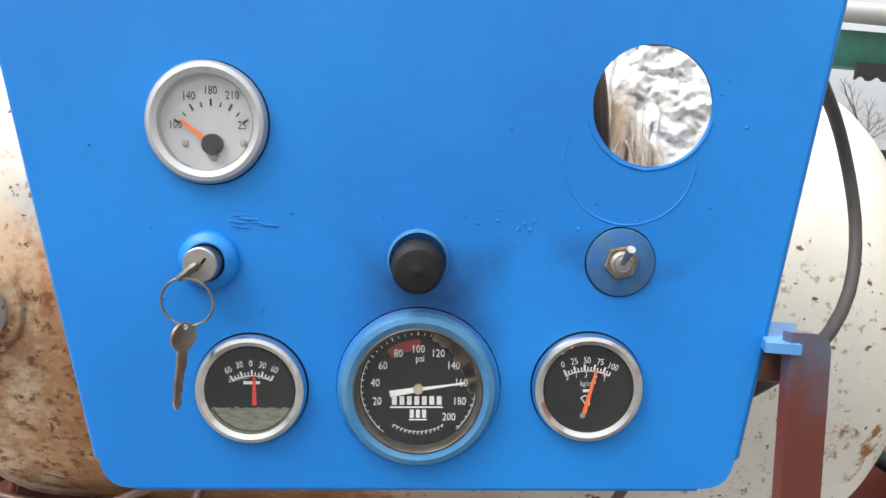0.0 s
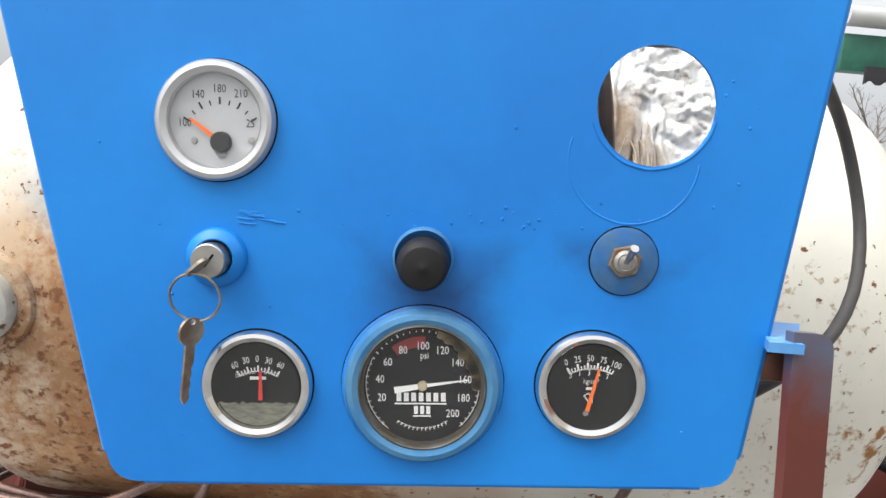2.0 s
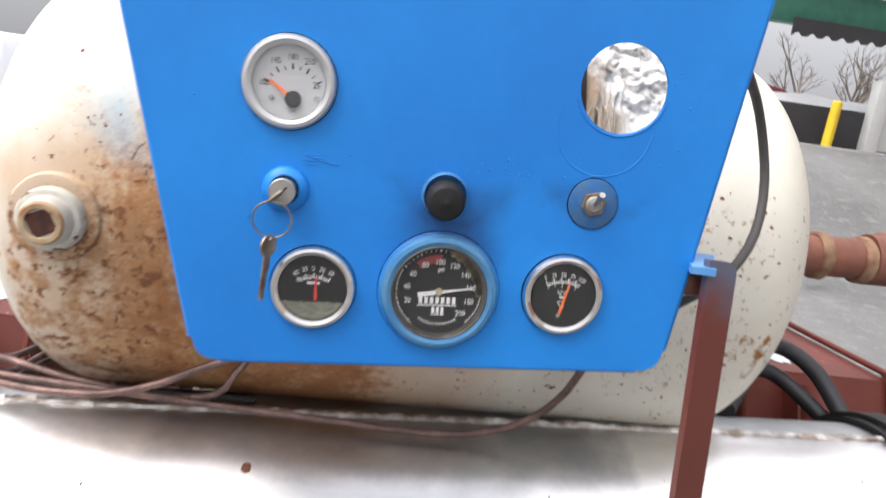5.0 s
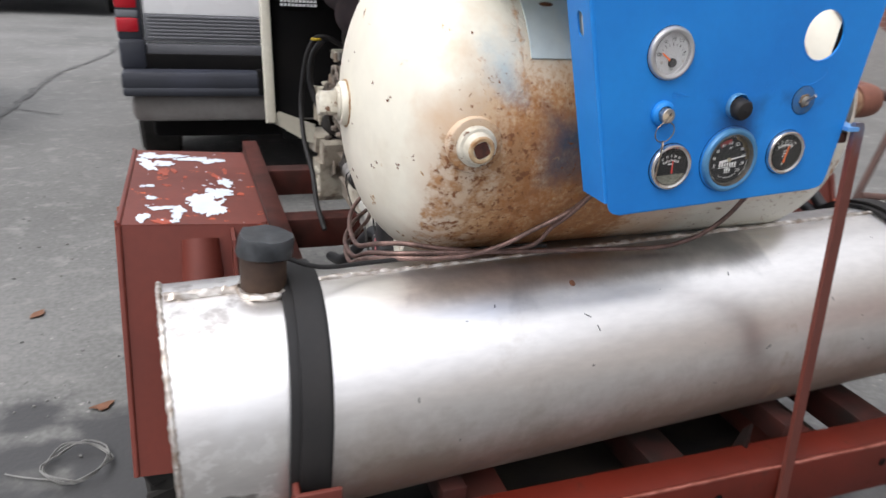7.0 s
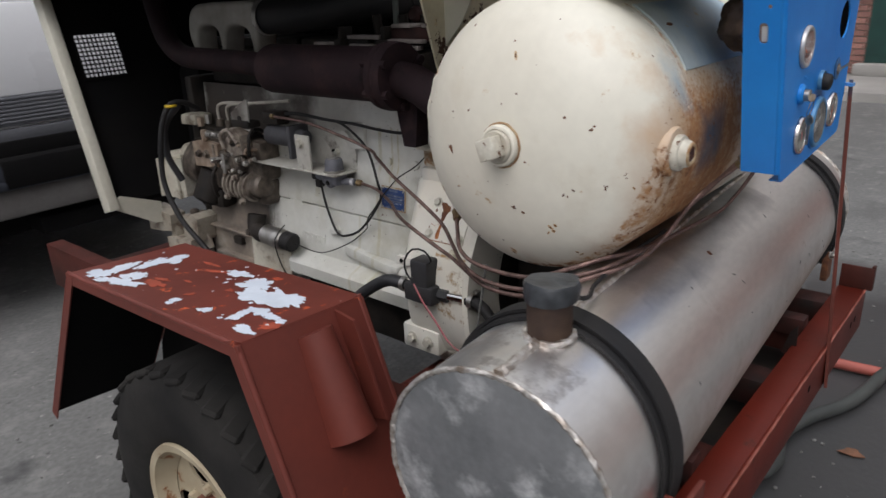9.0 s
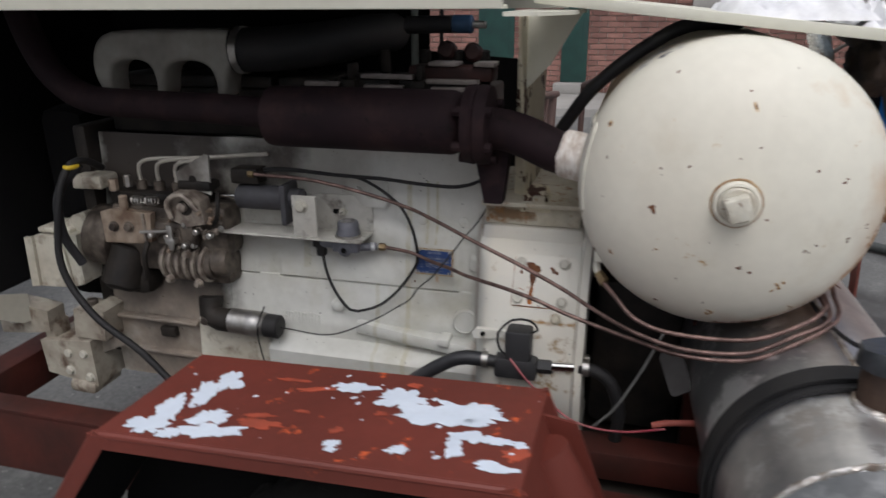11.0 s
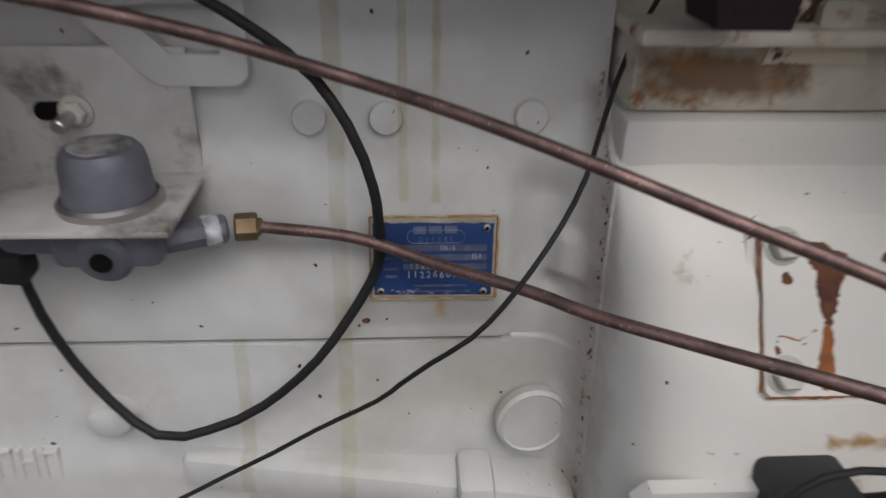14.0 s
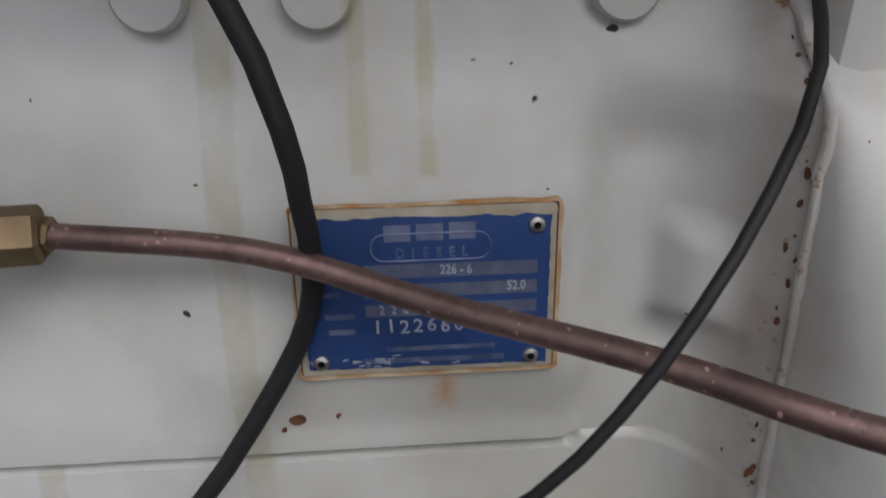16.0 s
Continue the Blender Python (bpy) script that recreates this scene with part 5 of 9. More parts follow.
PALE_BLUE = mat("pale_blue_plate_paint", (0.55, 0.61, 0.60), (0.46, 0.56, 0.60), 12, 0.4, 0, 0.05, 60, 0.15)
over(PALE_BLUE, (0.14, 0.36, 0.62), 8, 0.20, 0.95, 0.4, zone=(-0.19, 0.3, -0.2, 0.6, 1.0, 1.4, 0.06))
over(PALE_BLUE, (0.45, 0.33, 0.16), 14, 0.58, 0.66, 0.8)
part("data_plate", bm, PALE_BLUE, rec, "pale blue curved data plate")
p, n = on_tank(-0.20, 47, 0.004)
part("drip_mark", lathe(bmesh.new(), [(0.008, 0), (0.006, 0.0008), (0, 0.001)], frame_to(p, n) @ Matrix.Diagonal((1.4, 0.5, 1, 1)), 12), RUST_SCAB, rec)
# flaking seam and chips
rnd = random.Random(11)
bm = bmesh.new()
for i in range(150):
    x = -0.250 + rnd.gauss(0, 0.006)
    q, n = on_tank(x, rnd.uniform(8, 88), -0.0002)
    r = rnd.uniform(0.001, 0.0042)
    lathe(bm, [(r, 0), (r * 0.8, 0.0008), (0, 0.001)], frame_to(q, n) @ Matrix.Rotation(rnd.uniform(0, 3), 4, "Z") @ Matrix.Diagonal((1.6, 0.8, 1, 1)), 7, False)
part("flaked_paint", bm, RECEIVER, rec)["kind"] = "stuff"
bm = bmesh.new()
halo = bmesh.new()
for i in range(30):
    rr, an = RR * math.sqrt(rnd.uniform(0.08, 0.98)), rnd.uniform(0, 2 * math.pi)
    size = rnd.uniform(0.0012, 0.0040) * (1.5 if i % 5 == 0 else 0.8)
    for k in range(3 if i % 2 else 1):
        r2, a2 = min(RR * 0.99, rr + rnd.gauss(0, size)), an + rnd.gauss(0, size / rr) * 1.6
        ca = math.sqrt(max(0, 1 - (r2 / RR) ** 2))
        q = Vector((-0.320 - 0.125 * ca, RY + r2 * math.cos(a2), RZ + r2 * math.sin(a2)))
        n = Vector((-ca / 0.125, r2 * math.cos(a2) / RR ** 2, r2 * math.sin(a2) / RR ** 2)).normalized()
        m = frame_to(q, n) @ Matrix.Rotation(rnd.uniform(0, 3), 4, "Z") @ Matrix.Diagonal((rnd.uniform(0.8, 1.9), rnd.uniform(0.5, 1.0), 1, 1))
        r = size * rnd.uniform(0.5, 1.0)
        lathe(bm, [(r, 0), (r * 0.8, 0.0006), (0, 0.0007)], m, 7, False)
        if i % 3 == 0:
            lathe(halo, [(r * 1.7, -0.0001), (r * 1.2, 0.0003), (0, 0.0003)], m, 9, False)
part("rust_halo", lumpy(halo, 0.0006, 300), mat("orange_rust_stain", (0.45, 0.28, 0.12), (0.56, 0.44, 0.28), 120, 0.8, 0, 0.2, 200, 0.3), rec)["kind"] = "stuff"
part("rust_chips", bm, RUST_SCAB, rec)["kind"] = "stuff"
for x in (-0.27, 0.39):
    q, n = on_tank(x, -90, -0.004)
    part("drain_boss", rodded(q, q + n * 0.022, 0.014, 16, 0.002), CREAM, rec)
# weld beads round the patch where the pipe enters
bead = [(-0.215, 0.5600, 1.1935), (-0.250, 0.5612, 1.1915), (-0.2824, 0.5605, 1.1928), (-0.318, 0.5590, 1.1915), (-0.3456, 0.5549, 1.1931), (-0.352, 0.5600, 1.168), (-0.3588, 0.5661, 1.1294), (-0.3560, 0.5680, 1.090), (-0.3553, 0.5664, 1.058)]
part("weld_bead", lumpy(tubed(bead, 0.0042, 8, 0.005), 0.0020, 220), CREAM, rec)
part("bead_end", lumpy(tubed([(-0.3553, 0.5664, 1.058), (-0.340, 0.5690, 1.050), (-0.325, 0.5720, 1.060)], 0.0034, 8, 0.005), 0.0018, 220), CREAM, rec)
# pipe stub on the far end
stub = thing("outlet_pipe", "rusty brown threaded outlet pipe on the tank end", "pipe", (0.55, RY, 1.12))
RUSTY_PIPE = mat("rusty_pipe", (0.22, 0.085, 0.055), (0.14, 0.055, 0.04), 16, 0.6, 0.2, 0.2, 90, 0.3)
part("pipe", rodded((0.425, RY, 1.100), (0.60, RY, 1.106), 0.026, 24), RUSTY_PIPE, stub)
for x in (0.515, 0.575):
    part("coupling", lumpy(rodded((x, RY, 1.1035), (x + 0.016, RY, 1.104), 0.031, 20, 0.003), 0.0015, 90), mat("tan_crusted_coupling", (0.30, 0.19, 0.11), (0.16, 0.07, 0.045), 50, 0.7, 0.1, 0.3, 120, 0.3), stub)
part("elbow", lumpy(tubed([(0.59, RY, 1.106), (0.622, RY, 1.107), (0.640, RY + 0.012, 1.107), (0.648, RY + 0.045, 1.107)], 0.033, 20, 0.008), 0.002, 60), RUSTY_PIPE, stub)

# ---- fuel tank ----
A, B = Vector((-0.725, 0.1616, 0.7162)), Vector((0.722, 0.237, 0.739))
FR = 0.175
FM = frame_to(A, B - A)
L = (B - A).length
tank = thing("fuel_tank", "cylindrical bare aluminium fuel tank with welded seams", "fuel tank", (A + B) / 2 - Vector((0, 0, FR)))
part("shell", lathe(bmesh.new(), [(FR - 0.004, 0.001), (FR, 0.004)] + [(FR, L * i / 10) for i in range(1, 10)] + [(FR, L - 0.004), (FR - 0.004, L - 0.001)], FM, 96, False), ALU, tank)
part("end_disc", lumpy(lathe(bmesh.new(), [(FR - 0.003, 0.002), (FR * 0.8, 0.0), (FR * 0.5, 0.0015), (FR * 0.2, 0.003), (0, 0.003)], FM, 64, False), 0.0012, 14), ALU_END, tank, "scuffed flat end disc")
part("end_disc", lathe(bmesh.new(), [(FR - 0.003, L - 0.002), (0, L)], FM, 64, False), ALU_END, tank)
for h in (0.002, L - 0.002):
    ringpts = [FM @ Vector((FR * math.cos(a), FR * math.sin(a), h)) for a in (i * 2 * math.pi / 72 for i in range(72))]
    part("end_weld", lumpy(tubed(ringpts, 0.0040, 8, 0.004, True), 0.0024, 210), WELD, tank)


def on_fuel(h, deg, lift=0.0):
    """A point and normal on the fuel tank, h along it; deg 0 faces the front, 90 up."""
    c = A + (B - A).normalized() * h
    a = radians(deg)
    n = Vector((0, -math.cos(a), math.sin(a)))
    return c + n * (FR + lift), n


part("seam_weld", lumpy(tubed([on_fuel(0.02 + i * (L - 0.04) / 40, 88, 0.0)[0] for i in range(41)], 0.0046, 8, 0.005), 0.0026, 170), WELD, tank)
part("neck_weld", lumpy(tubed([on_fuel(0.006 + i * 0.0095, 87, 0.001)[0] for i in range(11)], 0.0068, 8, 0.004), 0.0034, 150), WELD, tank)
np_, nn = on_fuel(0.133, 87, -0.004)
neck = part("filler_neck", rodded(np_, np_ + Vector((0, 0, 0.064)), 0.031, 32), mat("rusty_dark_neck", (0.075, 0.045, 0.03), (0.045, 0.028, 0.022), 25, 0.6, 0.4, 0.2, 120, 0.3), tank, "rusty brown filler neck")
part("filler_weld", lumpy(tubed([np_ + Vector((0.033 * math.cos(a), 0.033 * math.sin(a), 0.004)) for a in (i * math.pi / 12 for i in range(24))], 0.005, 8, 0.005, True), 0.002, 170), WELD, neck)
cap = lathe(bmesh.new(), [(0.0320, 0.052), (0.0370, 0.054), (0.0385, 0.064), (0.0382, 0.076), (0.0350, 0.0815), (0.020, 0.0805), (0, 0.0815)], Matrix.Translation(np_) @ Matrix.Rotation(radians(3), 4, "Y"), 13)
part("filler_cap", lumpy(lumpy(cap, 0.0035, 40), 0.0022, 110), mat("black_taped_cap", (0.014, 0.016, 0.019), (0.045, 0.050, 0.056), 40, 0.30, 0, 0.25, 120, 0.3), neck, "black cap wrapped in tape")
for h, side in ((0.168, 1), (L - 0.118, -1)):
    ax = (B - A).normalized()
    lean_by = 0.012 if side > 0 else 0.0
    pts = [on_fuel(h + lean_by * max(0.0, math.sin(radians(d))), d, 0.004)[0] for d in range(-38, 205, 9)]
    st = part("tank_strap", ribbon(bmesh.new(), pts, 0.054, 0.008, ax), RUBBER, tank, "black rubber padded strap")
    pts = [on_fuel(h + 0.004 + lean_by * max(0.0, math.sin(radians(d))), d, 0.011)[0] for d in range(-36, 205, 9)]
    part("strap_band", ribbon(bmesh.new(), pts, 0.036, 0.007, ax), RUBBER, st)
    e = on_fuel(h, -30, 0.012)[0]
    part("strap_buckle", boxed(e.x - 0.022, e.x + 0.022, e.y - 0.012, e.y + 0.004, e.z - 0.06, e.z + 0.02, 0.003), RUST_SCAB, st)
    bolt_to(st, (e.x - 0.012, e.y - 0.012, e.z + 0.012), (-0.3, -1, 0.1), 0.008, 0.012, STEEL, "strap_bolt")
part("dent_stain", lumpy(slabbed([(x * 0.005, y * 0.006) for x, y in circle(0, 0, 1, 9)], 0.0003, frame_to(*on_fuel(0.583, 62, 0.0003))), 0.001, 300), RUST_SCAB, tank)
rnd = random.Random(5)
bm = bmesh.new()
for i in range(22):
    h, d, r = rnd.uniform(0.25, L - 0.2), rnd.uniform(-5, 75), rnd.uniform(0.0008, 0.0024)
    q, n = on_fuel(h, d, 0.0002)
    lathe(bm, [(r, 0), (r * 0.7, 0.0004), (0, 0.0005)], frame_to(q, n) @ Matrix.Rotation(rnd.uniform(0, 3), 4, "Z") @ Matrix.Diagonal((0.5, rnd.uniform(0.5, 3.5), 1, 1)), 6, False)
part("pits", bm, DARK_STEEL, tank)["kind"] = "stuff"

# ---- mudguards and wheels ----
def fender(name, mirror, label):
    s = -1 if mirror else 1
    def X(x):
        return x if not mirror else -x + 0.07
    dz = 0.035 if mirror else 0.0
    th = thing(name, label, "mudguard", (X(-0.68), 0.9, 0.30 + dz), "mudguards")
    x0, x1 = sorted((X(-0.810), X(-0.543)))
    def sheet(a, b, za, zb, x0=x0, x1=x1):
        bm = bmesh.new()
        t = Vector((0, b[0] - a[0], b[1] - a[1])).normalized()
        n = Vector((0, -t.z, t.y)) * 0.0025
        vs = []
        for p in (a, b):
            tilt = 0.014 if not mirror else -0.014
            for x, up in ((x0, tilt if x0 < -0.6 or x0 > 0.6 else 0), (x1, 0)):
                for k in (-1, 1):
                    vs.append(bm.verts.new((x, p[0] + n.y * k, p[1] + n.z * k + dz + (up if not mirror else 0))))
        q = vs
        for f in ((0, 1, 3, 2), (4, 6, 7, 5), (0, 4, 5, 1), (2, 3, 7, 6), (1, 5, 7, 3), (0, 2, 6, 4)):
            bm.faces.new([q[i] for i in f])
        return bm
    top = part("top_sheet", sheet((0.590, 0.820), (1.193, 0.800), 0, 0), FENDER, th)
    part("front_flap", sheet((0.420, 0.390), (0.592, 0.8195), 0, 0), OXIDE, th)
    # black sheets added in place of the deep shade inside the arch
    for a, b in (((0.600, 0.8125), (1.184, 0.793)), ((0.430, 0.395), (0.600, 0.812)), ((1.184, 0.7925), (1.492, 0.352))):
        part("arch_shade_sheet", sheet(a, b, 0, 0, x0 + 0.006, x1 - 0.012), DARK, th, "black sheet standing in for shade inside the mudguard")
    part("rear_flap", sheet((1.191, 0.7995), (1.505, 0.350), 0, 0), OXIDE, th)
    xi = X(-0.5435)
    # web carried low to keep light out of the arch
    web = [(0.590, 0.819), (1.193, 0.799), (1.40, 0.48), (1.20, 0.40), (0.62, 0.40), (0.47, 0.50)]
    m = Matrix(((0, 0, 1, xi), (1, 0, 0, 0), (0, 1, 0, dz), (0, 0, 0, 1)))
    part("inner_web", slabbed(web, 0.004, m), OXIDE, th)
    for p, q in (((0.590, 0.822), (1.193, 0.802)), ((0.590, 0.822), (0.420, 0.392)), ((1.193, 0.802), (1.505, 0.352))):
        xo = X(-0.808)
        part("rolled_lip", rodded((xo, p[0], p[1] + dz + 0.012), (xo, q[0], q[1] + dz + 0.012), 0.006, 10), FENDER, th)
    for p, q, inward in (((0.590, 0.822), (1.193, 0.802), (0.03, -1.0)), ((0.590, 0.822), (0.420, 0.392), (0.93, -0.37)), ((1.193, 0.802), (1.505, 0.352), (-0.82, -0.57))):
        xo, lift_by = X(-0.810), 0.014 if not mirror else 0.0
        run = (Vector(q) - Vector(p)).normalized() * 0.009
        p, q = Vector(p) - run, Vector(q) + run * (1 if inward[0] < 0.5 else 0)
        bm = bmesh.new()
        ring = [[bm.verts.new((xo + side * 0.0016 - s * (0.001 if abs(inward[0]) < 0.5 else 0.0018), e[0] + inward[0] * drop, e[1] + inward[1] * drop + dz + lift_by)) for side, drop in ((-1, 0.0), (1, 0.0), (1, 0.024), (-1, 0.024))] for e in (p, q)]
        for k in range(4):
            bm.faces.new((ring[0][k], ring[0][(k + 1) % 4], ring[1][(k + 1) % 4], ring[1][k]))
        bm.faces.new(ring[0])
        bm.faces.new(ring[1])
        part("side_lip", bm, FENDER, th)
    # black inner sheet, also added for shade behind the wheel
    part("arch_shade_sheet", slabbed([(0.590, 0.815), (1.188, 0.795), (1.40, 0.48), (1.46, 0.22), (0.50, 0.22), (0.47, 0.50)], 0.002, Matrix.Translation((-0.004 * s, 0, 0)) @ m), DARK, th, "black sheet standing in for shade inside the mudguard")
    # round stay welded to the front flap
    def stay(xc, r, w, p0, p1):
        bm = bmesh.new()
        n = 10
        rows = []
        for (y, z), k in ((p0, 0.95), (p1, 1.25)):
            rows.append([bm.verts.new((X(xc + w * k * math.cos(math.pi * i / n)), y - r * k * math.sin(math.pi * i / n) * 0.86, z + dz + r * k * math.sin(math.pi * i / n) * 0.4)) for i in range(n + 1)])
        for i in range(n):
            bm.faces.new((rows[0][i], rows[0][i + 1], rows[1][i + 1], rows[1][i]))
        bm.faces.new(rows[0])
        bm.faces.new(rows[1])
        return bm
    part("half_round_stay", stay(-0.668, 0.046, 0.036, (0.586, 0.800), (0.509, 0.625)), OXIDE, th)
    ym = Matrix(((0, 0, 1, X(-0.612)), (1, 0, 0, 0), (0, 1, 0, dz), (0, 0, 0, 1)))
    part("stay_gusset", slabbed([(0.590, 0.820), (0.540, 0.812), (0.475, 0.640), (0.516, 0.628)], 0.006, ym), OXIDE, th)
    part("flap_lip", rodded((X(-0.548), 0.596, 0.824 + dz), (X(-0.548), 0.425, 0.395 + dz), 0.007, 10), FENDER, th)
    part("rivet", rodded((X(-0.648), 0.580, 0.775 + dz), (X(-0.648), 0.568, 0.779 + dz), 0.004, 10), RUST_SCAB, th)
    return th


def chip_outline(seed, w, h, n=72):
    out = []
    for i in range(n):
        a = 2 * math.pi * i / n
        d = Vector((math.cos(a) * 1.6 + seed, math.sin(a) * 1.6, seed * 2.3))
        r = 1 + 0.6 * noise.noise(d) + 0.36 * noise.noise(d * 2.6) + 0.15 * noise.noise(d * 6.3)
        out.append((math.cos(a) * w * max(0.25, r), math.sin(a) * h * max(0.25, r)))
    return out


fen = fender("mudguard", False, "red oxide steel mudguard with flaked white patches")
fen2 = fender("mudguard", True, "red oxide steel mudguard beside the tank")


def chip_on(fender_ob, x, y, w, h, seed, turn, material, mirror=False, lift=0.0036, name="bare_patch"):
    zz = 0.820 + (y - 0.59) * (-0.020 / 0.603) + (0.035 if mirror else 0.014 * (-x - 0.543) / 0.267)
    m = Matrix.Translation((x, y, zz + lift)) @ Matrix.Rotation(radians(-1.9), 4, "X") @ Matrix.Rotation(radians(3.0 if not mirror else 0), 4, "Y") @ Matrix.Rotation(radians(turn), 4, "Z")
    part(name, slabbed(chip_outline(seed, w, h), 0.0006, m), material, fender_ob)


for row in ((-0.628, 1.088, 0.030, 0.020, 1.2, 10), (-0.672, 1.104, 0.040, 0.017, 2.9, 15), (-0.725, 1.128, 0.040, 0.018, 7.7, 22), (-0.774, 1.130, 0.024, 0.026, 5.1, 0),
            (-0.733, 1.052, 0.022, 0.026, 3.3, 20), (-0.770, 1.030, 0.016, 0.046, 4.4, 8), (-0.787, 1.085, 0.012, 0.020, 6.2, 0), (-0.604, 0.885, 0.016, 0.032, 8.5, 0),
            (-0.622, 0.800, 0.026, 0.034, 9.1, 10), (-0.655, 0.745, 0.028, 0.055, 10.3, 8), (-0.640, 0.690, 0.026, 0.052, 11.8, -6), (-0.668, 0.715, 0.016, 0.050, 12.4, 0),
            (-0.762, 0.852, 0.009, 0.012, 13.9, 0), (-0.776, 0.848, 0.007, 0.010, 14.2, 0), (-0.756, 0.762, 0.010, 0.015, 15.2, 30),
            (-0.705, 0.672, 0.012, 0.030, 16.2, 0), (-0.735, 0.690, 0.026, 0.013, 17.2, 10), (-0.708, 0.640, 0.010, 0.028, 18.6, 0), (-0.768, 0.628, 0.010, 0.027, 19.3, 0), (-0.712, 0.605, 0.008, 0.008, 20.3, 0)):
    chip_on(fen, *row, CHIP)
rnd = random.Random(17)
for i in range(34):
    cx, cy = rnd.choice(((-0.65, 0.74), (-0.72, 0.66), (-0.70, 1.09), (-0.76, 1.05), (-0.62, 0.88)))
    x, y, r = cx + rnd.gauss(0, 0.032), cy + rnd.gauss(0, 0.05), rnd.uniform(0.0012, 0.0042)
    if -0.80 < x < -0.56 and 0.60 < y < 1.18:
        chip_on(fen, x, y, r, r * rnd.uniform(0.6, 1.6), 40 + i * 1.37, rnd.uniform(0, 90), CHIP)
for row in ((-0.735, 0.974, 0.010, 0.034, 20.1, 0), (-0.715, 0.985, 0.006, 0.022, 21.4, 10), (-0.729, 0.860, 0.006, 0.010, 22.2, 40), (-0.578, 0.792, 0.007, 0.014, 23.9, 0), (-0.733, 0.610, 0.016, 0.018, 24.5, 80), (-0.671, 0.815, 0.006, 0.010, 26.0, 20), (-0.622, 0.939, 0.008, 0.025, 27.0, 20), (-0.60, 0.99, 0.005, 0.028, 28.3, 0), (-0.69, 0.93, 0.004, 0.010, 29.1, 0)):
    chip_on(fen, *row, ORANGE, lift=0.0030, name="orange_scrape")
for row in ((0.70, 0.70, 0.03, 0.05, 31.0, 10), (0.80, 0.95, 0.04, 0.03, 32.5, 50)):
    chip_on(fen2, *row, CHIP, True)


def wheel(label, x, y, z, r, w, group, rubber, rim_mat, holes, facing=-1):
    th = thing("wheel", label, "wheel", (x, y, z - r), group)
    m = Matrix.Translation((x, y, z)) @ Matrix.Rotation(radians(90) * facing, 4, "Y")
    ri = r * 0.51
    bm = lathe(bmesh.new(), [(ri, -w * 0.42), (ri + 0.02, -w * 0.5), (r * 0.82, -w * 0.54), (r * 0.95, -w * 0.47), (r * 0.985, -w * 0.3), (r * 0.985, w * 0.3), (r * 0.95, w * 0.47), (r * 0.82, w * 0.54), (ri + 0.02, w * 0.5), (ri, w * 0.42)], m, 64, False)
    tyre = part("tyre", bm, rubber, th)
    bm = bmesh.new()
    n = 34
    for i in range(n):
        for side in (-1, 1):
            a = 2 * math.pi * (i + 0.25 * side) / n
            mm = m @ Matrix.Rotation(a, 4, "Z") @ Matrix.Translation((r * 0.965, 0, side * w * 0.31)) @ Matrix.Rotation(radians(24 * side), 4, "X")
            box(bm, -r * 0.03, r * 0.020, -r * 0.058, r * 0.055, -w * 0.20, w * 0.20, 0.006, mm, 1)
    part("tread", bm, rubber, tyre)["kind"] = "stuff"
    rim = part("rim", lathe(bmesh.new(), [(ri + 0.006, w * 0.46), (ri + 0.004, w * 0.50), (ri - 0.012, w * 0.49), (ri - 0.02, w * 0.38), (ri - 0.035, w * 0.30)], m, 48, False), rim_mat, th)
    disc = slabbed(circle(0, 0, ri - 0.03, 48), 0.006, m @ Matrix.Translation((0, 0, w * 0.26)), [circle((ri * 0.62) * math.cos(a), (ri * 0.62) * math.sin(a), ri * 0.23, 18) for a in (i * 2 * math.pi / holes + 0.3 for i in range(holes))])
    part("disc", disc, rim_mat, rim)
    part("hub", lathe(bmesh.new(), [(ri * 0.30, w * 0.26), (ri * 0.28, w * 0.42), (ri * 0.20, w * 0.46), (0, w * 0.47)], m, 28), RUSTY_PIPE if holes == 4 else rim_mat, rim)
    for i in range(5):
        a = i * 2 * math.pi / 5
        p = m @ Vector((ri * 0.38 * math.cos(a), ri * 0.38 * math.sin(a), w * 0.28))
        bolt_to(rim, p, m.to_3x3() @ Vector((0, 0, 1)), 0.011, 0.018, rim_mat, "lug_nut")
    return th


wheel("dusty black trailer wheel with a cream steel rim", -0.705, 0.85, 0.342, 0.342, 0.20, "trailer wheels", TYRE, RIM_CREAM, 4)
wheel("dusty black trailer wheel with a cream steel rim", 0.775, 0.85, 0.342, 0.342, 0.20, "trailer wheels", TYRE, RIM_CREAM, 4, 1)

# ---- engine ----
eng = thing("diesel_engine", "grey-cream painted diesel engine with greasy injection pump", "engine", (0.03, 1.2, 0.45))


def along_y(outline, y0, y1):
    """A prism from (x, z) rows, from y0 to y1."""
    return slabbed(outline, y1 - y0, pose(0, y1, 0, 90, 0, 0))


part("block", along_y([(-0.150, 0.655), (-0.138, 0.80), (-0.126, 0.90), (-0.116, 0.955), (-0.112, 1.10), (0.20, 1.10), (0.24, 0.655)], 0.80, 1.70), BLOCK, eng)
part("block_end", along_y([(-0.165, 0.655), (-0.152, 0.80), (-0.138, 0.90), (-0.128, 0.955), (-0.122, 1.10), (0.0, 1.10), (0.0, 0.655)], 1.374, 1.70), BLOCK, eng)


def step(a, b, v):
    """0 at a, 1 at b, smooth between."""
    t = min(1.0, max(0.0, (v - a) / (b - a)))
    return t * t * (3 - 2 * t)


def bump(y, z, cy, cz, wy, wz):
    return math.exp(-((y - cy) / wy) ** 2 - ((z - cz) / wz) ** 2)


def drum_x(z):
    """The round of the flywheel housing, facing the side."""
    return 0.03 - math.sqrt(max(0.0009, 0.302 ** 2 - (z - 0.70) ** 2))


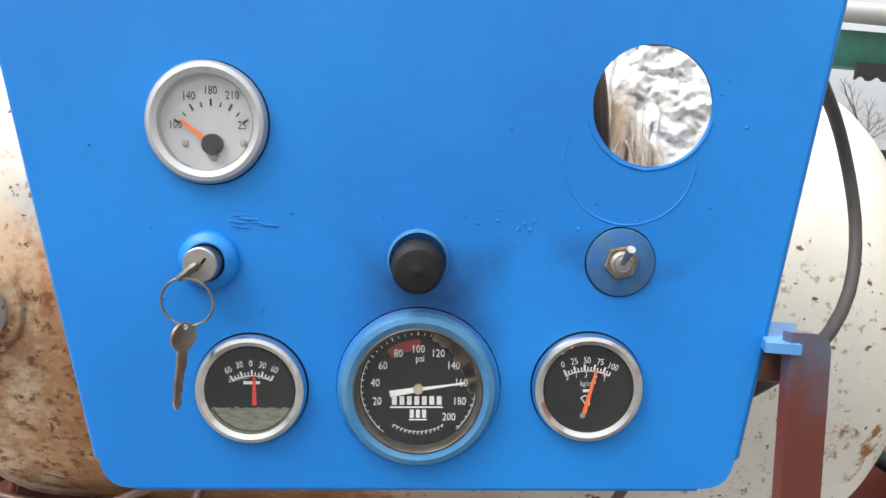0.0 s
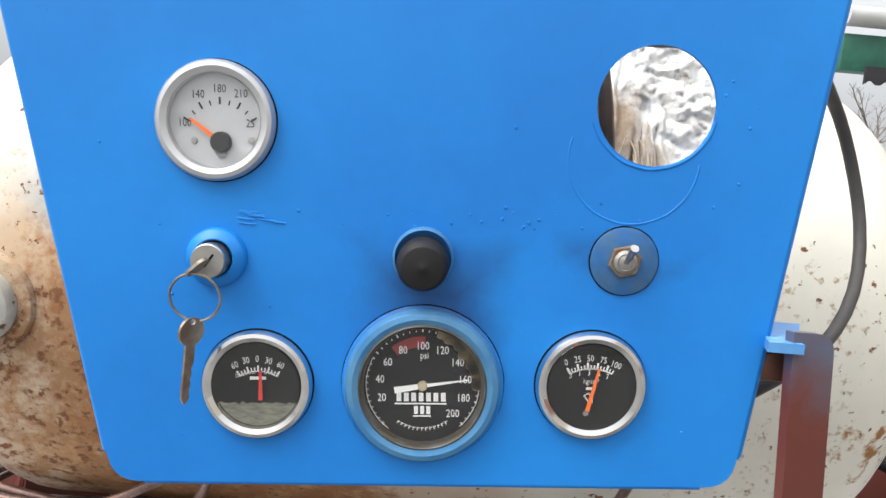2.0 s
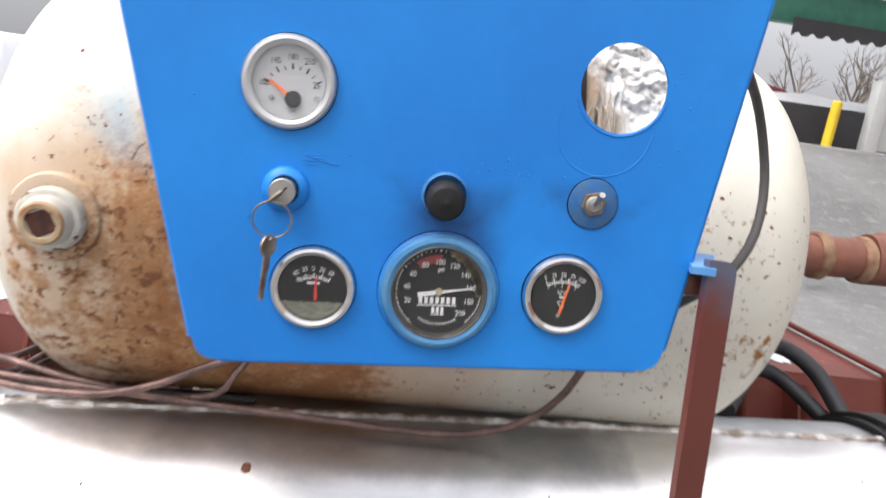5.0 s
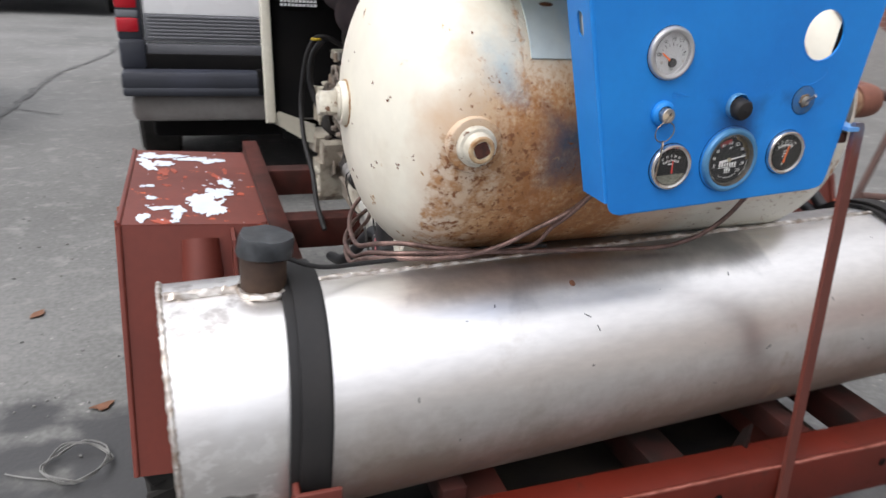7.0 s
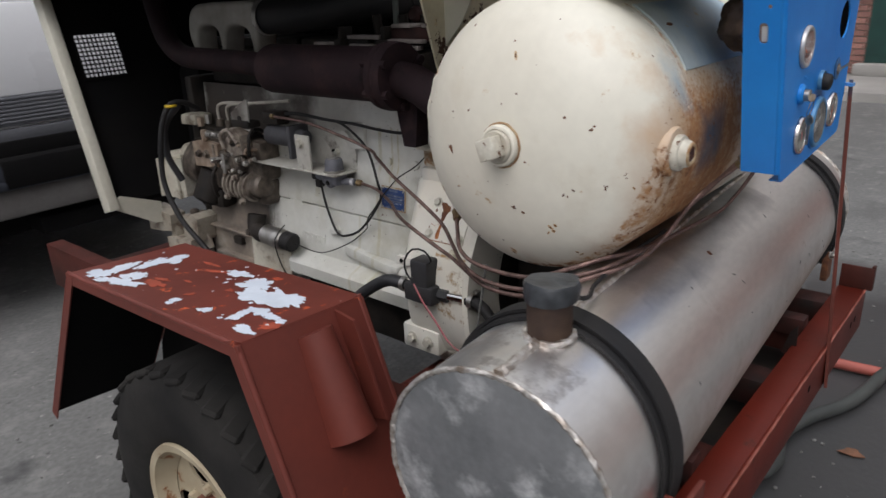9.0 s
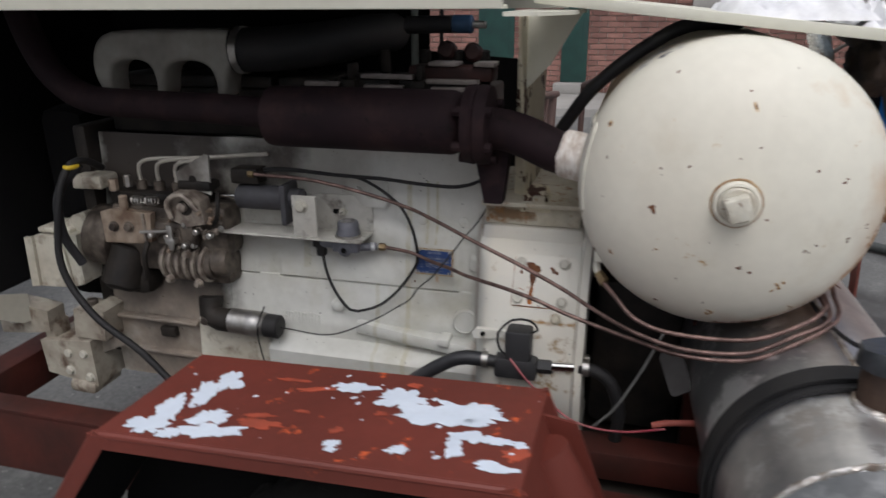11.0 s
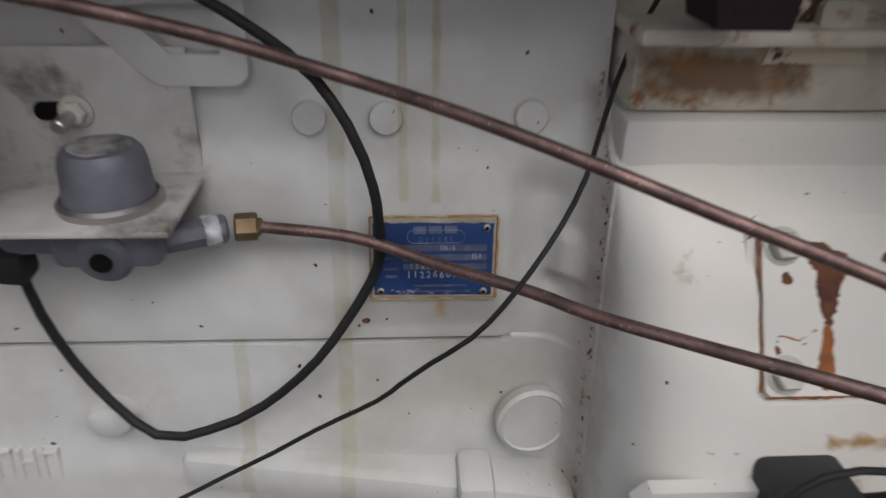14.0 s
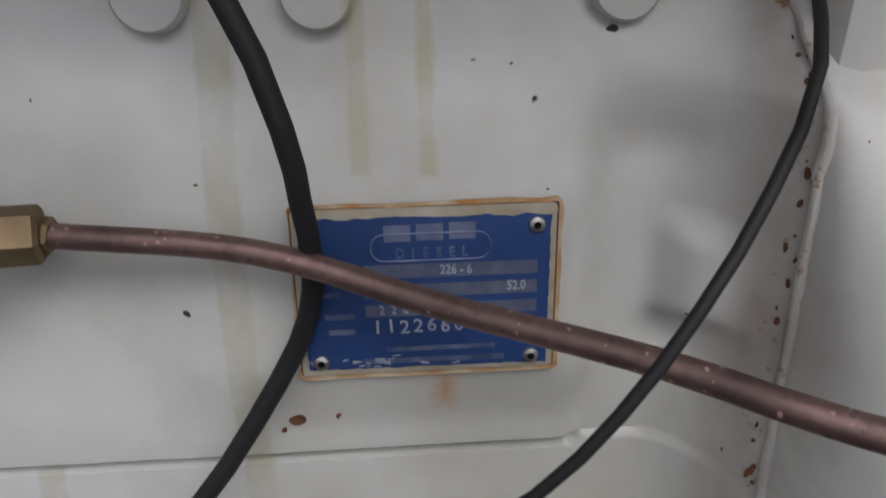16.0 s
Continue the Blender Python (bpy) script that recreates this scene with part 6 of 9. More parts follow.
def joint_x(z):
    """The flat joint between block and flywheel housing."""
    return max(-0.176 - 0.085 * (0.87 - z), drum_x(z) + 0.004)


def side_x(y, z):
    """The cast side of the block: x at a place along it."""
    if z > 0.7985:
        x = -0.1465 + 0.009 * step(0.80, 0.90, z) + 0.010 * step(0.90, 0.955, z) + 0.006 * step(0.955, 1.10, z)
    else:
        x = -0.1488 - 0.0135 * (0.7985 - z) / 0.15
    # ledge along the side and its undercut
    along = step(0.826, 0.836, y) * (1 - step(1.242, 1.248, y)) + step(1.298, 1.304, y) * (1 - step(1.372, 1.378, y))
    x -= along * (0.0038 * step(0.797, 0.7985, z) * (1 - step(0.802, 0.845, z)) - 0.010 * step(0.7935, 0.795, z) * (1 - step(0.797, 0.7985, z)))
    # pad behind the maker's plate, casting bump beside it
    x -= 0.0092 * step(0.820, 0.836, y) * (1 - step(0.930, 0.985, y)) * step(0.806, 0.838, z) * (1 - step(0.884, 0.930, z))
    x -= 0.011 * step(0.778, 0.792, y) * (1 - step(0.798, 0.808, y)) * step(0.842, 0.852, z) * (1 - step(0.872, 0.884, z))
    x += 0.007 * bump(y, z, 0.797, 0.838, 0.012, 0.008) + 0.0042 * bump(y, z, 0.808, 0.902, 0.022, 0.011)
    x -= 0.0042 * bump(y, z, 0.810, 0.926, 0.024, 0.013)
    # bowed lower swell and round casting marks
    x -= 0.006 * bump(y, z, 0.89, 0.72, 0.12, 0.02) + 0.004 * bump(y, z, 1.05, 0.69, 0.2, 0.02)
    for cy, cz, r in ((1.165, 0.866, 0.019), (1.31, 0.90, 0.02)):
        d = math.hypot(y - cy, z - cz)
        x -= 0.0028 * (1 - step(r - 0.003, r, d)) - 0.0012 * math.exp(-((d - r - 0.003) / 0.003) ** 2)
    # sweep out to the joint with the flywheel housing
    out = joint_x(z)
    if out < x:
        s = min(1.0, max(0.0, (0.812 - y) / 0.034))
        x += (out - x) * s ** 2.2
    return x + 0.0006 * noise.noise(Vector((0, y * 22, z * 22))) + 0.0003 * noise.noise(Vector((5, y * 70, z * 70)))


bm = bmesh.new()
ny, nz = 190, 250
g = [[bm.verts.new((side_x(0.7765 + 0.60 * i / ny, 0.646 + 0.455 * j / nz), 0.7765 + 0.60 * i / ny, 0.646 + 0.455 * j / nz)) for i in range(ny + 1)] for j in range(nz + 1)]
for j in range(nz):
    for i in range(ny):
        bm.faces.new((g[j][i], g[j][i + 1], g[j + 1][i + 1], g[j + 1][i]))
part("cast_side", bm, BLOCK, eng, "cast engine side with a ledge and oil runs", smooth=50)
part("pan_rail", along_y([(-0.205, 0.604), (-0.207, 0.636), (-0.200, 0.645), (-0.16, 0.66), (-0.15, 0.60)], 0.776, 1.26), BLOCK, eng)
bm = boxed(-0.200, -0.15, 0.780, 1.06, 0.664, 0.694, 0.008)
for v in bm.verts:
    k = (v.co.y - 0.78) / 0.28
    v.co.z += 0.018 * k
    if v.co.x < -0.17:
        v.co.x += 0.028 * k * k
part("lower_flange", bm, BLOCK, eng)
part("flange_lug", boxed(-0.203, -0.16, 0.838, 0.864, 0.688, 0.707, 0.006), BLOCK, eng)
part("oil_pan", boxed(-0.14, 0.18, 0.80, 1.62, 0.45, 0.606, 0.02), GREASE_DARK, eng)
for y, z in ((0.956, 0.947), (0.910, 0.947), (0.8215, 0.948)):
    part("round_plug", lathe(bmesh.new(), [(0.0105, -0.002), (0.0105, 0.0048), (0.0096, 0.0062), (0, 0.0064)], frame_to((-0.1285, y, z), (-1, 0, 0.12)), 28), BLOCK, eng)
part("core_plug", lathe(bmesh.new(), [(0.0262, -0.002), (0.0262, 0.005), (0.0235, 0.0075), (0.0220, 0.006), (0, 0.006)], frame_to((-0.164, 0.811, 0.737), (-1, -0.12, 0.1)), 36), BLOCK, eng)
b = part("drain_plug", lathe(bmesh.new(), [(0.017, -0.004), (0.0155, 0.008), (0.0140, 0.011), (0.011, 0.0125), (0, 0.0125)], frame_to((-0.156, 1.103, 0.742), (-1, 0, 0)) @ Matrix.Diagonal((1, 0.85, 1, 1)), 24), BLOCK, eng)
eye_m = Matrix(((0, 0, -1, -0.1235), (1, 0, 0, 0), (0, 1, 0, 0), (0, 0, 0, 1)))
lift = part("lifting_eye", slabbed([(1.082, 1.024), (1.074, 1.002), (1.043, 0.971), (1.036, 0.968), (0.994, 0.968), (0.988, 0.974), (0.986, 1.020), (1.000, 1.034), (1.060, 1.034)], 0.014, eye_m, [[(1.056, 1.012), (1.030, 0.986), (1.002, 0.986), (1.004, 1.014)]]), BLOCK, eng)
part("eye_window", slabbed([(1.052, 1.010), (1.029, 0.988), (1.004, 0.988), (1.006, 1.012)], 0.004, eye_m), BLOCK, lift)
# flywheel housing
PAD = mat("rusty_mounting_pad", (0.58, 0.55, 0.46), (0.50, 0.46, 0.36), 10, 0.6, 0, 0.15, 70, 0.3)
over(PAD, (0.17, 0.105, 0.055), 22, 0.22, 0.52, 0.7, zone=(None, None, 0.662, 0.775, 0.962, 1.0, 0.012))
over(PAD, (0.24, 0.11, 0.035), 40, 0.56, 0.68, 0.8)
HC = Vector((0.03, 0.0, 0.70))
hm = Matrix.Translation((HC.x, 0.555, HC.z)) @ Matrix.Rotation(radians(-90), 4, "X")
part("flywheel_housing", lathe(bmesh.new(), [(0.20, 0.0), (0.312, 0.0), (0.313, 0.014), (0.304, 0.020), (0.302, 0.026), (0.302, 0.162), (0.285, 0.178), (0.20, 0.212), (0.12, 0.216)], hm, 96, False), BLOCK, eng)
bm = bmesh.new()
g = []
for j in range(150):
    z = 0.600 + 0.392 * j / 149
    row = []
    for i in range(41):
        s = i / 40
        x = drum_x(z) + (joint_x(z) - drum_x(z)) * (1 - math.sqrt(max(0.0, 1 - s ** 2.4)))
        x += 0.0006 * noise.noise(Vector((3, s * 2, z * 25)))
        row.append(bm.verts.new((x - 0.0008, 0.715 + 0.0622 * s, z)))
    g.append(row)
for a, b2 in zip(g, g[1:]):
    for k in range(40):
        bm.faces.new((a[k], a[k + 1], b2[k + 1], b2[k]))
part("housing_shoulder", bm, BLOCK, eng, smooth=60)
part("housing_web", lathe(bmesh.new(), [(0.0, 0.004), (0.24, 0.004)], hm, 48, False), GREASE_DARK, eng)


def ragged(outline, amount, scale=260.0, rounds=3):
    """Rounds an outline off and frays its edge."""
    for k in range(rounds):
        outline = [q for a, b2 in zip(outline, outline[1:] + outline[:1]) for q in ((a[0] * 0.75 + b2[0] * 0.25, a[1] * 0.75 + b2[1] * 0.25), (a[0] * 0.25 + b2[0] * 0.75, a[1] * 0.25 + b2[1] * 0.75))]
    out = []
    for x, y in outline:
        d = noise.noise_vector(Vector((x * scale, y * scale, 1.7))) + 0.5 * noise.noise_vector(Vector((x * scale * 2.3, y * scale * 2.3, 5.1)))
        out.append((x + d.x * amount, y + d.y * amount))
    return out


def frayed(outline, pitch, amount):
    """Breaks an outline's edges into short uneven steps and keeps its corners."""
    out = []
    for a, b2 in zip(outline, outline[1:] + outline[:1]):
        k = max(1, int(math.hypot(b2[0] - a[0], b2[1] - a[1]) / pitch))
        for i in range(k):
            x, y = a[0] + (b2[0] - a[0]) * i / k, a[1] + (b2[1] - a[1]) * i / k
            d = noise.noise_vector(Vector((x * 420, y * 420, 3.3)))
            out.append((x + d.x * amount, y + d.y * amount))
    return out


def on_housing(y, deg, lift=0.0):
    """deg 0 faces the side, 90 up."""
    a = radians(deg)
    n = Vector((-math.cos(a), 0, math.sin(a)))
    return Vector((HC.x, y, HC.z)) + n * (0.302 + lift), n


hp, hn = on_housing(0.640, 31.0, 0.0)
cm = Matrix((Vector((0, -1, 0)), hn.cross(Vector((0, -1, 0))), hn)).transposed().to_4x4()
cm.translation = hp
cover = part("inspection_cover", slabbed(ragged(rounded(-0.060, 0.047, -0.036, 0.060, 0.004), 0.0006, 120, 1), 0.0065, cm @ Matrix.Translation((0, 0, -0.004))), BLOCK, eng, "bolted inspection cover with a rust run")
part("cover_recess", slabbed(rounded(-0.066, 0.058, -0.042, 0.066, 0.010), 0.0045, cm @ Matrix.Translation((0, 0, -0.007))), BLOCK, eng)
for u, v in ((-0.048, 0.048), (0.036, 0.050), (0.037, -0.024), (-0.048, -0.024)):
    bolt_to(cover, cm @ Vector((u, v, 0.002)), hn, 0.0086, 0.008, BOLT)
run = [(-0.040, 0.050), (-0.030, 0.051), (-0.018, 0.047), (-0.008, 0.040), (-0.010, 0.032), (-0.016, 0.022), (-0.019, 0.008), (-0.021, 0.000), (-0.025, 0.001), (-0.027, 0.012), (-0.030, 0.024), (-0.029, 0.034), (-0.034, 0.040)]
part("rust_scab", slabbed(ragged(run, 0.0022), 0.0005, cm @ Matrix.Translation((0, 0, 0.0022))), RUST_SCAB, cover)
run = [(-0.0255, 0.004), (-0.0205, 0.003), (-0.0205, -0.008), (-0.0205, -0.016), (-0.0190, -0.025), (-0.0195, -0.033), (-0.0275, -0.033), (-0.0300, -0.024), (-0.0290, -0.014), (-0.0265, -0.006)]
part("rust_run", slabbed(ragged(run, 0.0012), 0.0004, cm @ Matrix.Translation((0, 0, 0.0024))), RUST_RUN, cover)
for u, v, r in ((0.016, 0.036, 0.004), (0.022, 0.032, 0.003), (0.012, 0.041, 0.0025), (-0.046, 0.030, 0.003), (-0.052, -0.010, 0.002)):
    part("rust_chip", slabbed(ragged([(u + r * math.cos(a), v + 1.4 * r * math.sin(a)) for a in (k * math.pi / 4 for k in range(8))], 0.0016), 0.0004, cm @ Matrix.Translation((0, 0, 0.0023))), RUST_SCAB, cover)
# cracked paint with rust along the cover's edges
for pts in ([(-0.061, -0.034), (-0.0605, -0.018), (-0.061, 0.000), (-0.060, 0.020), (-0.0608, 0.040), (-0.060, 0.058)], [(-0.058, -0.037), (-0.03, -0.0372), (0.0, -0.0368), (0.030, -0.037)], [(-0.060, -0.006), (-0.050, -0.002), (-0.040, -0.005), (-0.030, 0.001)]):
    part("rusty_crack", lumpy(tubed([cm @ Vector((u, v, 0.0020 if u > -0.056 and v > -0.03 else 0.0003)) for u, v in pts], 0.0007, 6, 0.003), 0.0011, 300), RUST_RUN, cover)
bolt_to(eng, on_housing(0.612, 20.5, 0.0)[0], on_housing(0.612, 20.5)[1], 0.0085, 0.010, PAD, "housing_bolt")
lug = part("housing_lug", slabbed([(-0.022, -0.010), (0.045, -0.002), (0.050, 0.012), (-0.018, 0.012), (-0.027, 0.002)], 0.010, Matrix.Translation(on_housing(0.745, 12.6, -0.003)[0]) @ Matrix(((0, 0, -1, 0), (-1, 0, 0, 0), (0, 1, 0, 0), (0, 0, 0, 1)))), BLOCK, eng)
part("lug_hole", rodded(on_housing(0.750, 12.6, 0.005)[0], on_housing(0.750, 12.6, 0.0088)[0], 0.005, 14), DARK, lug)
part("housing_top", boxed(-0.1655, 0.16, 0.575, 0.7745, 0.885, 0.958, 0.007), BLOCK, eng)
part("mounting_pad", boxed(-0.158, 0.16, 0.582, 0.772, 0.9585, 1.000, 0.006), PAD, eng)
part("pad_lip", boxed(-0.178, 0.14, 0.580, 0.776, 1.0005, 1.010, 0.003), PAD, eng)
part("pad_bolt", lathe(bmesh.new(), [(0.014, 0), (0.014, 0.010), (0.010, 0.013), (0, 0.013)], Matrix.Translation((-0.160, 0.665, 1.010)), 6), PAD, eng)
part("joint_ridge", lumpy(tubed([(joint_x(z) - 0.001, 0.7775, z) for z in (0.640 + 0.0165 * k for k in range(20))], 0.0016, 10, 0.004), 0.0009, 140), BLOCK, eng)
rnd = random.Random(77)
bm = bmesh.new()
for k in range(34):
    z, y = rnd.uniform(0.655, 0.955), 0.7795 + rnd.gauss(0, 0.0006)
    r = rnd.uniform(0.0003, 0.0009)
    lathe(bm, [(r, 0), (r * 0.7, 0.0005), (0, 0.0006)], frame_to((side_x(y, z) - 0.0002, y, z), (-1, 0.5, 0.1)) @ Matrix.Rotation(rnd.uniform(-0.3, 0.3), 4, "Z") @ Matrix.Diagonal((1, rnd.uniform(0.8, 2.6), 1, 1)), 7, False)
part("rust_flaking", lumpy(bm, 0.0003, 400), RUST_SCAB, eng)["kind"] = "stuff"
for y, z, r in ((0.9255, 0.8135, 0.0030), (0.9120, 0.8140, 0.0012), (0.9305, 0.8090, 0.0010), (1.035, 0.8100, 0.0014)):
    part("paint_scab", lumpy(lathe(bmesh.new(), [(r, 0), (r * 0.8, 0.0006), (r * 0.5, 0.0003), (0, 0.0004)], frame_to((side_x(y, z) - 0.0002, y, z), (-1, 0, 0.2)) @ Matrix.Diagonal((1, 0.7, 1, 1)), 9, False), 0.0008, 700), RUST_SCAB, eng)
part("housing_foot", boxed(-0.235, -0.02, 0.60, 0.768, 0.545, 0.655, 0.01), BLOCK, eng)
ft = part("engine_mount", boxed(-0.262, -0.19, 0.660, 0.770, 0.545, 0.605, 0.006), BLOCK, eng)
for y in (0.690, 0.738):
    bolt_to(ft, (-0.262, y, 0.575), (-1, 0, 0), 0.011, 0.012, BOLT)
# raised cast marks, worn smooth
for k in range(6):
    y = 1.236 - 0.0165 * k
    zc = 0.700
    bm = boxed(side_x(y, zc) - 0.0022, side_x(y, zc) + 0.004, y - 0.0062, y - 0.0035, zc - 0.013, zc + 0.013, 0.0008)
    box(bm, side_x(y, zc) - 0.0022, side_x(y, zc) + 0.004, y + 0.0035, y + 0.0062, zc - 0.013, zc + 0.013, 0.0008)
    box(bm, side_x(y, zc) - 0.0021, side_x(y, zc) + 0.004, y - 0.0062, y + 0.0062, zc + 0.009 * (1 if k % 2 else 0), zc + 0.009 * (1 if k % 2 else 0) + 0.003, 0.0008)
    part("cast_mark", bm, BLOCK, eng)
# name plate
npm = Matrix((Vector((0, -1, 0)), Vector((0.12, 0, 1)).normalized(), Vector((-1, 0, 0.12)).normalized())).transposed().to_4x4()
npm.translation = (-0.1535, 0.8815, 0.8625)
plate = part("name_plate", slabbed(rounded(-0.0395, 0.0395, -0.0270, 0.0270, 0.001), 0.0010, npm), PLATE_EDGE, eng, "worn blue enamel maker's plate held by four rivets")
worn = [(-0.0375, -0.0250), (0.0375, -0.0255), (0.0378, 0.0235), (0.0300, 0.0240), (0.0262, 0.0232), (0.0180, 0.0242), (0.0100, 0.0238), (-0.0090, 0.0244), (-0.0260, 0.0238), (-0.0300, 0.0246), (-0.0378, 0.0240)]
# thin dark slab that paints the shadow round the plate's edge
part("shadow_gap", lumpy(slabbed(rounded(-0.0400, 0.0402, -0.0276, 0.0273, 0.0008), 0.0004, npm @ Matrix.Translation((0, 0, -0.0002))), 0.0003, 240), RUST_SCAB, plate, "dark rim standing in for shadow behind the plate's edge")
part("enamel", slabbed(frayed(worn, 0.0009, 0.0004), 0.0003, npm @ Matrix.Translation((0, 0, 0.0010))), PLATE_BLUE, plate)
pf = npm @ Matrix.Translation((0, 0, 0.00145))
oval = rounded(-0.0165, 0.0195, 0.0105, 0.0190, 0.004)
part("oval_mark", tubed([pf @ Vector((x, y, 0)) for x, y in oval], 0.0003, 6, 0.004, True, smooth=False), PLATE_INK, plate)
part("maker_mark", bars(pf, [(-0.0085, 0.0192, 0.0080, 0.0052), (0.0012, 0.0194, 0.0080, 0.0052), (0.0110, 0.0196, 0.0080, 0.0052)]), PLATE_INK, plate, "plain grey maker's mark")
part("letters", numerals(pf, [(c, -0.0078 + 0.0039 * i, 0.0128, 0) for i, c in enumerate("DIESEL")], 0.0046, 0.00015), PLATE_INK, plate)
part("field", bars(pf @ Matrix.Translation((0, 0, -0.00007)), [(0.0075, 0.0072, 0.0530, 0.0044), (0.0075, 0.0008, 0.0530, 0.0042), (0.0075, -0.0056, 0.0530, 0.0040)]), mat("grey_plate_field", (0.15, 0.17, 0.23), (0.09, 0.11, 0.18), 120, 0.4, 0.3, 0, 300, 0.2), plate)
for text, x, y in [("226 - 6", 0.0090, 0.0072), ("52.0", 0.0275, 0.0012), ("24", -0.0110, 0.0006)] + [(c, -0.0140 + 0.0037 * i, -0.0054) for i, c in enumerate("226.52.")]:
    part("numeral", numerals(pf, [(text, x, y, 0)], 0.0044, 0.00010), PLATE_NUM, plate)
for i, c in enumerate("112266003/06"):
    part("numeral", numerals(pf, [(c, -0.0155 + 0.0042 * i, -0.0112 + 0.0003 * math.sin(i * 2.1), 4 * math.sin(i * 1.3))], 0.0064, 0.00010, 1.0), PLATE_NUM, plate)
part("letters", bars(pf, [(-0.0290, 0.0002, 0.0060, 0.0018), (-0.0270, -0.0070, 0.0090, 0.0018), (-0.0265, -0.0122, 0.0080, 0.0018), (0.0040, -0.0188, 0.0340, 0.0016), (0.0020, -0.0228, 0.0440, 0.0018)]), PLATE_INK, plate)
for x, y in ((-0.034, 0.0215), (0.0335, 0.0205), (-0.0335, -0.0225), (0.0325, -0.0230)):
    part("rivet", lathe(bmesh.new(), [(0.0027, 0.001), (0.0024, 0.0020), (0.0012, 0.0024), (0.0011, 0.0016), (0, 0.0015)], npm @ Matrix.Translation((x, y, 0)), 16), STEEL, plate)
    part("rivet_hole", lathe(bmesh.new(), [(0.0011, 0.0021), (0, 0.0021)], npm @ Matrix.Translation((x, y, 0.0002)), 12, False), DARK, plate)
rnd = random.Random(31)
sc = bmesh.new()
for k in range(26):
    x, y = rnd.gauss(-0.018, 0.010), rnd.gauss(-0.0235, 0.0012)
    if -0.036 < x < 0.036 and y > -0.0262:
        join(sc, bars(pf @ Matrix.Translation((x, y, 0.00004)) @ Matrix.Rotation(rnd.uniform(-0.3, 0.3), 4, "Z"), [(0, 0, rnd.uniform(0.0006, 0.0034), rnd.uniform(0.0003, 0.0008))]))
part("scratches", sc, PLATE_NUM, plate)
EDGE_RUST = mat("rust_bloom_paint", (0.52, 0.44, 0.29), (0.38, 0.18, 0.05), 90, 0.7, 0, 0.1, 200, 0.2)
part("rust_edge", lumpy(slabbed(ragged(rounded(-0.0406, 0.0420, -0.0290, 0.0286, 0.002), 0.0009, 300, 2), 0.0004, npm @ Matrix.Translation((0, 0, -0.0004))), 0.0004, 200), EDGE_RUST, plate)
# cylinder heads and covers
part("cylinder_head", boxed(-0.105, 0.18, 0.80, 1.67, 1.10, 1.205, 0.008), GREASE_DARK, eng)
for i in range(6):
    y = 0.850 + i * 0.135
    part("rocker_cover", boxed(-0.100, 0.06, y, y + 0.120, 1.205, 1.232, 0.008), GREASE_DARK, eng)
# pale strips: dust on the edges plus their highlight in the colour
DUSTY_LIT = mat("dusty_lit_edge", (0.30, 0.265, 0.25), (0.17, 0.145, 0.135), 20, 0.6, 0, 0.15, 90, 0.3)
for y0, y1, z in ((0.800, 0.907, 1.229), (0.933, 1.045, 1.237), (0.811, 0.897, 1.2145), (0.955, 1.040, 1.2165), (1.096, 1.173, 1.220)):
    part("gasket_edge", lumpy(boxed(-0.112, -0.094, y0, y1, z - 0.004, z + 0.005, 0.002), 0.0012, 50), DUSTY_LIT, eng, "dusty pale flange edge with its highlight painted in")
for y in (0.920, 1.068):
    part("head_clamp", box(boxed(-0.125, -0.06, y - 0.013, y + 0.013, 1.205, 1.232, 0.004), -0.115, -0.075, y - 0.006, y + 0.006, 1.232, 1.262, 0.003), GREASE_DARK, eng)
RED_BROWN = mat("oily_red_brown_casting", (0.050, 0.020, 0.018), (0.022, 0.012, 0.011), 18, 0.5, 0, 0.2, 90, 0.3, spec=0.3)
for y, z in ((0.882, 1.280), (0.826, 1.276)):
    part("rocker_knob", lumpy(lathe(bmesh.new(), [(0.014, 0), (0.019, 0.006), (0.020, 0.030), (0.014, 0.038), (0, 0.040)], frame_to((-0.010, y, z), (-1, 0, 0.2)), 20), 0.002, 60), RED_BROWN, eng)
for y in (0.805, 0.860, 0.93, 1.02):
    part("injector", rodded((-0.02, y, 1.20), (-0.03, y, 1.285), 0.012, 10), GREASE_DARK, eng)
rv = part("return_valve", rodded((-0.06, 0.862, 1.338), (-0.06, 0.962, 1.336), 0.0175, 18, 0.003), RUBBER, eng, "black cylinder with a blue end")
part("blue_end", rodded((-0.06, 0.822, 1.338), (-0.06, 0.864, 1.338), 0.0180, 18, 0.003), mat("blue_grey_fitting", (0.035, 0.085, 0.17), (0.02, 0.05, 0.10), 20, 0.4, 0.2, 0.1), rv)
part("valve_tip", rodded((-0.06, 0.795, 1.337), (-0.06, 0.824, 1.337), 0.0075, 10, 0.002), STEEL, rv)
part("stay_rod", rodded((-0.03, 0.954, 1.20), (-0.03, 0.952, 1.40), 0.0075, 10), mat("dull_grey_green_rod", (0.16, 0.18, 0.16), (0.09, 0.10, 0.09), 14, 0.5, 0, 0.1), eng)
part("stay_rod", rodded((-0.03, 0.897, 1.20), (-0.03, 0.894, 1.40), 0.0040, 10), RUBBER, eng)
part("valve_block", boxed(-0.09, -0.03, 0.775, 0.95, 1.228, 1.258, 0.006), RED_BROWN, eng)
# pale caps that paint the lit top edge of the valve block
for y0, y1 in ((0.845, 0.905), (0.770, 0.812)):
    part("block_cap", lumpy(boxed(-0.098, -0.05, y0, y1, 1.2585, 1.267, 0.002), 0.0015, 50), DUSTY_LIT, eng)
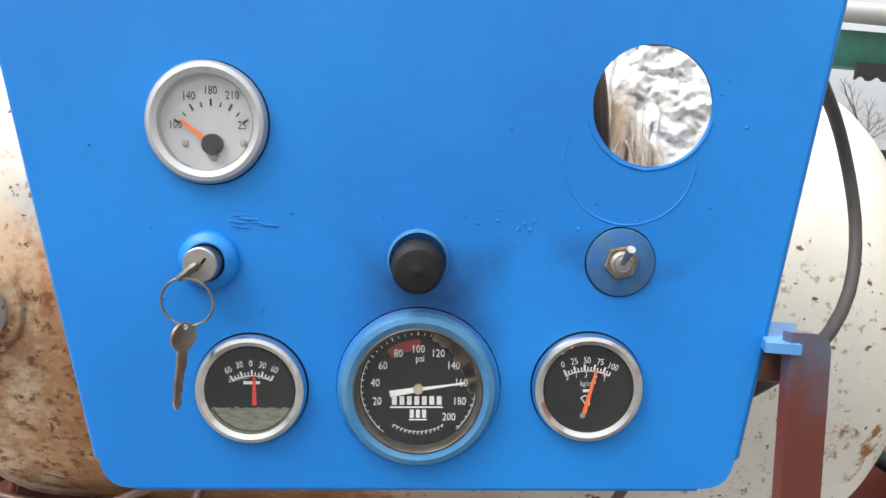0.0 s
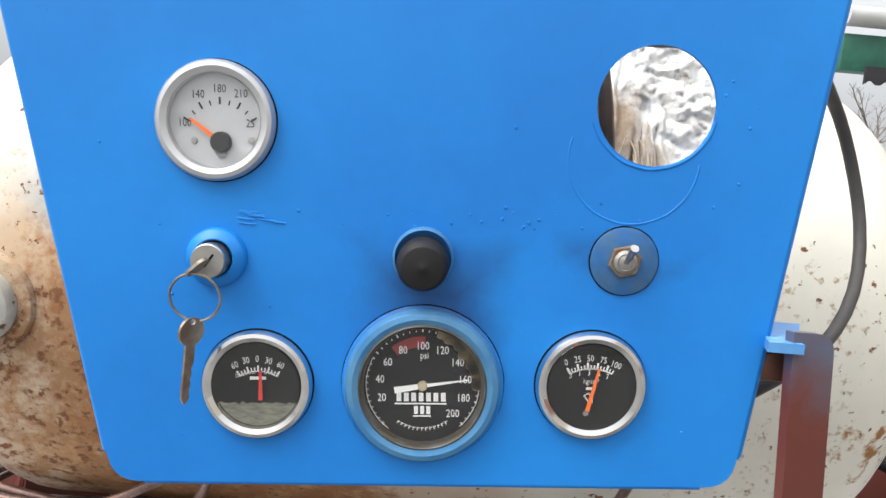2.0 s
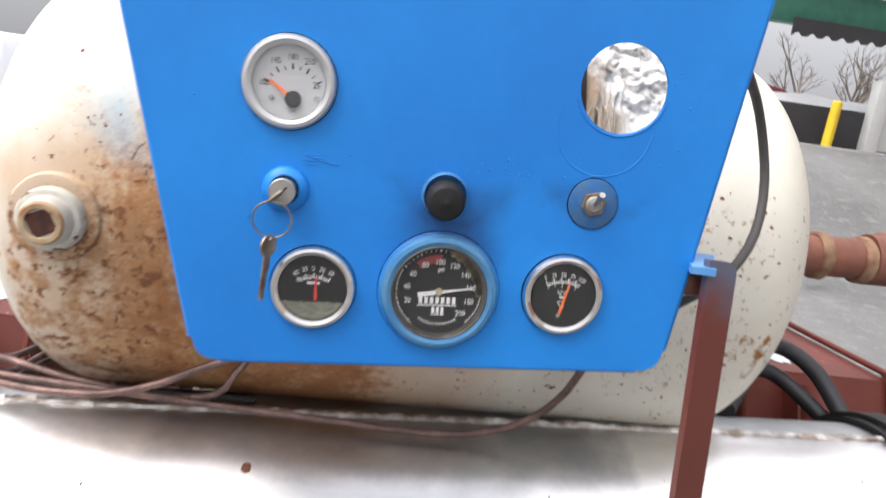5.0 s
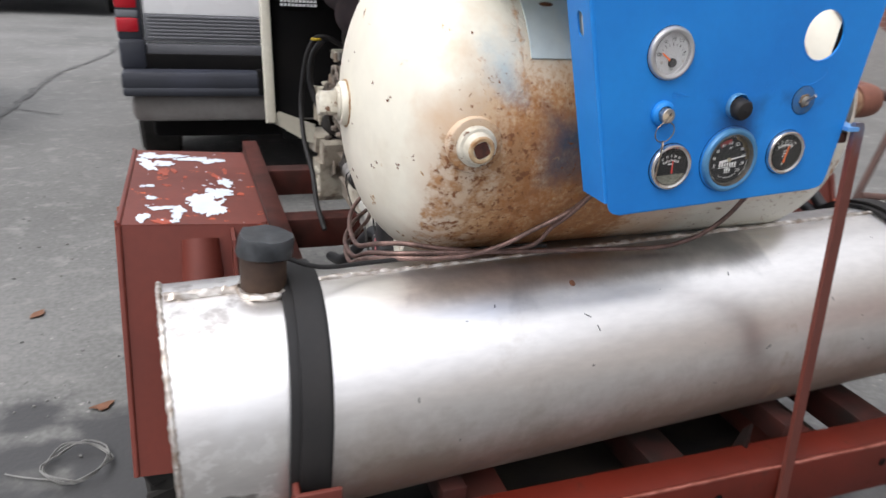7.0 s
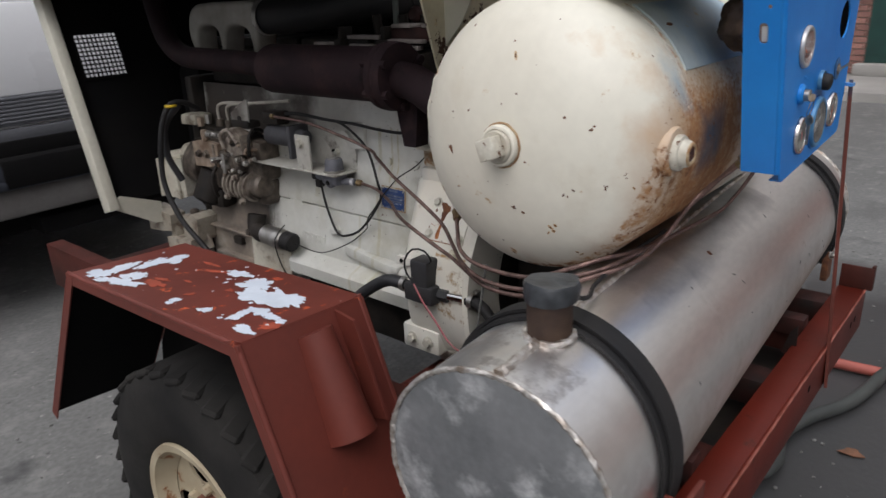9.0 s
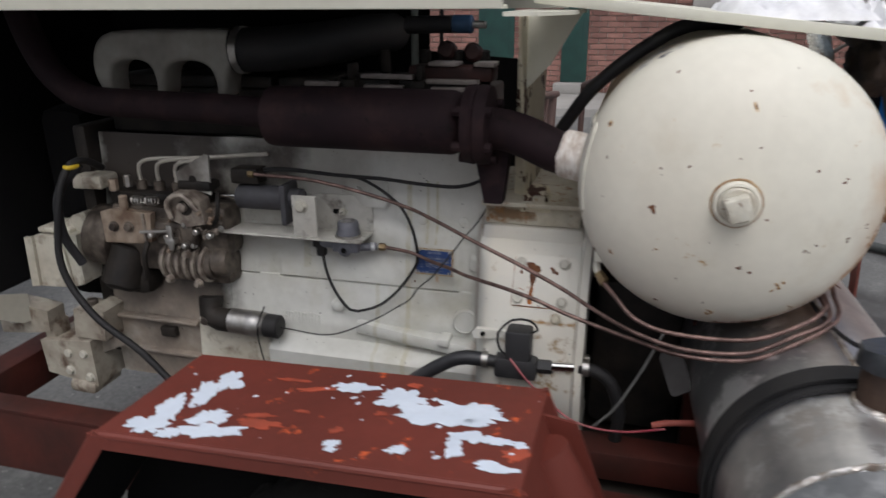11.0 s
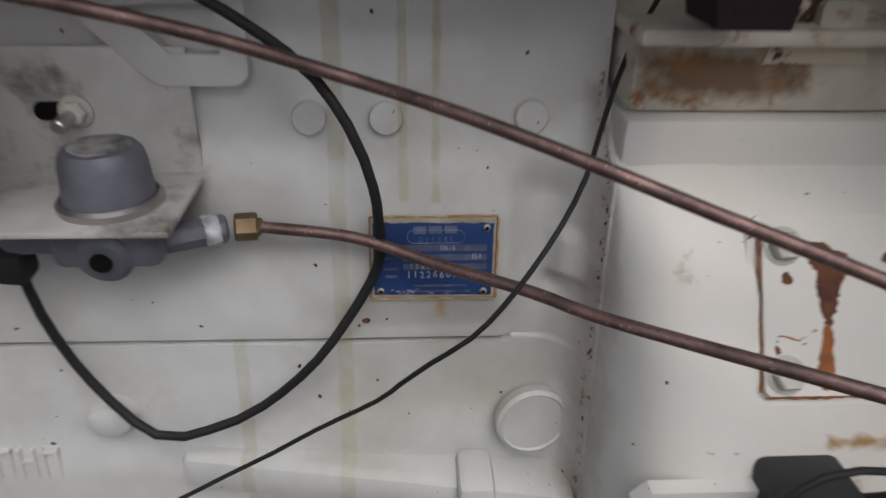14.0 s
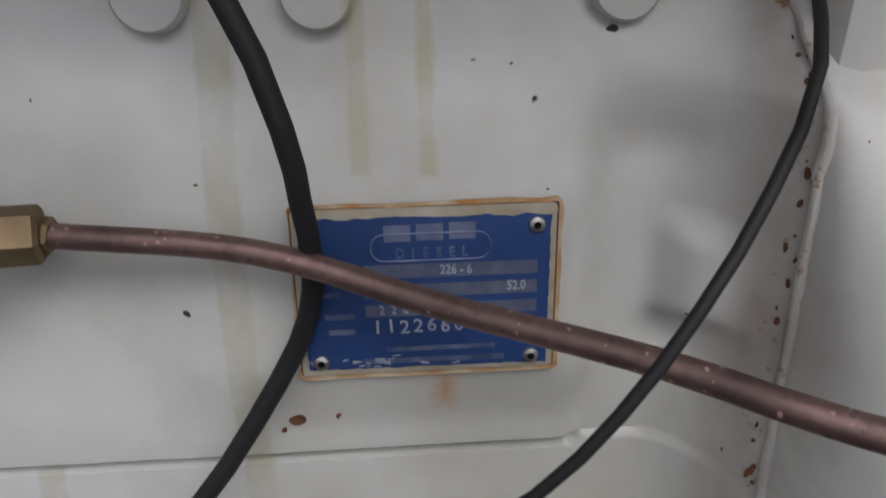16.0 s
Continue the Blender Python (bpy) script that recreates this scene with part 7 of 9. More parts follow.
# intake manifold with its arches
MANIFOLD = mat("grimy_grey_cream_casting", (0.33, 0.32, 0.285), (0.19, 0.175, 0.155), 8, 0.5, 0, 0.1, 60, 0.2)
mo = [(1.282, 1.325), (1.300, 1.332), (1.560, 1.330), (1.605, 1.318), (1.628, 1.290), (1.634, 1.255), (1.630, 1.225), (1.612, 1.195), (1.592, 1.195), (1.594, 1.235), (1.580, 1.264), (1.532, 1.270), (1.492, 1.262), (1.480, 1.230), (1.482, 1.195), (1.462, 1.195), (1.460, 1.232), (1.444, 1.264), (1.388, 1.270), (1.348, 1.258), (1.337, 1.225), (1.338, 1.195), (1.318, 1.195), (1.312, 1.230), (1.296, 1.262), (1.282, 1.275)]
for k in range(2):
    mo = [q for a, b2 in zip(mo, mo[1:] + mo[:1]) for q in ((a[0] * 0.75 + b2[0] * 0.25, a[1] * 0.75 + b2[1] * 0.25), (a[0] * 0.25 + b2[0] * 0.75, a[1] * 0.25 + b2[1] * 0.75))]
bm = slabbed(mo, 0.070, Matrix(((0, 0, -1, -0.115), (1, 0, 0, 0), (0, 1, 0, 0), (0, 0, 0, 1))))
sharp = [e for e in bm.edges if e.is_manifold and e.calc_face_angle(0) > 1.2]
bmesh.ops.bevel(bm, geom=sharp, offset=0.012, segments=4, affect="EDGES", profile=0.5)
part("intake_manifold", bm, MANIFOLD, eng, "cream cast intake manifold with arches", smooth=60)
part("intake_hose", tubed([(-0.165, 1.295, 1.290), (-0.15, 1.22, 1.292), (-0.08, 1.13, 1.30), (0.06, 1.09, 1.31), (0.2, 1.08, 1.31)], 0.044, 20), RUBBER, eng)
clamp_to(eng, (-0.165, 1.277, 1.290), (0, 1, 0), 0.045, 0.016)
# injection pump
pump = part("injection_pump", boxed(-0.205, -0.13, 1.36, 1.63, 0.80, 0.955, 0.012), GREASE, eng, "greasy cast injection pump")
rnd = random.Random(21)
PUMP_LIGHT = mat("oily_pale_casting", (0.34, 0.30, 0.25), (0.11, 0.085, 0.07), 45, 0.36, 0.15, 0.3, 90, 0.4, 0.55)
PUMP_TAN = mat("oil_stained_tan_plate", (0.36, 0.295, 0.23), (0.14, 0.09, 0.06), 22, 0.45, 0.1, 0.2, 90, 0.3)
PALE_CAST = mat("pale_cream_casting", (0.56, 0.54, 0.455), (0.44, 0.405, 0.33), 9, 0.5, 0, 0.15, 70, 0.25)
over(PALE_CAST, (0.16, 0.115, 0.08), 14, 0.54, 0.70, 0.6)
# darker cream for the low mount: brown dirt plus shade in the colour
MOUNT_CAST = mat("dirty_shaded_cream_mount", (0.40, 0.37, 0.305), (0.23, 0.195, 0.155), 12, 0.55, 0, 0.2, 70, 0.3)
over(MOUNT_CAST, (0.10, 0.065, 0.045), 18, 0.52, 0.66, 0.6)
specks(PALE_CAST, (0.10, 0.07, 0.05), 60, 0.09, 0.25)


def facing(x):
    """The (y, z) plane at x, looking out of the engine's side."""
    return Matrix(((0, 0, -1, x), (1, 0, 0, 0), (0, 1, 0, 0), (0, 0, 0, 1)))


part("governor_housing", lumpy(box(boxed(-0.205, -0.13, 1.335, 1.490, 0.845, 0.965, 0.02), -0.195, -0.13, 1.345, 1.52, 0.775, 0.85, 0.016), 0.002, 50), GREASE, pump)
plate2 = part("pump_cover", slabbed([(1.515, 0.878), (1.560, 0.872), (1.637, 0.868), (1.640, 0.940), (1.600, 0.949), (1.509, 0.944)], 0.018, facing(-0.208)), PUMP_TAN, pump, "tan cover plate stained with oil")
for y, z in ((1.607, 0.908), (1.568, 0.910)):
    bolt_to(plate2, (-0.226, y, z), (-1, 0, 0), 0.0095, 0.011, GREASE)
part("plate_rib", boxed(-0.232, -0.20, 1.524, 1.531, 0.872, 0.944, 0.003), PUMP_LIGHT, pump)
for k in range(6):
    part("cooling_rib", lathe(bmesh.new(), [(0.034, 0), (0.043, 0.002), (0.043, 0.009), (0.034, 0.011)], frame_to((-0.196, 1.388 + 0.0195 * k, 0.828), (0, 1, 0)), 24), PUMP_LIGHT, pump)
part("rib_core", rodded((-0.196, 1.375, 0.828), (-0.196, 1.505, 0.828), 0.036, 22, 0.003), GREASE, pump)
part("end_cap", lumpy(rodded((-0.196, 1.340, 0.838), (-0.196, 1.378, 0.835), 0.034, 20, 0.008), 0.002, 60), GREASE, pump)
for y, z in ((1.420, 0.862), (1.470, 0.800), (1.400, 0.795)):
    bolt_to(pump, (-0.236, y, z), (-1, 0, 0), 0.008, 0.012, PUMP_LIGHT, "pump_bolt")
top = part("top_cover", lumpy(slabbed([(1.365, 0.935), (1.372, 0.985), (1.396, 1.003), (1.440, 0.998), (1.455, 0.980), (1.452, 0.940), (1.410, 0.925)], 0.034, facing(-0.205)), 0.002, 60), PUMP_LIGHT, pump)
part("cover_recess", lathe(bmesh.new(), [(0.017, 0), (0.017, 0.0015), (0, 0.0015)], frame_to((-0.2385, 1.408, 0.968), (-1, 0, 0)), 20, False), GREASE_DARK, top)
part("cover_boss", lathe(bmesh.new(), [(0.010, 0), (0.010, 0.012), (0.006, 0.014), (0, 0.014)], frame_to((-0.238, 1.412, 0.970), (-1, 0, 0)), 12), PUMP_LIGHT, top)
part("control_arm", tubed([(-0.246, 1.440, 0.945), (-0.250, 1.445, 0.975), (-0.250, 1.432, 0.992), (-0.248, 1.405, 0.997), (-0.245, 1.375, 0.965)], 0.0060, 10, 0.006), PUMP_LIGHT, pump)
mid = part("centre_block", lumpy(box(boxed(-0.232, -0.19, 1.400, 1.500, 0.876, 0.930, 0.010), -0.238, -0.20, 1.430, 1.470, 0.885, 0.920, 0.008), 0.003, 60), GREASE, pump)
for y, z, l in ((1.492, 0.905, 0.040), (1.455, 0.902, 0.034), (1.420, 0.882, 0.026), (1.352, 0.912, 0.030), (1.385, 0.918, 0.030)):
    un = part("pipe_union", rodded((-0.222, y, z), (-0.222 - l * 0.5, y, z), 0.0105, 6, 0.002), GREASE, pump)
    part("union_nut", rodded((-0.222 - l * 0.5, y, z), (-0.222 - l, y, z), 0.0065, 12, 0.002), STEEL, un)
for y0, z0 in ((1.548, 0.972), (1.512, 0.974)):
    coil = [(-0.226 + 0.009 * math.cos(a), y0 - 0.0012 * a, z0 + 0.009 * math.sin(a)) for a in (0.5 * k for k in range(44))]
    part("return_spring", tubed(coil, 0.0020, 6, 0.004), STEEL, pump)
part("spring_post", rodded((-0.218, 1.580, 0.945), (-0.218, 1.580, 0.980), 0.010, 12, 0.003), PUMP_TAN, pump)
part("link_rod", rodded((-0.244, 1.440, 0.915), (-0.240, 1.530, 0.905), 0.0038, 10), STEEL, pump)
part("shutoff_lever", box(boxed(-0.254, -0.246, 1.440, 1.454, 0.872, 0.930, 0.003), -0.256, -0.236, 1.436, 1.458, 0.886, 0.900, 0.003), STEEL, pump)
part("low_pipe", tubed([(-0.232, 1.520, 0.880), (-0.245, 1.525, 0.850), (-0.240, 1.530, 0.810), (-0.225, 1.545, 0.785)], 0.006, 10, 0.008), GREASE_DARK, pump)
part("fuel_pipe", tubed([(-0.225, 1.355, 0.930), (-0.238, 1.335, 0.950), (-0.236, 1.330, 0.985), (-0.215, 1.340, 1.000)], 0.005, 10, 0.008), GREASE_DARK, pump)
part("banjo", lumpy(boxed(-0.215, -0.17, 1.36, 1.44, 1.000, 1.020, 0.006), 0.003, 50), GREASE_DARK, pump)
part("filter_head", lumpy(boxed(-0.205, -0.14, 1.645, 1.725, 0.982, 1.014, 0.008), 0.004, 40), PALE_CAST, pump)
part("head_union", rodded((-0.205, 1.610, 0.985), (-0.205, 1.610, 1.012), 0.011, 6, 0.002), PUMP_TAN, pump)
part("bleed_screw", rodded((-0.20, 1.575, 0.995), (-0.20, 1.575, 1.022), 0.009, 6, 0.002), STEEL, pump)
for i in range(26):
    y, z = rnd.uniform(1.335, 1.50), rnd.uniform(0.865, 0.960)
    r = rnd.uniform(0.0030, 0.0062)
    if i % 3:
        bolt_to(pump, (-0.230 + rnd.uniform(-0.006, 0.012), y, z), (-1, rnd.uniform(-0.2, 0.2), rnd.uniform(-0.1, 0.3)), r, r * 1.5, rnd.choice((GREASE, STEEL, PUMP_LIGHT)), "pump_bolt")
    else:
        part("pump_union", rodded((-0.205, y, z), (-0.205 - rnd.uniform(0.03, 0.045), y + rnd.uniform(-0.015, 0.015), z + rnd.uniform(-0.015, 0.015)), r, 12, 0.002), rnd.choice((GREASE, PUMP_LIGHT, PUMP_TAN)), pump)
PIPE_PALE = mat("pale_injector_pipe", (0.55, 0.52, 0.46), (0.42, 0.39, 0.34), 30, 0.35, 0.4, 0.05)
for i in range(3):
    y = 1.470 + i * 0.047
    part("delivery_valve", rodded((-0.17, y, 0.95), (-0.17, y, 1.005), 0.012, 12, 0.002), GREASE, pump)
    part("injector_pipe", tubed([(-0.17, y, 1.000), (-0.172, y, 1.032), (-0.172, y - 0.012, 1.048), (-0.165, y - 0.05, 1.055), (-0.155, 1.40, 1.060), (-0.150, 1.25, 1.075)], 0.0045, 8, 0.01), PIPE_PALE, pump)
guard = part("pipe_guard", slabbed([(1.440, 1.010), (1.362, 0.992), (1.358, 1.078), (1.368, 1.080), (1.442, 1.038)], 0.004, facing(-0.205)), BLOCK, pump, "cream triangular bracket")
part("guard_hole", lathe(bmesh.new(), [(0.009, 0), (0.009, 0.001), (0, 0.001)], frame_to((-0.2095, 1.402, 1.024), (-1, 0, 0)), 14, False), GREASE_DARK, guard)
part("pump_junk", lumpy(boxed(-0.20, -0.13, 1.40, 1.63, 0.955, 0.985, 0.012), 0.008, 40), GREASE_DARK, pump)
part("lift_pump", lumpy(rodded((-0.18, 1.605, 0.85), (-0.215, 1.625, 0.755), 0.045, 18, 0.008), 0.004, 40), GREASE_DARK, pump)
part("lift_pump_body", lumpy(boxed(-0.21, -0.14, 1.555, 1.69, 0.735, 0.80, 0.02), 0.006, 30), GREASE_DARK, pump)
gear = part("timing_cover", lumpy(slabbed([(1.715, 0.758), (1.753, 0.746), (1.850, 0.741), (1.858, 0.752), (1.852, 0.856), (1.842, 0.866), (1.764, 0.873), (1.715, 0.880)], 0.105, facing(-0.125)), 0.0015, 30), PALE_CAST, eng, "pale cream cast timing cover")
part("cover_rim", lumpy(slabbed([(1.838, 0.745), (1.860, 0.742), (1.855, 0.866), (1.832, 0.869)], 0.008, facing(-0.231)), 0.001, 40), PALE_CAST, gear)
part("cover_ridge", lumpy(slabbed([(1.742, 0.747), (1.756, 0.746), (1.768, 0.873), (1.752, 0.875)], 0.007, facing(-0.231)), 0.001, 40), PALE_CAST, gear)
part("cover_top", lumpy(boxed(-0.215, -0.13, 1.745, 1.835, 0.872, 0.886, 0.005), 0.002, 40), PALE_CAST, gear)
part("drive_neck", lumpy(slabbed([(1.705, 0.800), (1.700, 0.860), (1.712, 0.925), (1.745, 0.915), (1.785, 0.882), (1.765, 0.810)], 0.070, facing(-0.125)), 0.003, 40), PALE_CAST, gear)
part("drive_flange", lumpy(rodded((-0.165, 1.640, 0.86), (-0.165, 1.705, 0.865), 0.072, 24, 0.006), 0.003, 40), GREASE, gear)
part("front_plate", boxed(-0.165, 0.22, 1.70, 1.735, 0.55, 1.12, 0.008), GREASE_DARK, eng)
part("fan_belt_guard", lumpy(boxed(-0.10, 0.2, 1.76, 1.90, 0.65, 1.15, 0.04), 0.01, 10), DARK, eng)
# front engine mount
arm = part("front_mount", lumpy(slabbed([(1.722, 0.488), (1.760, 0.478), (1.800, 0.500), (1.864, 0.512), (1.870, 0.598), (1.720, 0.612)], 0.115, facing(-0.125)), 0.003, 30), MOUNT_CAST, eng, "stained cream front mount")
for y, z in ((1.790, 0.574), (1.745, 0.576), (1.795, 0.525), (1.740, 0.512)):
    bolt_to(arm, (-0.238, y, z), (-1, 0, 0), 0.010, 0.010, BOLT)
part("mount_toe", lumpy(boxed(-0.250, -0.15, 1.725, 1.800, 0.470, 0.500, 0.010), 0.004, 40), MOUNT_CAST, arm)
part("mount_web", lumpy(slabbed([(1.680, 0.615), (1.675, 0.690), (1.705, 0.702), (1.728, 0.688), (1.758, 0.692), (1.766, 0.618)], 0.075, facing(-0.160)), 0.002, 40), MOUNT_CAST, eng)
part("web_bolt", lumpy(rodded((-0.210, 1.722, 0.690), (-0.210, 1.722, 0.712), 0.014, 12, 0.003), 0.001, 60), GREASE, eng)
part("web_gusset", slabbed([(1.705, 0.680), (1.655, 0.594), (1.728, 0.562)], 0.006, facing(-0.198)), BLOCK, eng)
lug = part("steady_arm", lumpy(slabbed([(1.840, 0.622), (1.900, 0.612), (1.985, 0.604), (1.990, 0.660), (1.965, 0.690), (1.880, 0.682), (1.838, 0.676)], 0.055, facing(-0.180)), 0.002, 40), MOUNT_CAST, eng)
bolt_to(lug, (-0.235, 1.940, 0.648), (-1, 0, 0), 0.012, 0.012, BOLT)
part("steady_foot", boxed(-0.225, -0.17, 1.838, 1.868, 0.590, 0.640, 0.006), MOUNT_CAST, eng)
part("sump_side", along_y([(-0.165, 0.50), (-0.172, 0.655), (0.1, 0.655), (0.1, 0.50)], 1.26, 1.70), BLOCK, eng)
part("sump_ledge", boxed(-0.190, -0.166, 1.455, 1.675, 0.660, 0.668, 0.002), BLOCK, eng)
part("sump_ledge", boxed(-0.186, -0.166, 1.460, 1.665, 0.572, 0.580, 0.002), BLOCK, eng)
part("sump_knob", lumpy(boxed(-0.186, -0.168, 1.520, 1.562, 0.620, 0.645, 0.004), 0.002, 50), GREASE_DARK, eng)
# filter and its plate
part("filter_plate", slabbed([(1.258, 0.640), (1.275, 0.688), (1.437, 0.692), (1.445, 0.572), (1.268, 0.566)], 0.005, facing(-0.194)), PALE_CAST, eng)
fl = part("fuel_filter", rodded((-0.212, 1.258, 0.698), (-0.212, 1.345, 0.700), 0.0285, 26, 0.003), STEEL, eng, "steel in-line filter with a shiny band")
part("filter_band", lathe(bmesh.new(), [(0.0292, 0), (0.0298, 0.002), (0.0298, 0.022), (0.0292, 0.024)], frame_to((-0.212, 1.275, 0.698), (0, 1, 0)), 26, False), STEEL, fl)
part("filter_cap", rodded((-0.212, 1.222, 0.697), (-0.212, 1.260, 0.698), 0.0265, 22, 0.004), RUBBER, fl)
part("filter_elbow", lumpy(tubed([(-0.212, 1.340, 0.700), (-0.212, 1.375, 0.700), (-0.205, 1.398, 0.712), (-0.195, 1.402, 0.745)], 0.0265, 16), 0.003, 50), GREASE_DARK, fl)
bolt_to(fl, (-0.225, 1.402, 0.700), (-1, 0, 0), 0.010, 0.012, GREASE)
part("cable_tie", tubed([(-0.205, 1.262, 0.74), (-0.243, 1.262, 0.71), (-0.24, 1.262, 0.66), (-0.22, 1.263, 0.60), (-0.205, 1.255, 0.585)], 0.0018, 6), RUBBER, fl)
# stop solenoid on its shelf
SHELF = mat("grimy_cream_shelf", (0.50, 0.495, 0.455), (0.40, 0.385, 0.345), 12, 0.45, 0, 0.1, 60, 0.25)
over(SHELF, (0.10, 0.085, 0.07), 18, 0.56, 0.72, 0.5)
over(SHELF, (0.24, 0.13, 0.06), 40, 0.64, 0.74, 0.7)
sh = part("solenoid_shelf", boxed(-0.212, -0.13, 1.022, 1.362, 0.9085, 0.9125, 0.001), SHELF, eng)
part("back_plate", boxed(-0.136, -0.132, 1.022, 1.33, 0.9125, 0.990, 0.001), SHELF, sh)
tab = part("clamp_tab", boxed(-0.204, -0.198, 1.121, 1.176, 0.9125, 1.002, 0.002), SHELF, sh)
bolt_to(tab, (-0.204, 1.154, 0.980), (-1, 0, 0), 0.0115, 0.010, BOLT)
so = part("stop_solenoid", rodded((-0.178, 1.200, 0.987), (-0.178, 1.312, 0.985), 0.0265, 28, 0.004), DARK_STEEL, eng, "dark grey fuel stop solenoid")
part("solenoid_flange", boxed(-0.210, -0.145, 1.188, 1.200, 0.935, 1.022, 0.003), DARK_STEEL, so)
part("solenoid_end", rodded((-0.178, 1.160, 0.988), (-0.178, 1.190, 0.988), 0.022, 22, 0.004), DARK_STEEL, so)
part("plunger", rodded((-0.178, 1.310, 0.985), (-0.178, 1.372, 0.984), 0.0045, 12), CHROME, so)
part("terminal_block", lumpy(boxed(-0.195, -0.15, 1.255, 1.320, 1.015, 1.050, 0.006), 0.003, 60), GREASE_DARK, so)
SWITCH_GREY = mat("grey_switch_paint", (0.15, 0.155, 0.18), (0.09, 0.092, 0.105), 24, 0.45, 0.1, 0.1, 120, 0.25)
sw = part("pressure_switch", lathe(bmesh.new(), [(0.0246, 0.0), (0.0250, 0.006), (0.0240, 0.012), (0.0233, 0.024), (0.0218, 0.0305), (0.0195, 0.0335), (0, 0.0350)], Matrix.Translation((-0.176, 1.063, 0.9125)), 30), SWITCH_GREY, eng, "grey domed pressure switch")
part("top_label", lumpy(lathe(bmesh.new(), [(0.0165, 0), (0.0155, 0.0012), (0, 0.0016)], Matrix.Translation((-0.1765, 1.063, 0.9466)), 20), 0.0008, 120), mat("scraped_black_label", (0.03, 0.028, 0.03), (0.30, 0.29, 0.28), 70, 0.5, 0, 0.2, 150, 0.4), sw)
part("switch_rim", lathe(bmesh.new(), [(0.0282, 0.0), (0.0286, 0.004), (0.0262, 0.006)], Matrix.Translation((-0.176, 1.063, 0.9125)), 30, False), STEEL, sw)
part("switch_body", box(boxed(-0.196, -0.156, 1.035, 1.095, 0.880, 0.9085, 0.006), -0.190, -0.160, 1.09, 1.128, 0.886, 0.906, 0.004), SWITCH_GREY, sw)
part("port_boss", lathe(bmesh.new(), [(0.017, 0), (0.016, 0.010), (0.012, 0.013), (0.0062, 0.013)], frame_to((-0.186, 1.066, 0.889), (-1, 0, -0.15)), 20), SWITCH_GREY, sw)
part("elbow_boot", lumpy(box(boxed(-0.190, -0.158, 1.108, 1.142, 0.884, 0.908, 0.006), -0.184, -0.162, 1.118, 1.138, 0.862, 0.886, 0.005), 0.0015, 60), RUBBER, sw)
part("switch_port", rodded((-0.196, 1.066, 0.8875), (-0.2005, 1.066, 0.887), 0.0060, 12), DARK, sw)
part("fitting", rodded((-0.176, 1.040, 0.889), (-0.160, 1.006, 0.8885), 0.0092, 8, 0.002), SWITCH_GREY, sw)
part("sealant", lumpy(rodded((-0.1665, 1.020, 0.8885), (-0.1610, 1.009, 0.8885), 0.0098, 14, 0.002), 0.0012, 150), mat("white_thread_sealant", (0.62, 0.63, 0.64), (0.25, 0.25, 0.26), 90, 0.7, 0, 0.3, 160, 0.3), sw)
part("brass_nut", rodded((-0.1590, 1.002, 0.888), (-0.1560, 0.9885, 0.8872), 0.0086, 6, 0.0012), BRASS, sw)
part("slot", slabbed(rounded(1.092, 1.113, 0.9475, 0.9585, 0.005), 0.001, Matrix(((0, 0, -1, -0.136), (1, 0, 0, 0), (0, 1, 0, 0), (0, 0, 0, 1)))), DARK, sh)
part("stud", rodded((-0.134, 1.089, 0.953), (-0.158, 1.092, 0.950), 0.0042, 12, 0.001), STEEL, sh)
bolt_to(sh, (-0.137, 1.089, 0.953), (-1, 0, 0), 0.0075, 0.007, BOLT)

# ---- compressor pump behind the tank ----
cp = thing("compressor_pump", "black greasy compressor pump under the air tank", "compressor", (0.12, 0.44, 0.50))
part("housing", lumpy(boxed(-0.12, 0.40, 0.36, 0.552, 0.50, 0.845, 0.03), 0.006, 12), GREASE_DARK, cp)
part("sump", boxed(-0.06, 0.34, 0.38, 0.54, 0.42, 0.502, 0.02), GREASE_DARK, cp)
for x in (-0.02, 0.10, 0.22):
    part("housing_rib", boxed(x - 0.008, x + 0.008, 0.350, 0.40, 0.52, 0.82, 0.004), GREASE_DARK, cp)
part("intake_elbow", tubed([(0.05, 0.42, 0.83), (0.05, 0.44, 0.90), (0.10, 0.52, 0.93)], 0.03, 16), GREASE_DARK, cp)

# ---- exhaust style discharge pipe ----
mf = thing("discharge_silencer", "dark brown painted cylindrical silencer with flanged pipe", "silencer", (-0.24, 0.99, 1.114))
part("body", lathe(bmesh.new(), [(0.030, -0.006), (0.046, 0.0), (0.056, 0.008), (0.0585, 0.016), (0.0585, 0.372), (0.0565, 0.382), (0.040, 0.386)], frame_to((-0.240, 0.800, 1.172), (0, 1, 0)), 48), EXHAUST, mf)
part("inlet_pipe", tubed([(-0.240, 1.18, 1.176), (-0.232, 1.30, 1.180), (-0.225, 1.50, 1.183), (-0.22, 1.62, 1.19), (-0.215, 1.70, 1.23), (-0.20, 1.76, 1.30), (-0.19, 1.80, 1.40)], 0.030, 20), EXHAUST, mf)
part("flange", lathe(bmesh.new(), [(0.050, -0.026), (0.070, -0.024), (0.072, -0.004), (0.0685, 0.0), (0.072, 0.004), (0.070, 0.020), (0.045, 0.024)], frame_to((-0.240, 0.770, 1.170), (0, 1, 0)), 36), EXHAUST, mf)
for a in (30, 150, 270, 210):
    ra = radians(a)
    part("flange_bolt", rodded((-0.240 + 0.062 * math.cos(ra), 0.735, 1.170 + 0.062 * math.sin(ra)), (-0.240 + 0.062 * math.cos(ra), 0.805, 1.170 + 0.062 * math.sin(ra)), 0.009, 8), EXHAUST, mf)
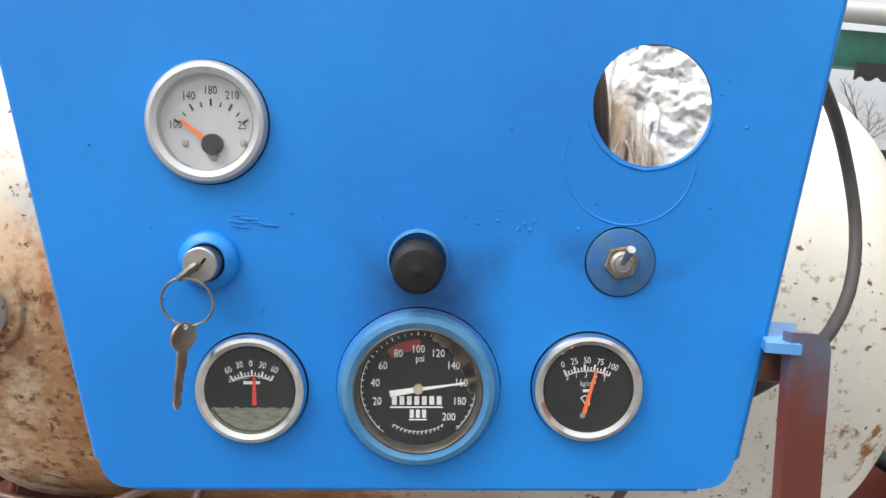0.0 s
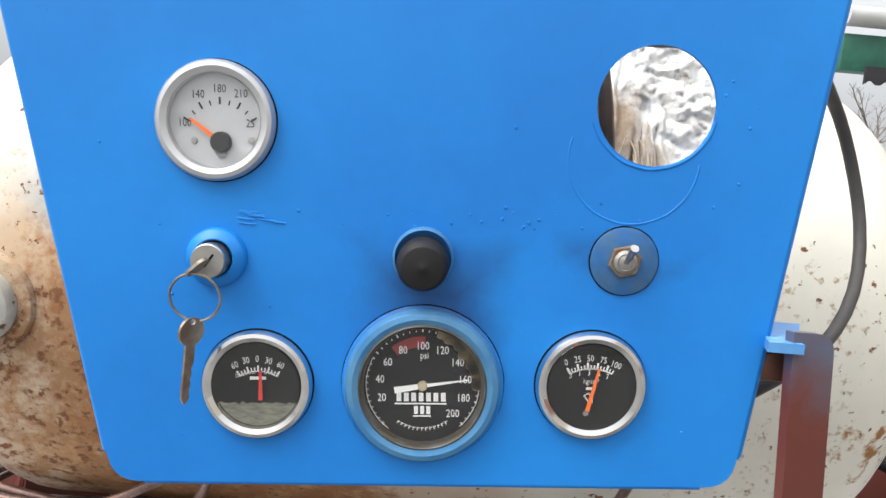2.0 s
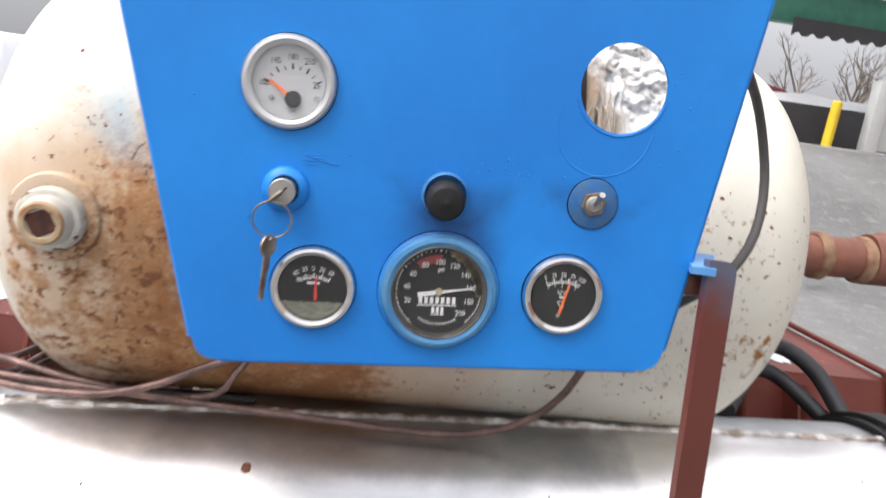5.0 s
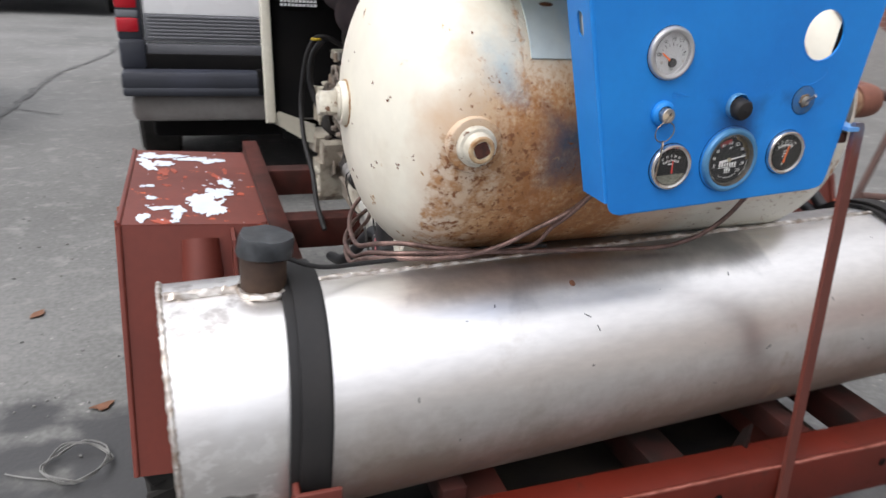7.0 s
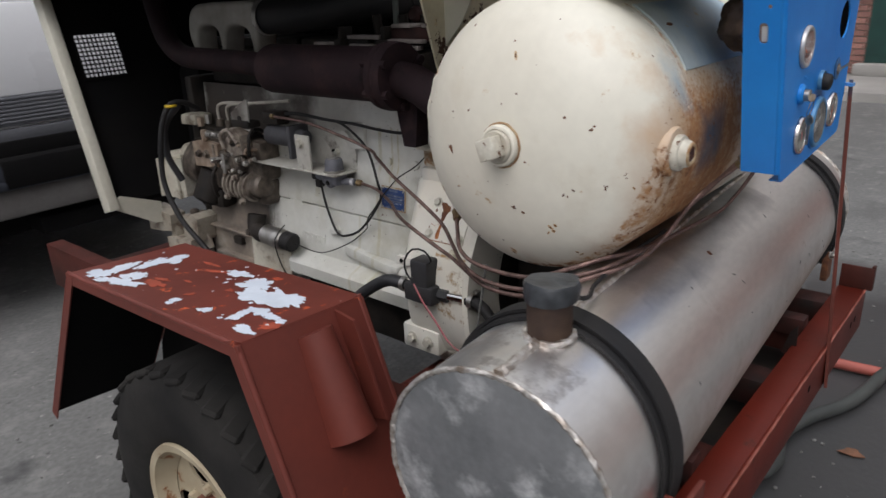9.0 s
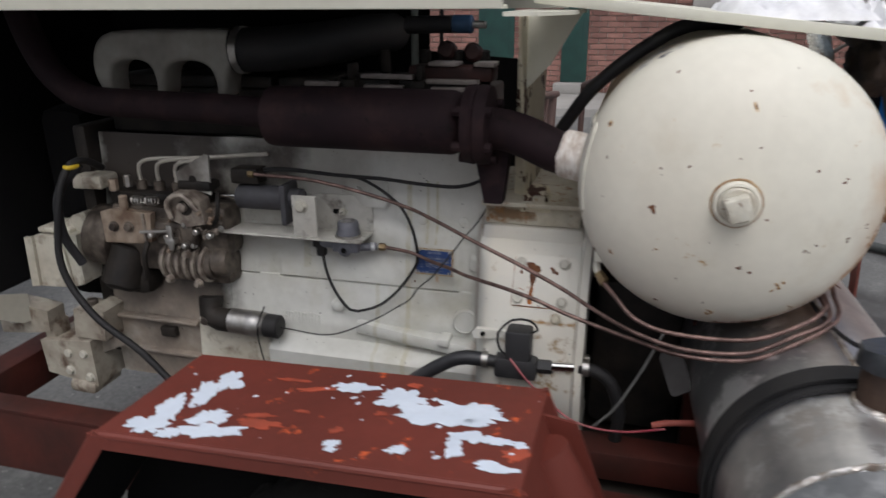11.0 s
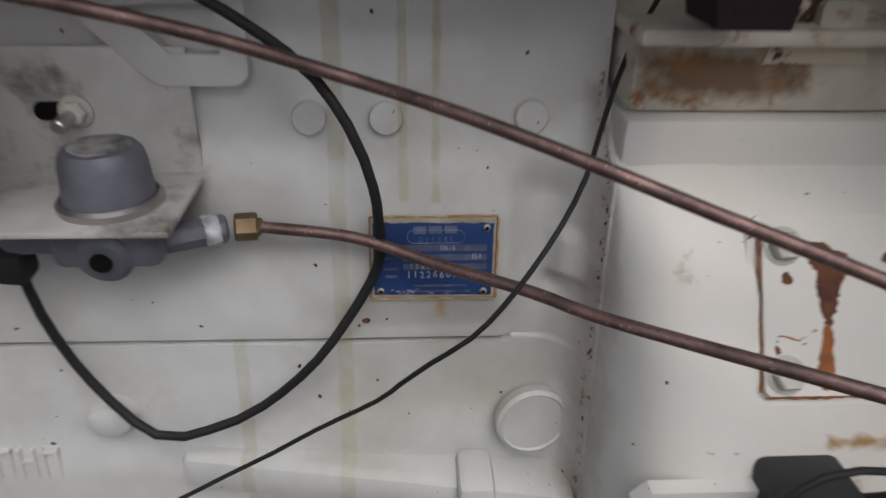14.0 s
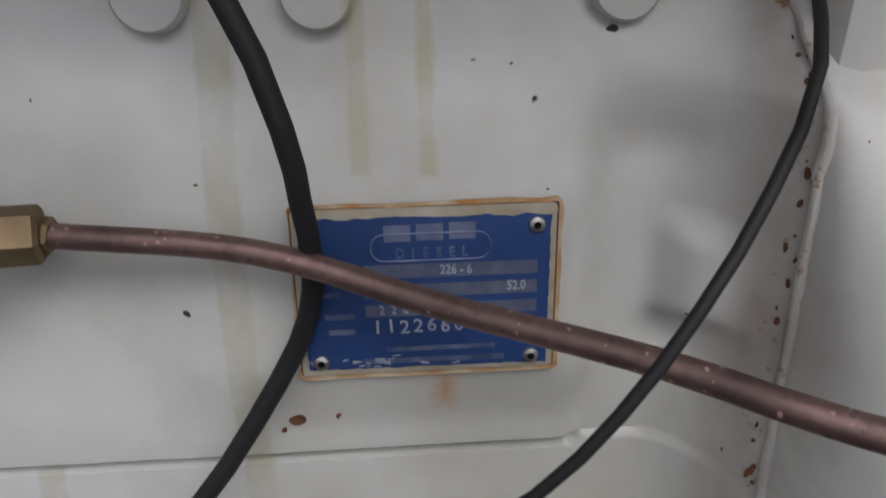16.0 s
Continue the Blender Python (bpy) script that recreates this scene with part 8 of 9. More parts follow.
part("outlet_elbow", tubed([(-0.240, 0.760, 1.166), (-0.245, 0.715, 1.162), (-0.252, 0.672, 1.150), (-0.262, 0.628, 1.133), (-0.272, 0.580, 1.124)], 0.0375, 22), EXHAUST, mf)
part("heat_wrap", lumpy(lumpy(rodded((-0.262, 0.612, 1.130), (-0.275, 0.552, 1.121), 0.0425, 48, 0.003), 0.0022, 60), 0.0015, 180), GASKET, mf, "frayed off-white wrap round the joint")
part("support_leg", slabbed([(0.726, 1.020), (0.760, 1.020), (0.782, 1.13), (0.712, 1.13)], 0.040, Matrix(((0, 0, -1, -0.190), (1, 0, 0, 0), (0, 1, 0, 0), (0, 0, 0, 1)))), EXHAUST, mf)

# ---- hood ----
hd = thing("hood", "cream painted sheet steel engine hood", "hood", (0.05, 1.4, 1.37))
part("side_skirt", boxed(-0.453, -0.447, 0.690, 2.25, 1.372, 1.62, 0.002), HOOD, hd)
part("roof", boxed(-0.447, 0.50, 0.690, 2.25, 1.60, 1.62, 0.004), HOOD, hd)
part("far_skirt", boxed(0.50, 0.506, 0.690, 2.25, 1.36, 1.62, 0.002), HOOD, hd)
part("folded_lip", boxed(-0.447, -0.41, 0.690, 2.25, 1.372, 1.378, 0.001), HOOD, hd)
part("front_gusset", slabbed([(-0.45, 0.69), (-0.45, 0.640), (-0.36, 0.600), (-0.20, 0.590), (-0.18, 0.69)], 0.006, Matrix.Translation((0, 0, 1.362))), HOOD, hd)
# two black sheets added to stand in for deep shade under the hood
part("shade_backdrop", slabbed([(0.80, 0.58), (2.15, 0.58), (2.15, 1.56), (1.055, 1.56), (1.060, 1.25), (0.80, 1.232)], 0.01, Matrix(((0, 0, 1, 0.44), (1, 0, 0, 0), (0, 1, 0, 0), (0, 0, 0, 1)))), DARK, hd)
part("roof_shade_sheet", boxed(-0.44, 0.49, 0.72, 2.2, 1.565, 1.585, 0.002), DARK, hd)
# rear end wall with its cream edge strip and perforated guard
lean = radians(-15.6)
wm = Matrix.Translation((0, 1.91, 0.738)) @ Matrix.Rotation(lean, 4, "X")
HGT = 0.665
end = thing("radiator_wall", "black radiator end wall with a cream edge strip", "end wall", (0.05, 1.95, 0.70))
bm = boxed(-0.385, -0.335, 0.0, 0.01, 0, HGT, 0, wm)
box(bm, -0.195, 0.46, 0.0, 0.01, 0, HGT, 0, wm)
box(bm, -0.335, -0.195, 0.0, 0.01, 0, 0.395, 0, wm)
box(bm, -0.335, -0.195, 0.0, 0.01, 0.545, HGT, 0, wm)
part("wall_sheet", bm, DARK, end)
part("edge_strip", boxed(-0.405, -0.372, -0.03, 0.02, -0.02, HGT, 0.004, wm), CREAM, end, "cream folded edge strip")
part("bottom_strip", slabbed([(-0.40, 0.0), (-0.36, 0.03), (-0.23, -0.02), (-0.23, -0.09), (-0.26, -0.085)], 0.006, Matrix.Translation((0, 1.895, 0.735)) @ Matrix.Rotation(radians(90), 4, "X")), CREAM, end)
holes = [rounded(-0.332 + 0.0135 * i, -0.3225 + 0.0135 * i, 0.398 + 0.0135 * j, 0.4075 + 0.0135 * j, 0.002, 2) for i in range(10) for j in range(10)]
part("perforated_guard", slabbed([(-0.34, 0.39), (-0.19, 0.39), (-0.19, 0.55), (-0.34, 0.55)], 0.002, wm @ Matrix.Translation((0, -0.004, 0)) @ Matrix.Rotation(radians(90), 4, "X"), holes), DARK, end, "black perforated guard")
# front deck over the tank, and its rusty post
dk = thing("front_deck", "cream sheet steel deck over the air tank", "deck", (0, 0.35, 1.335))
dm = Matrix.Translation((0, 0.11, 1.322)) @ Matrix.Rotation(math.atan2(0.046, 0.43), 4, "X")
part("sheet", slabbed([(-0.300, -0.035), (-0.01, -0.035), (0.01, 0.13), (0.33, 0.15), (0.33, 0.56), (-0.300, 0.56)], 0.0035, dm @ Matrix.Translation((0, 0, 0.010))), HOOD, dk)
part("lip", boxed(-0.303, -0.298, -0.035, 0.56, -0.003, 0.0135, 0.001, dm), HOOD, dk)
ps = thing("hood_post", "rusted cream steel post on the flywheel housing", "post", (-0.1, 0.67, 0.985))
xz = Matrix.Translation((0, 0.703, 0)) @ Matrix.Rotation(radians(90), 4, "X")
part("web", slabbed([(-0.105, 0.986), (0.20, 0.986), (0.12, 1.10), (0.15, 1.25), (0.27, 1.362), (-0.232, 1.362), (-0.18, 1.19)], 0.005, xz), FLAKED, ps)
part("flange", slabbed([(0.703, 0.986), (0.722, 0.986), (0.722, 1.362), (0.703, 1.362)], 0.005, Matrix(((0, 0, 1, -0.108), (1, 0, 0, 0), (0, 1, 0, 0), (0, 0, 0, 1)))), FLAKED, ps)
part("gusset", slabbed([(0.698, 1.362), (0.600, 1.362), (0.655, 1.270), (0.698, 1.225)], 0.004, Matrix(((0, 0, 1, -0.15), (1, 0, 0, 0), (0, 1, 0, 0), (0, 0, 0, 1)))), HOOD, ps)
part("foot", slabbed([(0.640, 0.988), (0.70, 0.988), (0.690, 1.03), (0.655, 1.03)], 0.06, Matrix(((0, 0, -1, -0.10), (1, 0, 0, 0), (0, 1, 0, 0), (0, 0, 0, 1)))), FLAKED, ps)


# hoses packed between the tank and the panel
run_stub = mat("brown_cloth_hose", (0.075, 0.048, 0.034), (0.12, 0.085, 0.06), 18, 0.7, 0, 0.2, 90, 0.3)
for pts, r in (([(0.02, 0.135, 1.330), (-0.06, 0.115, 1.305), (-0.11, 0.080, 1.250), (-0.10, 0.055, 1.19)], 0.020), ([(0.0, 0.10, 1.320), (-0.09, 0.075, 1.300), (-0.14, 0.060, 1.225), (-0.13, 0.050, 1.15)], 0.013), ([(-0.02, 0.09, 1.26), (-0.10, 0.070, 1.215), (-0.15, 0.070, 1.13), (-0.10, 0.06, 1.10)], 0.007)):
    solid("panel_hose", tubed(pts, r, 12, 0.012), run_stub, "brown cloth-covered hose packed behind the panel", "hose", "hoses behind the panel", 60)


bm = lathe(bmesh.new(), [(math.sin(math.pi * k / 24), -math.cos(math.pi * k / 24)) for k in range(25)], Matrix.Identity(4), 44, False)
for v in bm.verts:
    q = v.co * 2.2
    v.co *= 1 + 0.26 * noise.noise(q) + 0.16 * abs(noise.noise(q * 2.4)) + 0.06 * noise.noise(q * 6)
    v.co = Vector((-0.072 + v.co.x * 0.070, 0.108 + v.co.y * 0.036, 1.268 + v.co.z * 0.046))
solid("crumpled_cloth", bm, mat("dark_brown_cloth", (0.085, 0.055, 0.038), (0.035, 0.025, 0.02), 22, 0.9, 0, 0.5, 140, 0.4), "dark brown crumpled cloth stuffed behind the panel", "cloth", smooth=70)


# ---- rags ----
def rag(label, cx, cy, cz, w, d, h, seed, material=RAG, category="rag"):
    bm = bmesh.new()
    n = 34
    g = []
    for j in range(n):
        row = []
        for i in range(n):
            u, v = i / (n - 1) * 2 - 1, j / (n - 1) * 2 - 1
            edge = max(0.0, 1 - max(abs(u), abs(v)) ** 4)
            q = Vector((u * 3 + seed, v * 3, seed))
            z = edge * h * (0.55 + 0.7 * noise.noise(q) + 0.35 * abs(noise.noise(q * 2.7)) + 0.2 * noise.noise(q * 6))
            row.append(bm.verts.new((cx + u * w * (0.85 + 0.2 * noise.noise(q * 0.8)), cy + v * d * (0.85 + 0.2 * noise.noise(q * 0.9 + Vector((4, 4, 4)))), cz + max(0.0, z))))
        g.append(row)
    for j in range(n - 1):
        for i in range(n - 1):
            bm.faces.new((g[j][i], g[j][i + 1], g[j + 1][i + 1], g[j + 1][i]))
    return solid("rag", bm, material, label, category, "rags", 60)


RAG_WHITE = mat("white_cloth", (0.80, 0.80, 0.80), (0.62, 0.62, 0.64), 20, 0.9, 0, 0.3, 120, 0.15)
r1 = rag("crumpled white rag lying on the cream deck", -0.12, 0.27, 1.3515, 0.17, 0.13, 0.06, 3.1, RAG_WHITE)
r1.matrix_basis = Matrix.Translation((0, 0, 0))
r2 = rag("crumpled blue-white rag on the deck beside the panel", -0.08, 0.12, 1.335, 0.16, 0.05, 0.04, 8.4, RAG_WHITE)
# bundled insulation behind the open gauge hole
WX0, WX1 = 0.020, 0.206
bm = bmesh.new()
n = 120
g = []
for j in range(n):
    row = []
    for i in range(n):
        u, v = i / (n - 1), j / (n - 1)
        x, z = WX0 + (WX1 - WX0) * u, 1.150 + 0.170 * v
        q = Vector((x * 27, z * 27, 2.0))
        puff = 0.6 * abs(noise.noise(q)) + 0.45 * abs(noise.noise(q * 2.3)) + 0.22 * abs(noise.noise(q * 4.9)) + 0.07 * noise.noise(q * 10.5)
        fold = noise.noise(Vector((x * 240 + 3 * noise.noise(Vector((x * 30, z * 25, 5))), z * 22, 4)))
        k = min(1.0, max(0.0, (x - 0.124 - 0.6 * max(0.0, 1.290 - z)) / 0.022))
        y = 0.100 + 0.060 * v + k * (0.012 - 0.030 * puff) + (1 - k) * 0.009 * fold
        row.append(bm.verts.new((x, min(0.172, max(0.088, y)), z)))
    g.append(row)
for j in range(n - 1):
    for i in range(n - 1):
        bm.faces.new((g[j][i], g[j][i + 1], g[j + 1][i + 1], g[j + 1][i]))
WAD = mat("dirty_wadding", (0.88, 0.88, 0.86), (0.72, 0.70, 0.66), 55, 0.95, 0, 0.9, 190, 0.25)
over(WAD, (0.30, 0.24, 0.18), 75, 0.60, 0.68, 0.95)
over(WAD, (0.36, 0.27, 0.19), 60, 0.02, 0.44, 0.95, zone=(-0.1, 0.142, None, None, None, 1.285, 0.016))
over(WAD, (0.38, 0.30, 0.21), 70, 0.06, 0.50, 0.95, zone=(0.13, 0.160, None, None, None, 1.245, 0.016))
solid("wadding", bm, WAD, "dirty white fibre wadding stuffed behind the panel", "wadding", smooth=70)
rnd = random.Random(9)
fb = bmesh.new()
for i in range(26):
    x, z = rnd.uniform(0.104, 0.150), rnd.uniform(1.225, 1.262)
    pts = [(x, 0.100 + 0.35 * (z - 1.15), z)]
    for k in range(4):
        zz = pts[-1][2] - rnd.uniform(0.006, 0.014)
        pts.append((pts[-1][0] + rnd.gauss(0.001, 0.003), 0.094 + 0.35 * (zz - 1.15) + rnd.gauss(0, 0.002), zz))
    tube(fb, pts, rnd.uniform(0.0003, 0.0008), 5, 0.005)
solid("loose_fibres", fb, mat("frayed_tan_fibre", (0.72, 0.64, 0.52), (0.46, 0.34, 0.24), 60, 0.95, 0, 0.4, 150, 0.3), "frayed tan fibres hanging from the wadding", "wadding", kind="stuff")
fb = bmesh.new()
tube(fb, [(0.088, 0.095, 1.32), (0.098, 0.088, 1.275), (0.105, 0.085, 1.22), (0.108, 0.085, 1.17)], 0.008, 10, 0.01)
tube(fb, [(0.080, 0.080, 1.31), (0.091, 0.074, 1.26), (0.094, 0.074, 1.20), (0.098, 0.075, 1.16)], 0.005, 10, 0.01)
solid("wiring_loom", fb, mat("brown_wiring_sleeve", (0.055, 0.033, 0.024), (0.09, 0.06, 0.045), 30, 0.6, 0, 0.2, 120, 0.3), "brown wrapped wiring loom behind the panel", "cable")


# ---- tubes, hoses and cables ----
def run_of(name, label, category, points, r, material, group="", seg=10, step=0.015):
    return solid(name, tubed(points, r, seg, step), material, label, category, group, 60)


copper = "thin tarnished copper tube looping under the air tank"

def copper_run(points, nut_end=True):
    th = thing("copper_tube", copper, "copper tube", points[0], "copper tubes")
    part("tube", tubed(points, 0.0038, 12, 0.010), COPPER, th, smooth=60)
    d = Vector(points[1]) - Vector(points[0])
    p = Vector(points[0])
    part("flare_nut", rodded(p - d.normalized() * 0.004, p + d.normalized() * (0.010 if nut_end else 0.004), 0.0075 if nut_end else 0.0055, 6, 0.001), BRASS, th)
    d = Vector(points[-2]) - Vector(points[-1])
    p = Vector(points[-1])
    part("flare_nut", rodded(p - d.normalized() * 0.002, p + d.normalized() * 0.012, 0.0075, 6, 0.001), BRASS, th)
    return th


copper_run([(-0.195, 1.272, 1.040), (-0.200, 1.13, 1.036), (-0.192, 1.01, 1.012), (-0.175, 0.927, 0.983), (-0.202, 0.880, 0.976), (-0.222, 0.837, 0.966), (-0.242, 0.795, 0.955), (-0.254, 0.755, 0.942), (-0.275, 0.680, 0.918), (-0.300, 0.600, 0.890), (-0.350, 0.530, 0.872), (-0.400, 0.465, 0.864), (-0.432, 0.390, 0.860), (-0.437, 0.300, 0.868), (-0.428, 0.235, 0.900), (-0.395, 0.185, 0.917), (-0.300, 0.170, 0.918), (-0.200, 0.165, 0.914), (-0.080, 0.158, 0.911), (0.029, 0.155, 0.907), (0.090, 0.155, 0.915), (0.125, 0.147, 0.935), (0.148, 0.135, 0.965), (0.158, 0.120, 0.998), (0.160, 0.075, 1.060)])
copper_run([(-0.155, 0.990, 0.8865), (-0.163, 0.930, 0.8825), (-0.181, 0.880, 0.8735), (-0.212, 0.830, 0.8735), (-0.236, 0.800, 0.8735), (-0.268, 0.760, 0.878), (-0.312, 0.700, 0.884), (-0.337, 0.640, 0.878), (-0.342, 0.590, 0.861), (-0.355, 0.530, 0.848), (-0.390, 0.465, 0.846), (-0.430, 0.390, 0.848), (-0.442, 0.300, 0.858), (-0.435, 0.232, 0.892), (-0.400, 0.180, 0.912), (-0.350, 0.160, 0.916), (-0.290, 0.155, 0.920), (-0.240, 0.150, 0.936), (-0.205, 0.145, 0.955), (-0.150, 0.130, 0.990), (-0.14, 0.07, 1.05)], False)
copper_run([(-0.336, 0.530, 0.928), (-0.365, 0.505, 0.912), (-0.400, 0.470, 0.890), (-0.420, 0.410, 0.880), (-0.432, 0.300, 0.888), (-0.420, 0.225, 0.918), (-0.385, 0.190, 0.930), (-0.33, 0.180, 0.922), (-0.24, 0.175, 0.912), (-0.185, 0.165, 0.925), (-0.165, 0.155, 0.955), (-0.150, 0.130, 0.985), (-0.13, 0.07, 1.06)])
ub = thing("brass_elbow", "brass elbow fitting under the air tank", "fitting", (-0.336, 0.53, 0.935))
part("nut", rodded((-0.340, 0.524, 0.926), (-0.330, 0.536, 0.938), 0.0088, 6, 0.001), BRASS, ub)
part("elbow", tubed([(-0.330, 0.536, 0.938), (-0.322, 0.540, 0.950), (-0.310, 0.530, 0.975)], 0.0068, 12, 0.006), BOLT, ub)
part("bracket", lumpy(boxed(-0.345, -0.30, 0.515, 0.545, 0.962, 0.985, 0.004), 0.003, 60), CREAM, ub)
cable = "black rubber cable hanging against the engine block"
run_of("cable", cable, "cable", [(-0.165, 1.285, 1.035), (-0.165, 1.207, 1.045), (-0.170, 1.10, 1.042), (-0.168, 1.03, 1.036), (-0.165, 0.9605, 0.994), (-0.170, 0.930, 0.956), (-0.172, 0.9172, 0.920), (-0.169, 0.915, 0.900), (-0.164, 0.914, 0.880), (-0.161, 0.917, 0.860), (-0.164, 0.928, 0.838), (-0.172, 0.957, 0.797), (-0.175, 0.995, 0.762), (-0.180, 1.030, 0.747), (-0.180, 1.067, 0.743), (-0.170, 1.105, 0.781), (-0.168, 1.125, 0.833), (-0.172, 1.128, 0.890)], 0.0032, RUBBER, "cables")
run_of("cable", cable, "cable", [(-0.162, 1.285, 1.040), (-0.165, 1.207, 1.048), (-0.170, 1.08, 1.042), (-0.172, 0.98, 1.040), (-0.170, 0.908, 1.034), (-0.165, 0.830, 1.031), (-0.150, 0.790, 1.040), (-0.140, 0.765, 1.056)], 0.0038, RUBBER, "cables")
run_of("wire", "thin black wire crossing the engine block", "wire", [(-0.135, 0.750, 1.030), (-0.140, 0.770, 0.990), (-0.165, 0.786, 0.960), (-0.206, 0.804, 0.940), (-0.222, 0.818, 0.920), (-0.232, 0.833, 0.900), (-0.237, 0.848, 0.880), (-0.237, 0.864, 0.860), (-0.233, 0.886, 0.840), (-0.226, 0.903, 0.820), (-0.214, 0.917, 0.798), (-0.206, 0.957, 0.768), (-0.204, 1.005, 0.736), (-0.215, 1.10, 0.695), (-0.212, 1.20, 0.695), (-0.212, 1.225, 0.697)], 0.0015, RUBBER, "wires")
# feed pump
fp = thing("feed_pump", "small black electric fuel feed pump with hose tails", "pump", (-0.27, 0.68, 0.68))
part("body", box(boxed(-0.298, -0.248, 0.652, 0.702, 0.690, 0.790, 0.006), -0.300, -0.246, 0.640, 0.722, 0.690, 0.732, 0.006), PLASTIC, fp)
part("inlet_tail", rodded((-0.272, 0.715, 0.711), (-0.272, 0.755, 0.712), 0.012, 14), PLASTIC, fp)
part("outlet_nut", rodded((-0.272, 0.640, 0.713), (-0.272, 0.612, 0.714), 0.015, 6, 0.002), PLASTIC, fp)
part("connector", rodded((-0.272, 0.614, 0.715), (-0.272, 0.556, 0.719), 0.010, 16, 0.001), CHROME, fp)
clamp_to(fp, (-0.272, 0.744, 0.712), (0, 1, 0), 0.0150)
clamp_to(fp, (-0.272, 0.548, 0.720), (0, 1, 0), 0.0150)
run_of("fuel_hose", "black rubber fuel hose from the feed pump", "hose", [(-0.272, 0.750, 0.712), (-0.274, 0.800, 0.708), (-0.278, 0.87, 0.665), (-0.285, 0.954, 0.595), (-0.30, 1.05, 0.53), (-0.31, 1.15, 0.50)], 0.0145, HOSE, "hoses", 14)
run_of("fuel_hose", "black rubber fuel hose from the feed pump", "hose", [(-0.272, 0.562, 0.719), (-0.273, 0.53, 0.716), (-0.275, 0.500, 0.695), (-0.274, 0.482, 0.64), (-0.262, 0.485, 0.56), (-0.25, 0.50, 0.48)], 0.0125, RUBBER, "hoses", 14)
run_of("drain_hose", "short pink rubber drain hose under the air tank", "hose", [(-0.305, 0.420, 0.634), (-0.300, 0.395, 0.640), (-0.298, 0.350, 0.646), (-0.28, 0.31, 0.640)], 0.0060, RED_HOSE, "hoses", 12)
run_of("wire", "red feed wire of the fuel pump", "wire", [(-0.300, 0.690, 0.735), (-0.305, 0.660, 0.70), (-0.31, 0.62, 0.665), (-0.33, 0.56, 0.635), (-0.35, 0.48, 0.64), (-0.36, 0.40, 0.665)], 0.0022, WIRE_RED, "wires")
run_of("wire", "black lead of the fuel pump", "wire", [(-0.285, 0.655, 0.785), (-0.295, 0.640, 0.80), (-0.298, 0.655, 0.818), (-0.298, 0.690, 0.815), (-0.298, 0.715, 0.785), (-0.298, 0.712, 0.755), (-0.295, 0.70, 0.74)], 0.0022, RUBBER, "wires")
run_of("wire", "thin grey wire hanging under the air tank", "wire", [(-0.39, 0.42, 0.87), (-0.37, 0.45, 0.78), (-0.34, 0.49, 0.68), (-0.32, 0.53, 0.62)], 0.0022, WIRE_GREY, "wires")
solid("cable_tie", tubed([Vector((-0.262 + 0.014 * math.cos(a), 1.662 + 0.011 * math.sin(a), 1.050)) for a in (i * math.pi / 8 for i in range(16))], 0.0045, 8, 0.004, True), YELLOW, "yellow tape tie round the hose end", "tie")
run_of("coolant_hose", "long black hose hanging past the injection pump", "hose", [(-0.18, 1.655, 1.030), (-0.225, 1.655, 1.055), (-0.262, 1.662, 1.055), (-0.285, 1.675, 1.015), (-0.30, 1.685, 0.947), (-0.31, 1.690, 0.829), (-0.31, 1.628, 0.723), (-0.30, 1.529, 0.641), (-0.30, 1.443, 0.560), (-0.29, 1.36, 0.50)], 0.0080, RUBBER, "hoses", 14)
run_of("coolant_hose", "thin black hose beside the injection pump", "hose", [(-0.24, 1.66, 1.05), (-0.27, 1.70, 0.99), (-0.275, 1.705, 0.90), (-0.25, 1.69, 0.82)], 0.010, HOSE, "hoses", 12)
run_of("air_hose", "thick black air hose behind the tank", "hose", [(-0.07, 0.66, 1.10), (-0.10, 0.620, 1.165), (-0.13, 0.575, 1.228), (-0.15, 0.498, 1.296), (-0.15, 0.42, 1.340), (-0.11, 0.33, 1.345)], 0.0125, HOSE, "hoses", 14)
run_of("drip_line", "thin black line from the fuel filler", "cable", [(-0.570, 0.142, 0.945), (-0.52, 0.142, 0.925), (-0.44, 0.172, 0.912), (-0.30, 0.190, 0.908), (-0.15, 0.19, 0.910)], 0.0034, RUBBER, "cables")
run_of("cable", "dark cable draped down the tank beside the panel", "cable", [(0.222, 0.06, 1.30), (0.267, 0.10, 1.262), (0.286, 0.100, 1.205), (0.274, 0.075, 1.160), (0.245, 0.050, 1.128), (0.215, 0.045, 1.105), (0.185, 0.050, 1.085), (0.15, 0.06, 1.08)], 0.0041, mat("grey_brown_cable", (0.07, 0.062, 0.058), (0.055, 0.05, 0.046), 20, 0.5), "cables")
run_of("battery_cable", "thick black cable lying on the trailer frame", "cable", [(0.42, 0.30, 0.90), (0.52, 0.42, 0.93), (0.60, 0.50, 0.93), (0.66, 0.48, 0.90), (0.69, 0.42, 0.84)], 0.013, HOSE, "cables", 12)
run_of("battery_cable", "thick black cable lying on the trailer frame", "cable", [(0.40, 0.34, 0.88), (0.50, 0.46, 0.885), (0.60, 0.50, 0.885), (0.68, 0.44, 0.83)], 0.012, HOSE, "cables", 12)

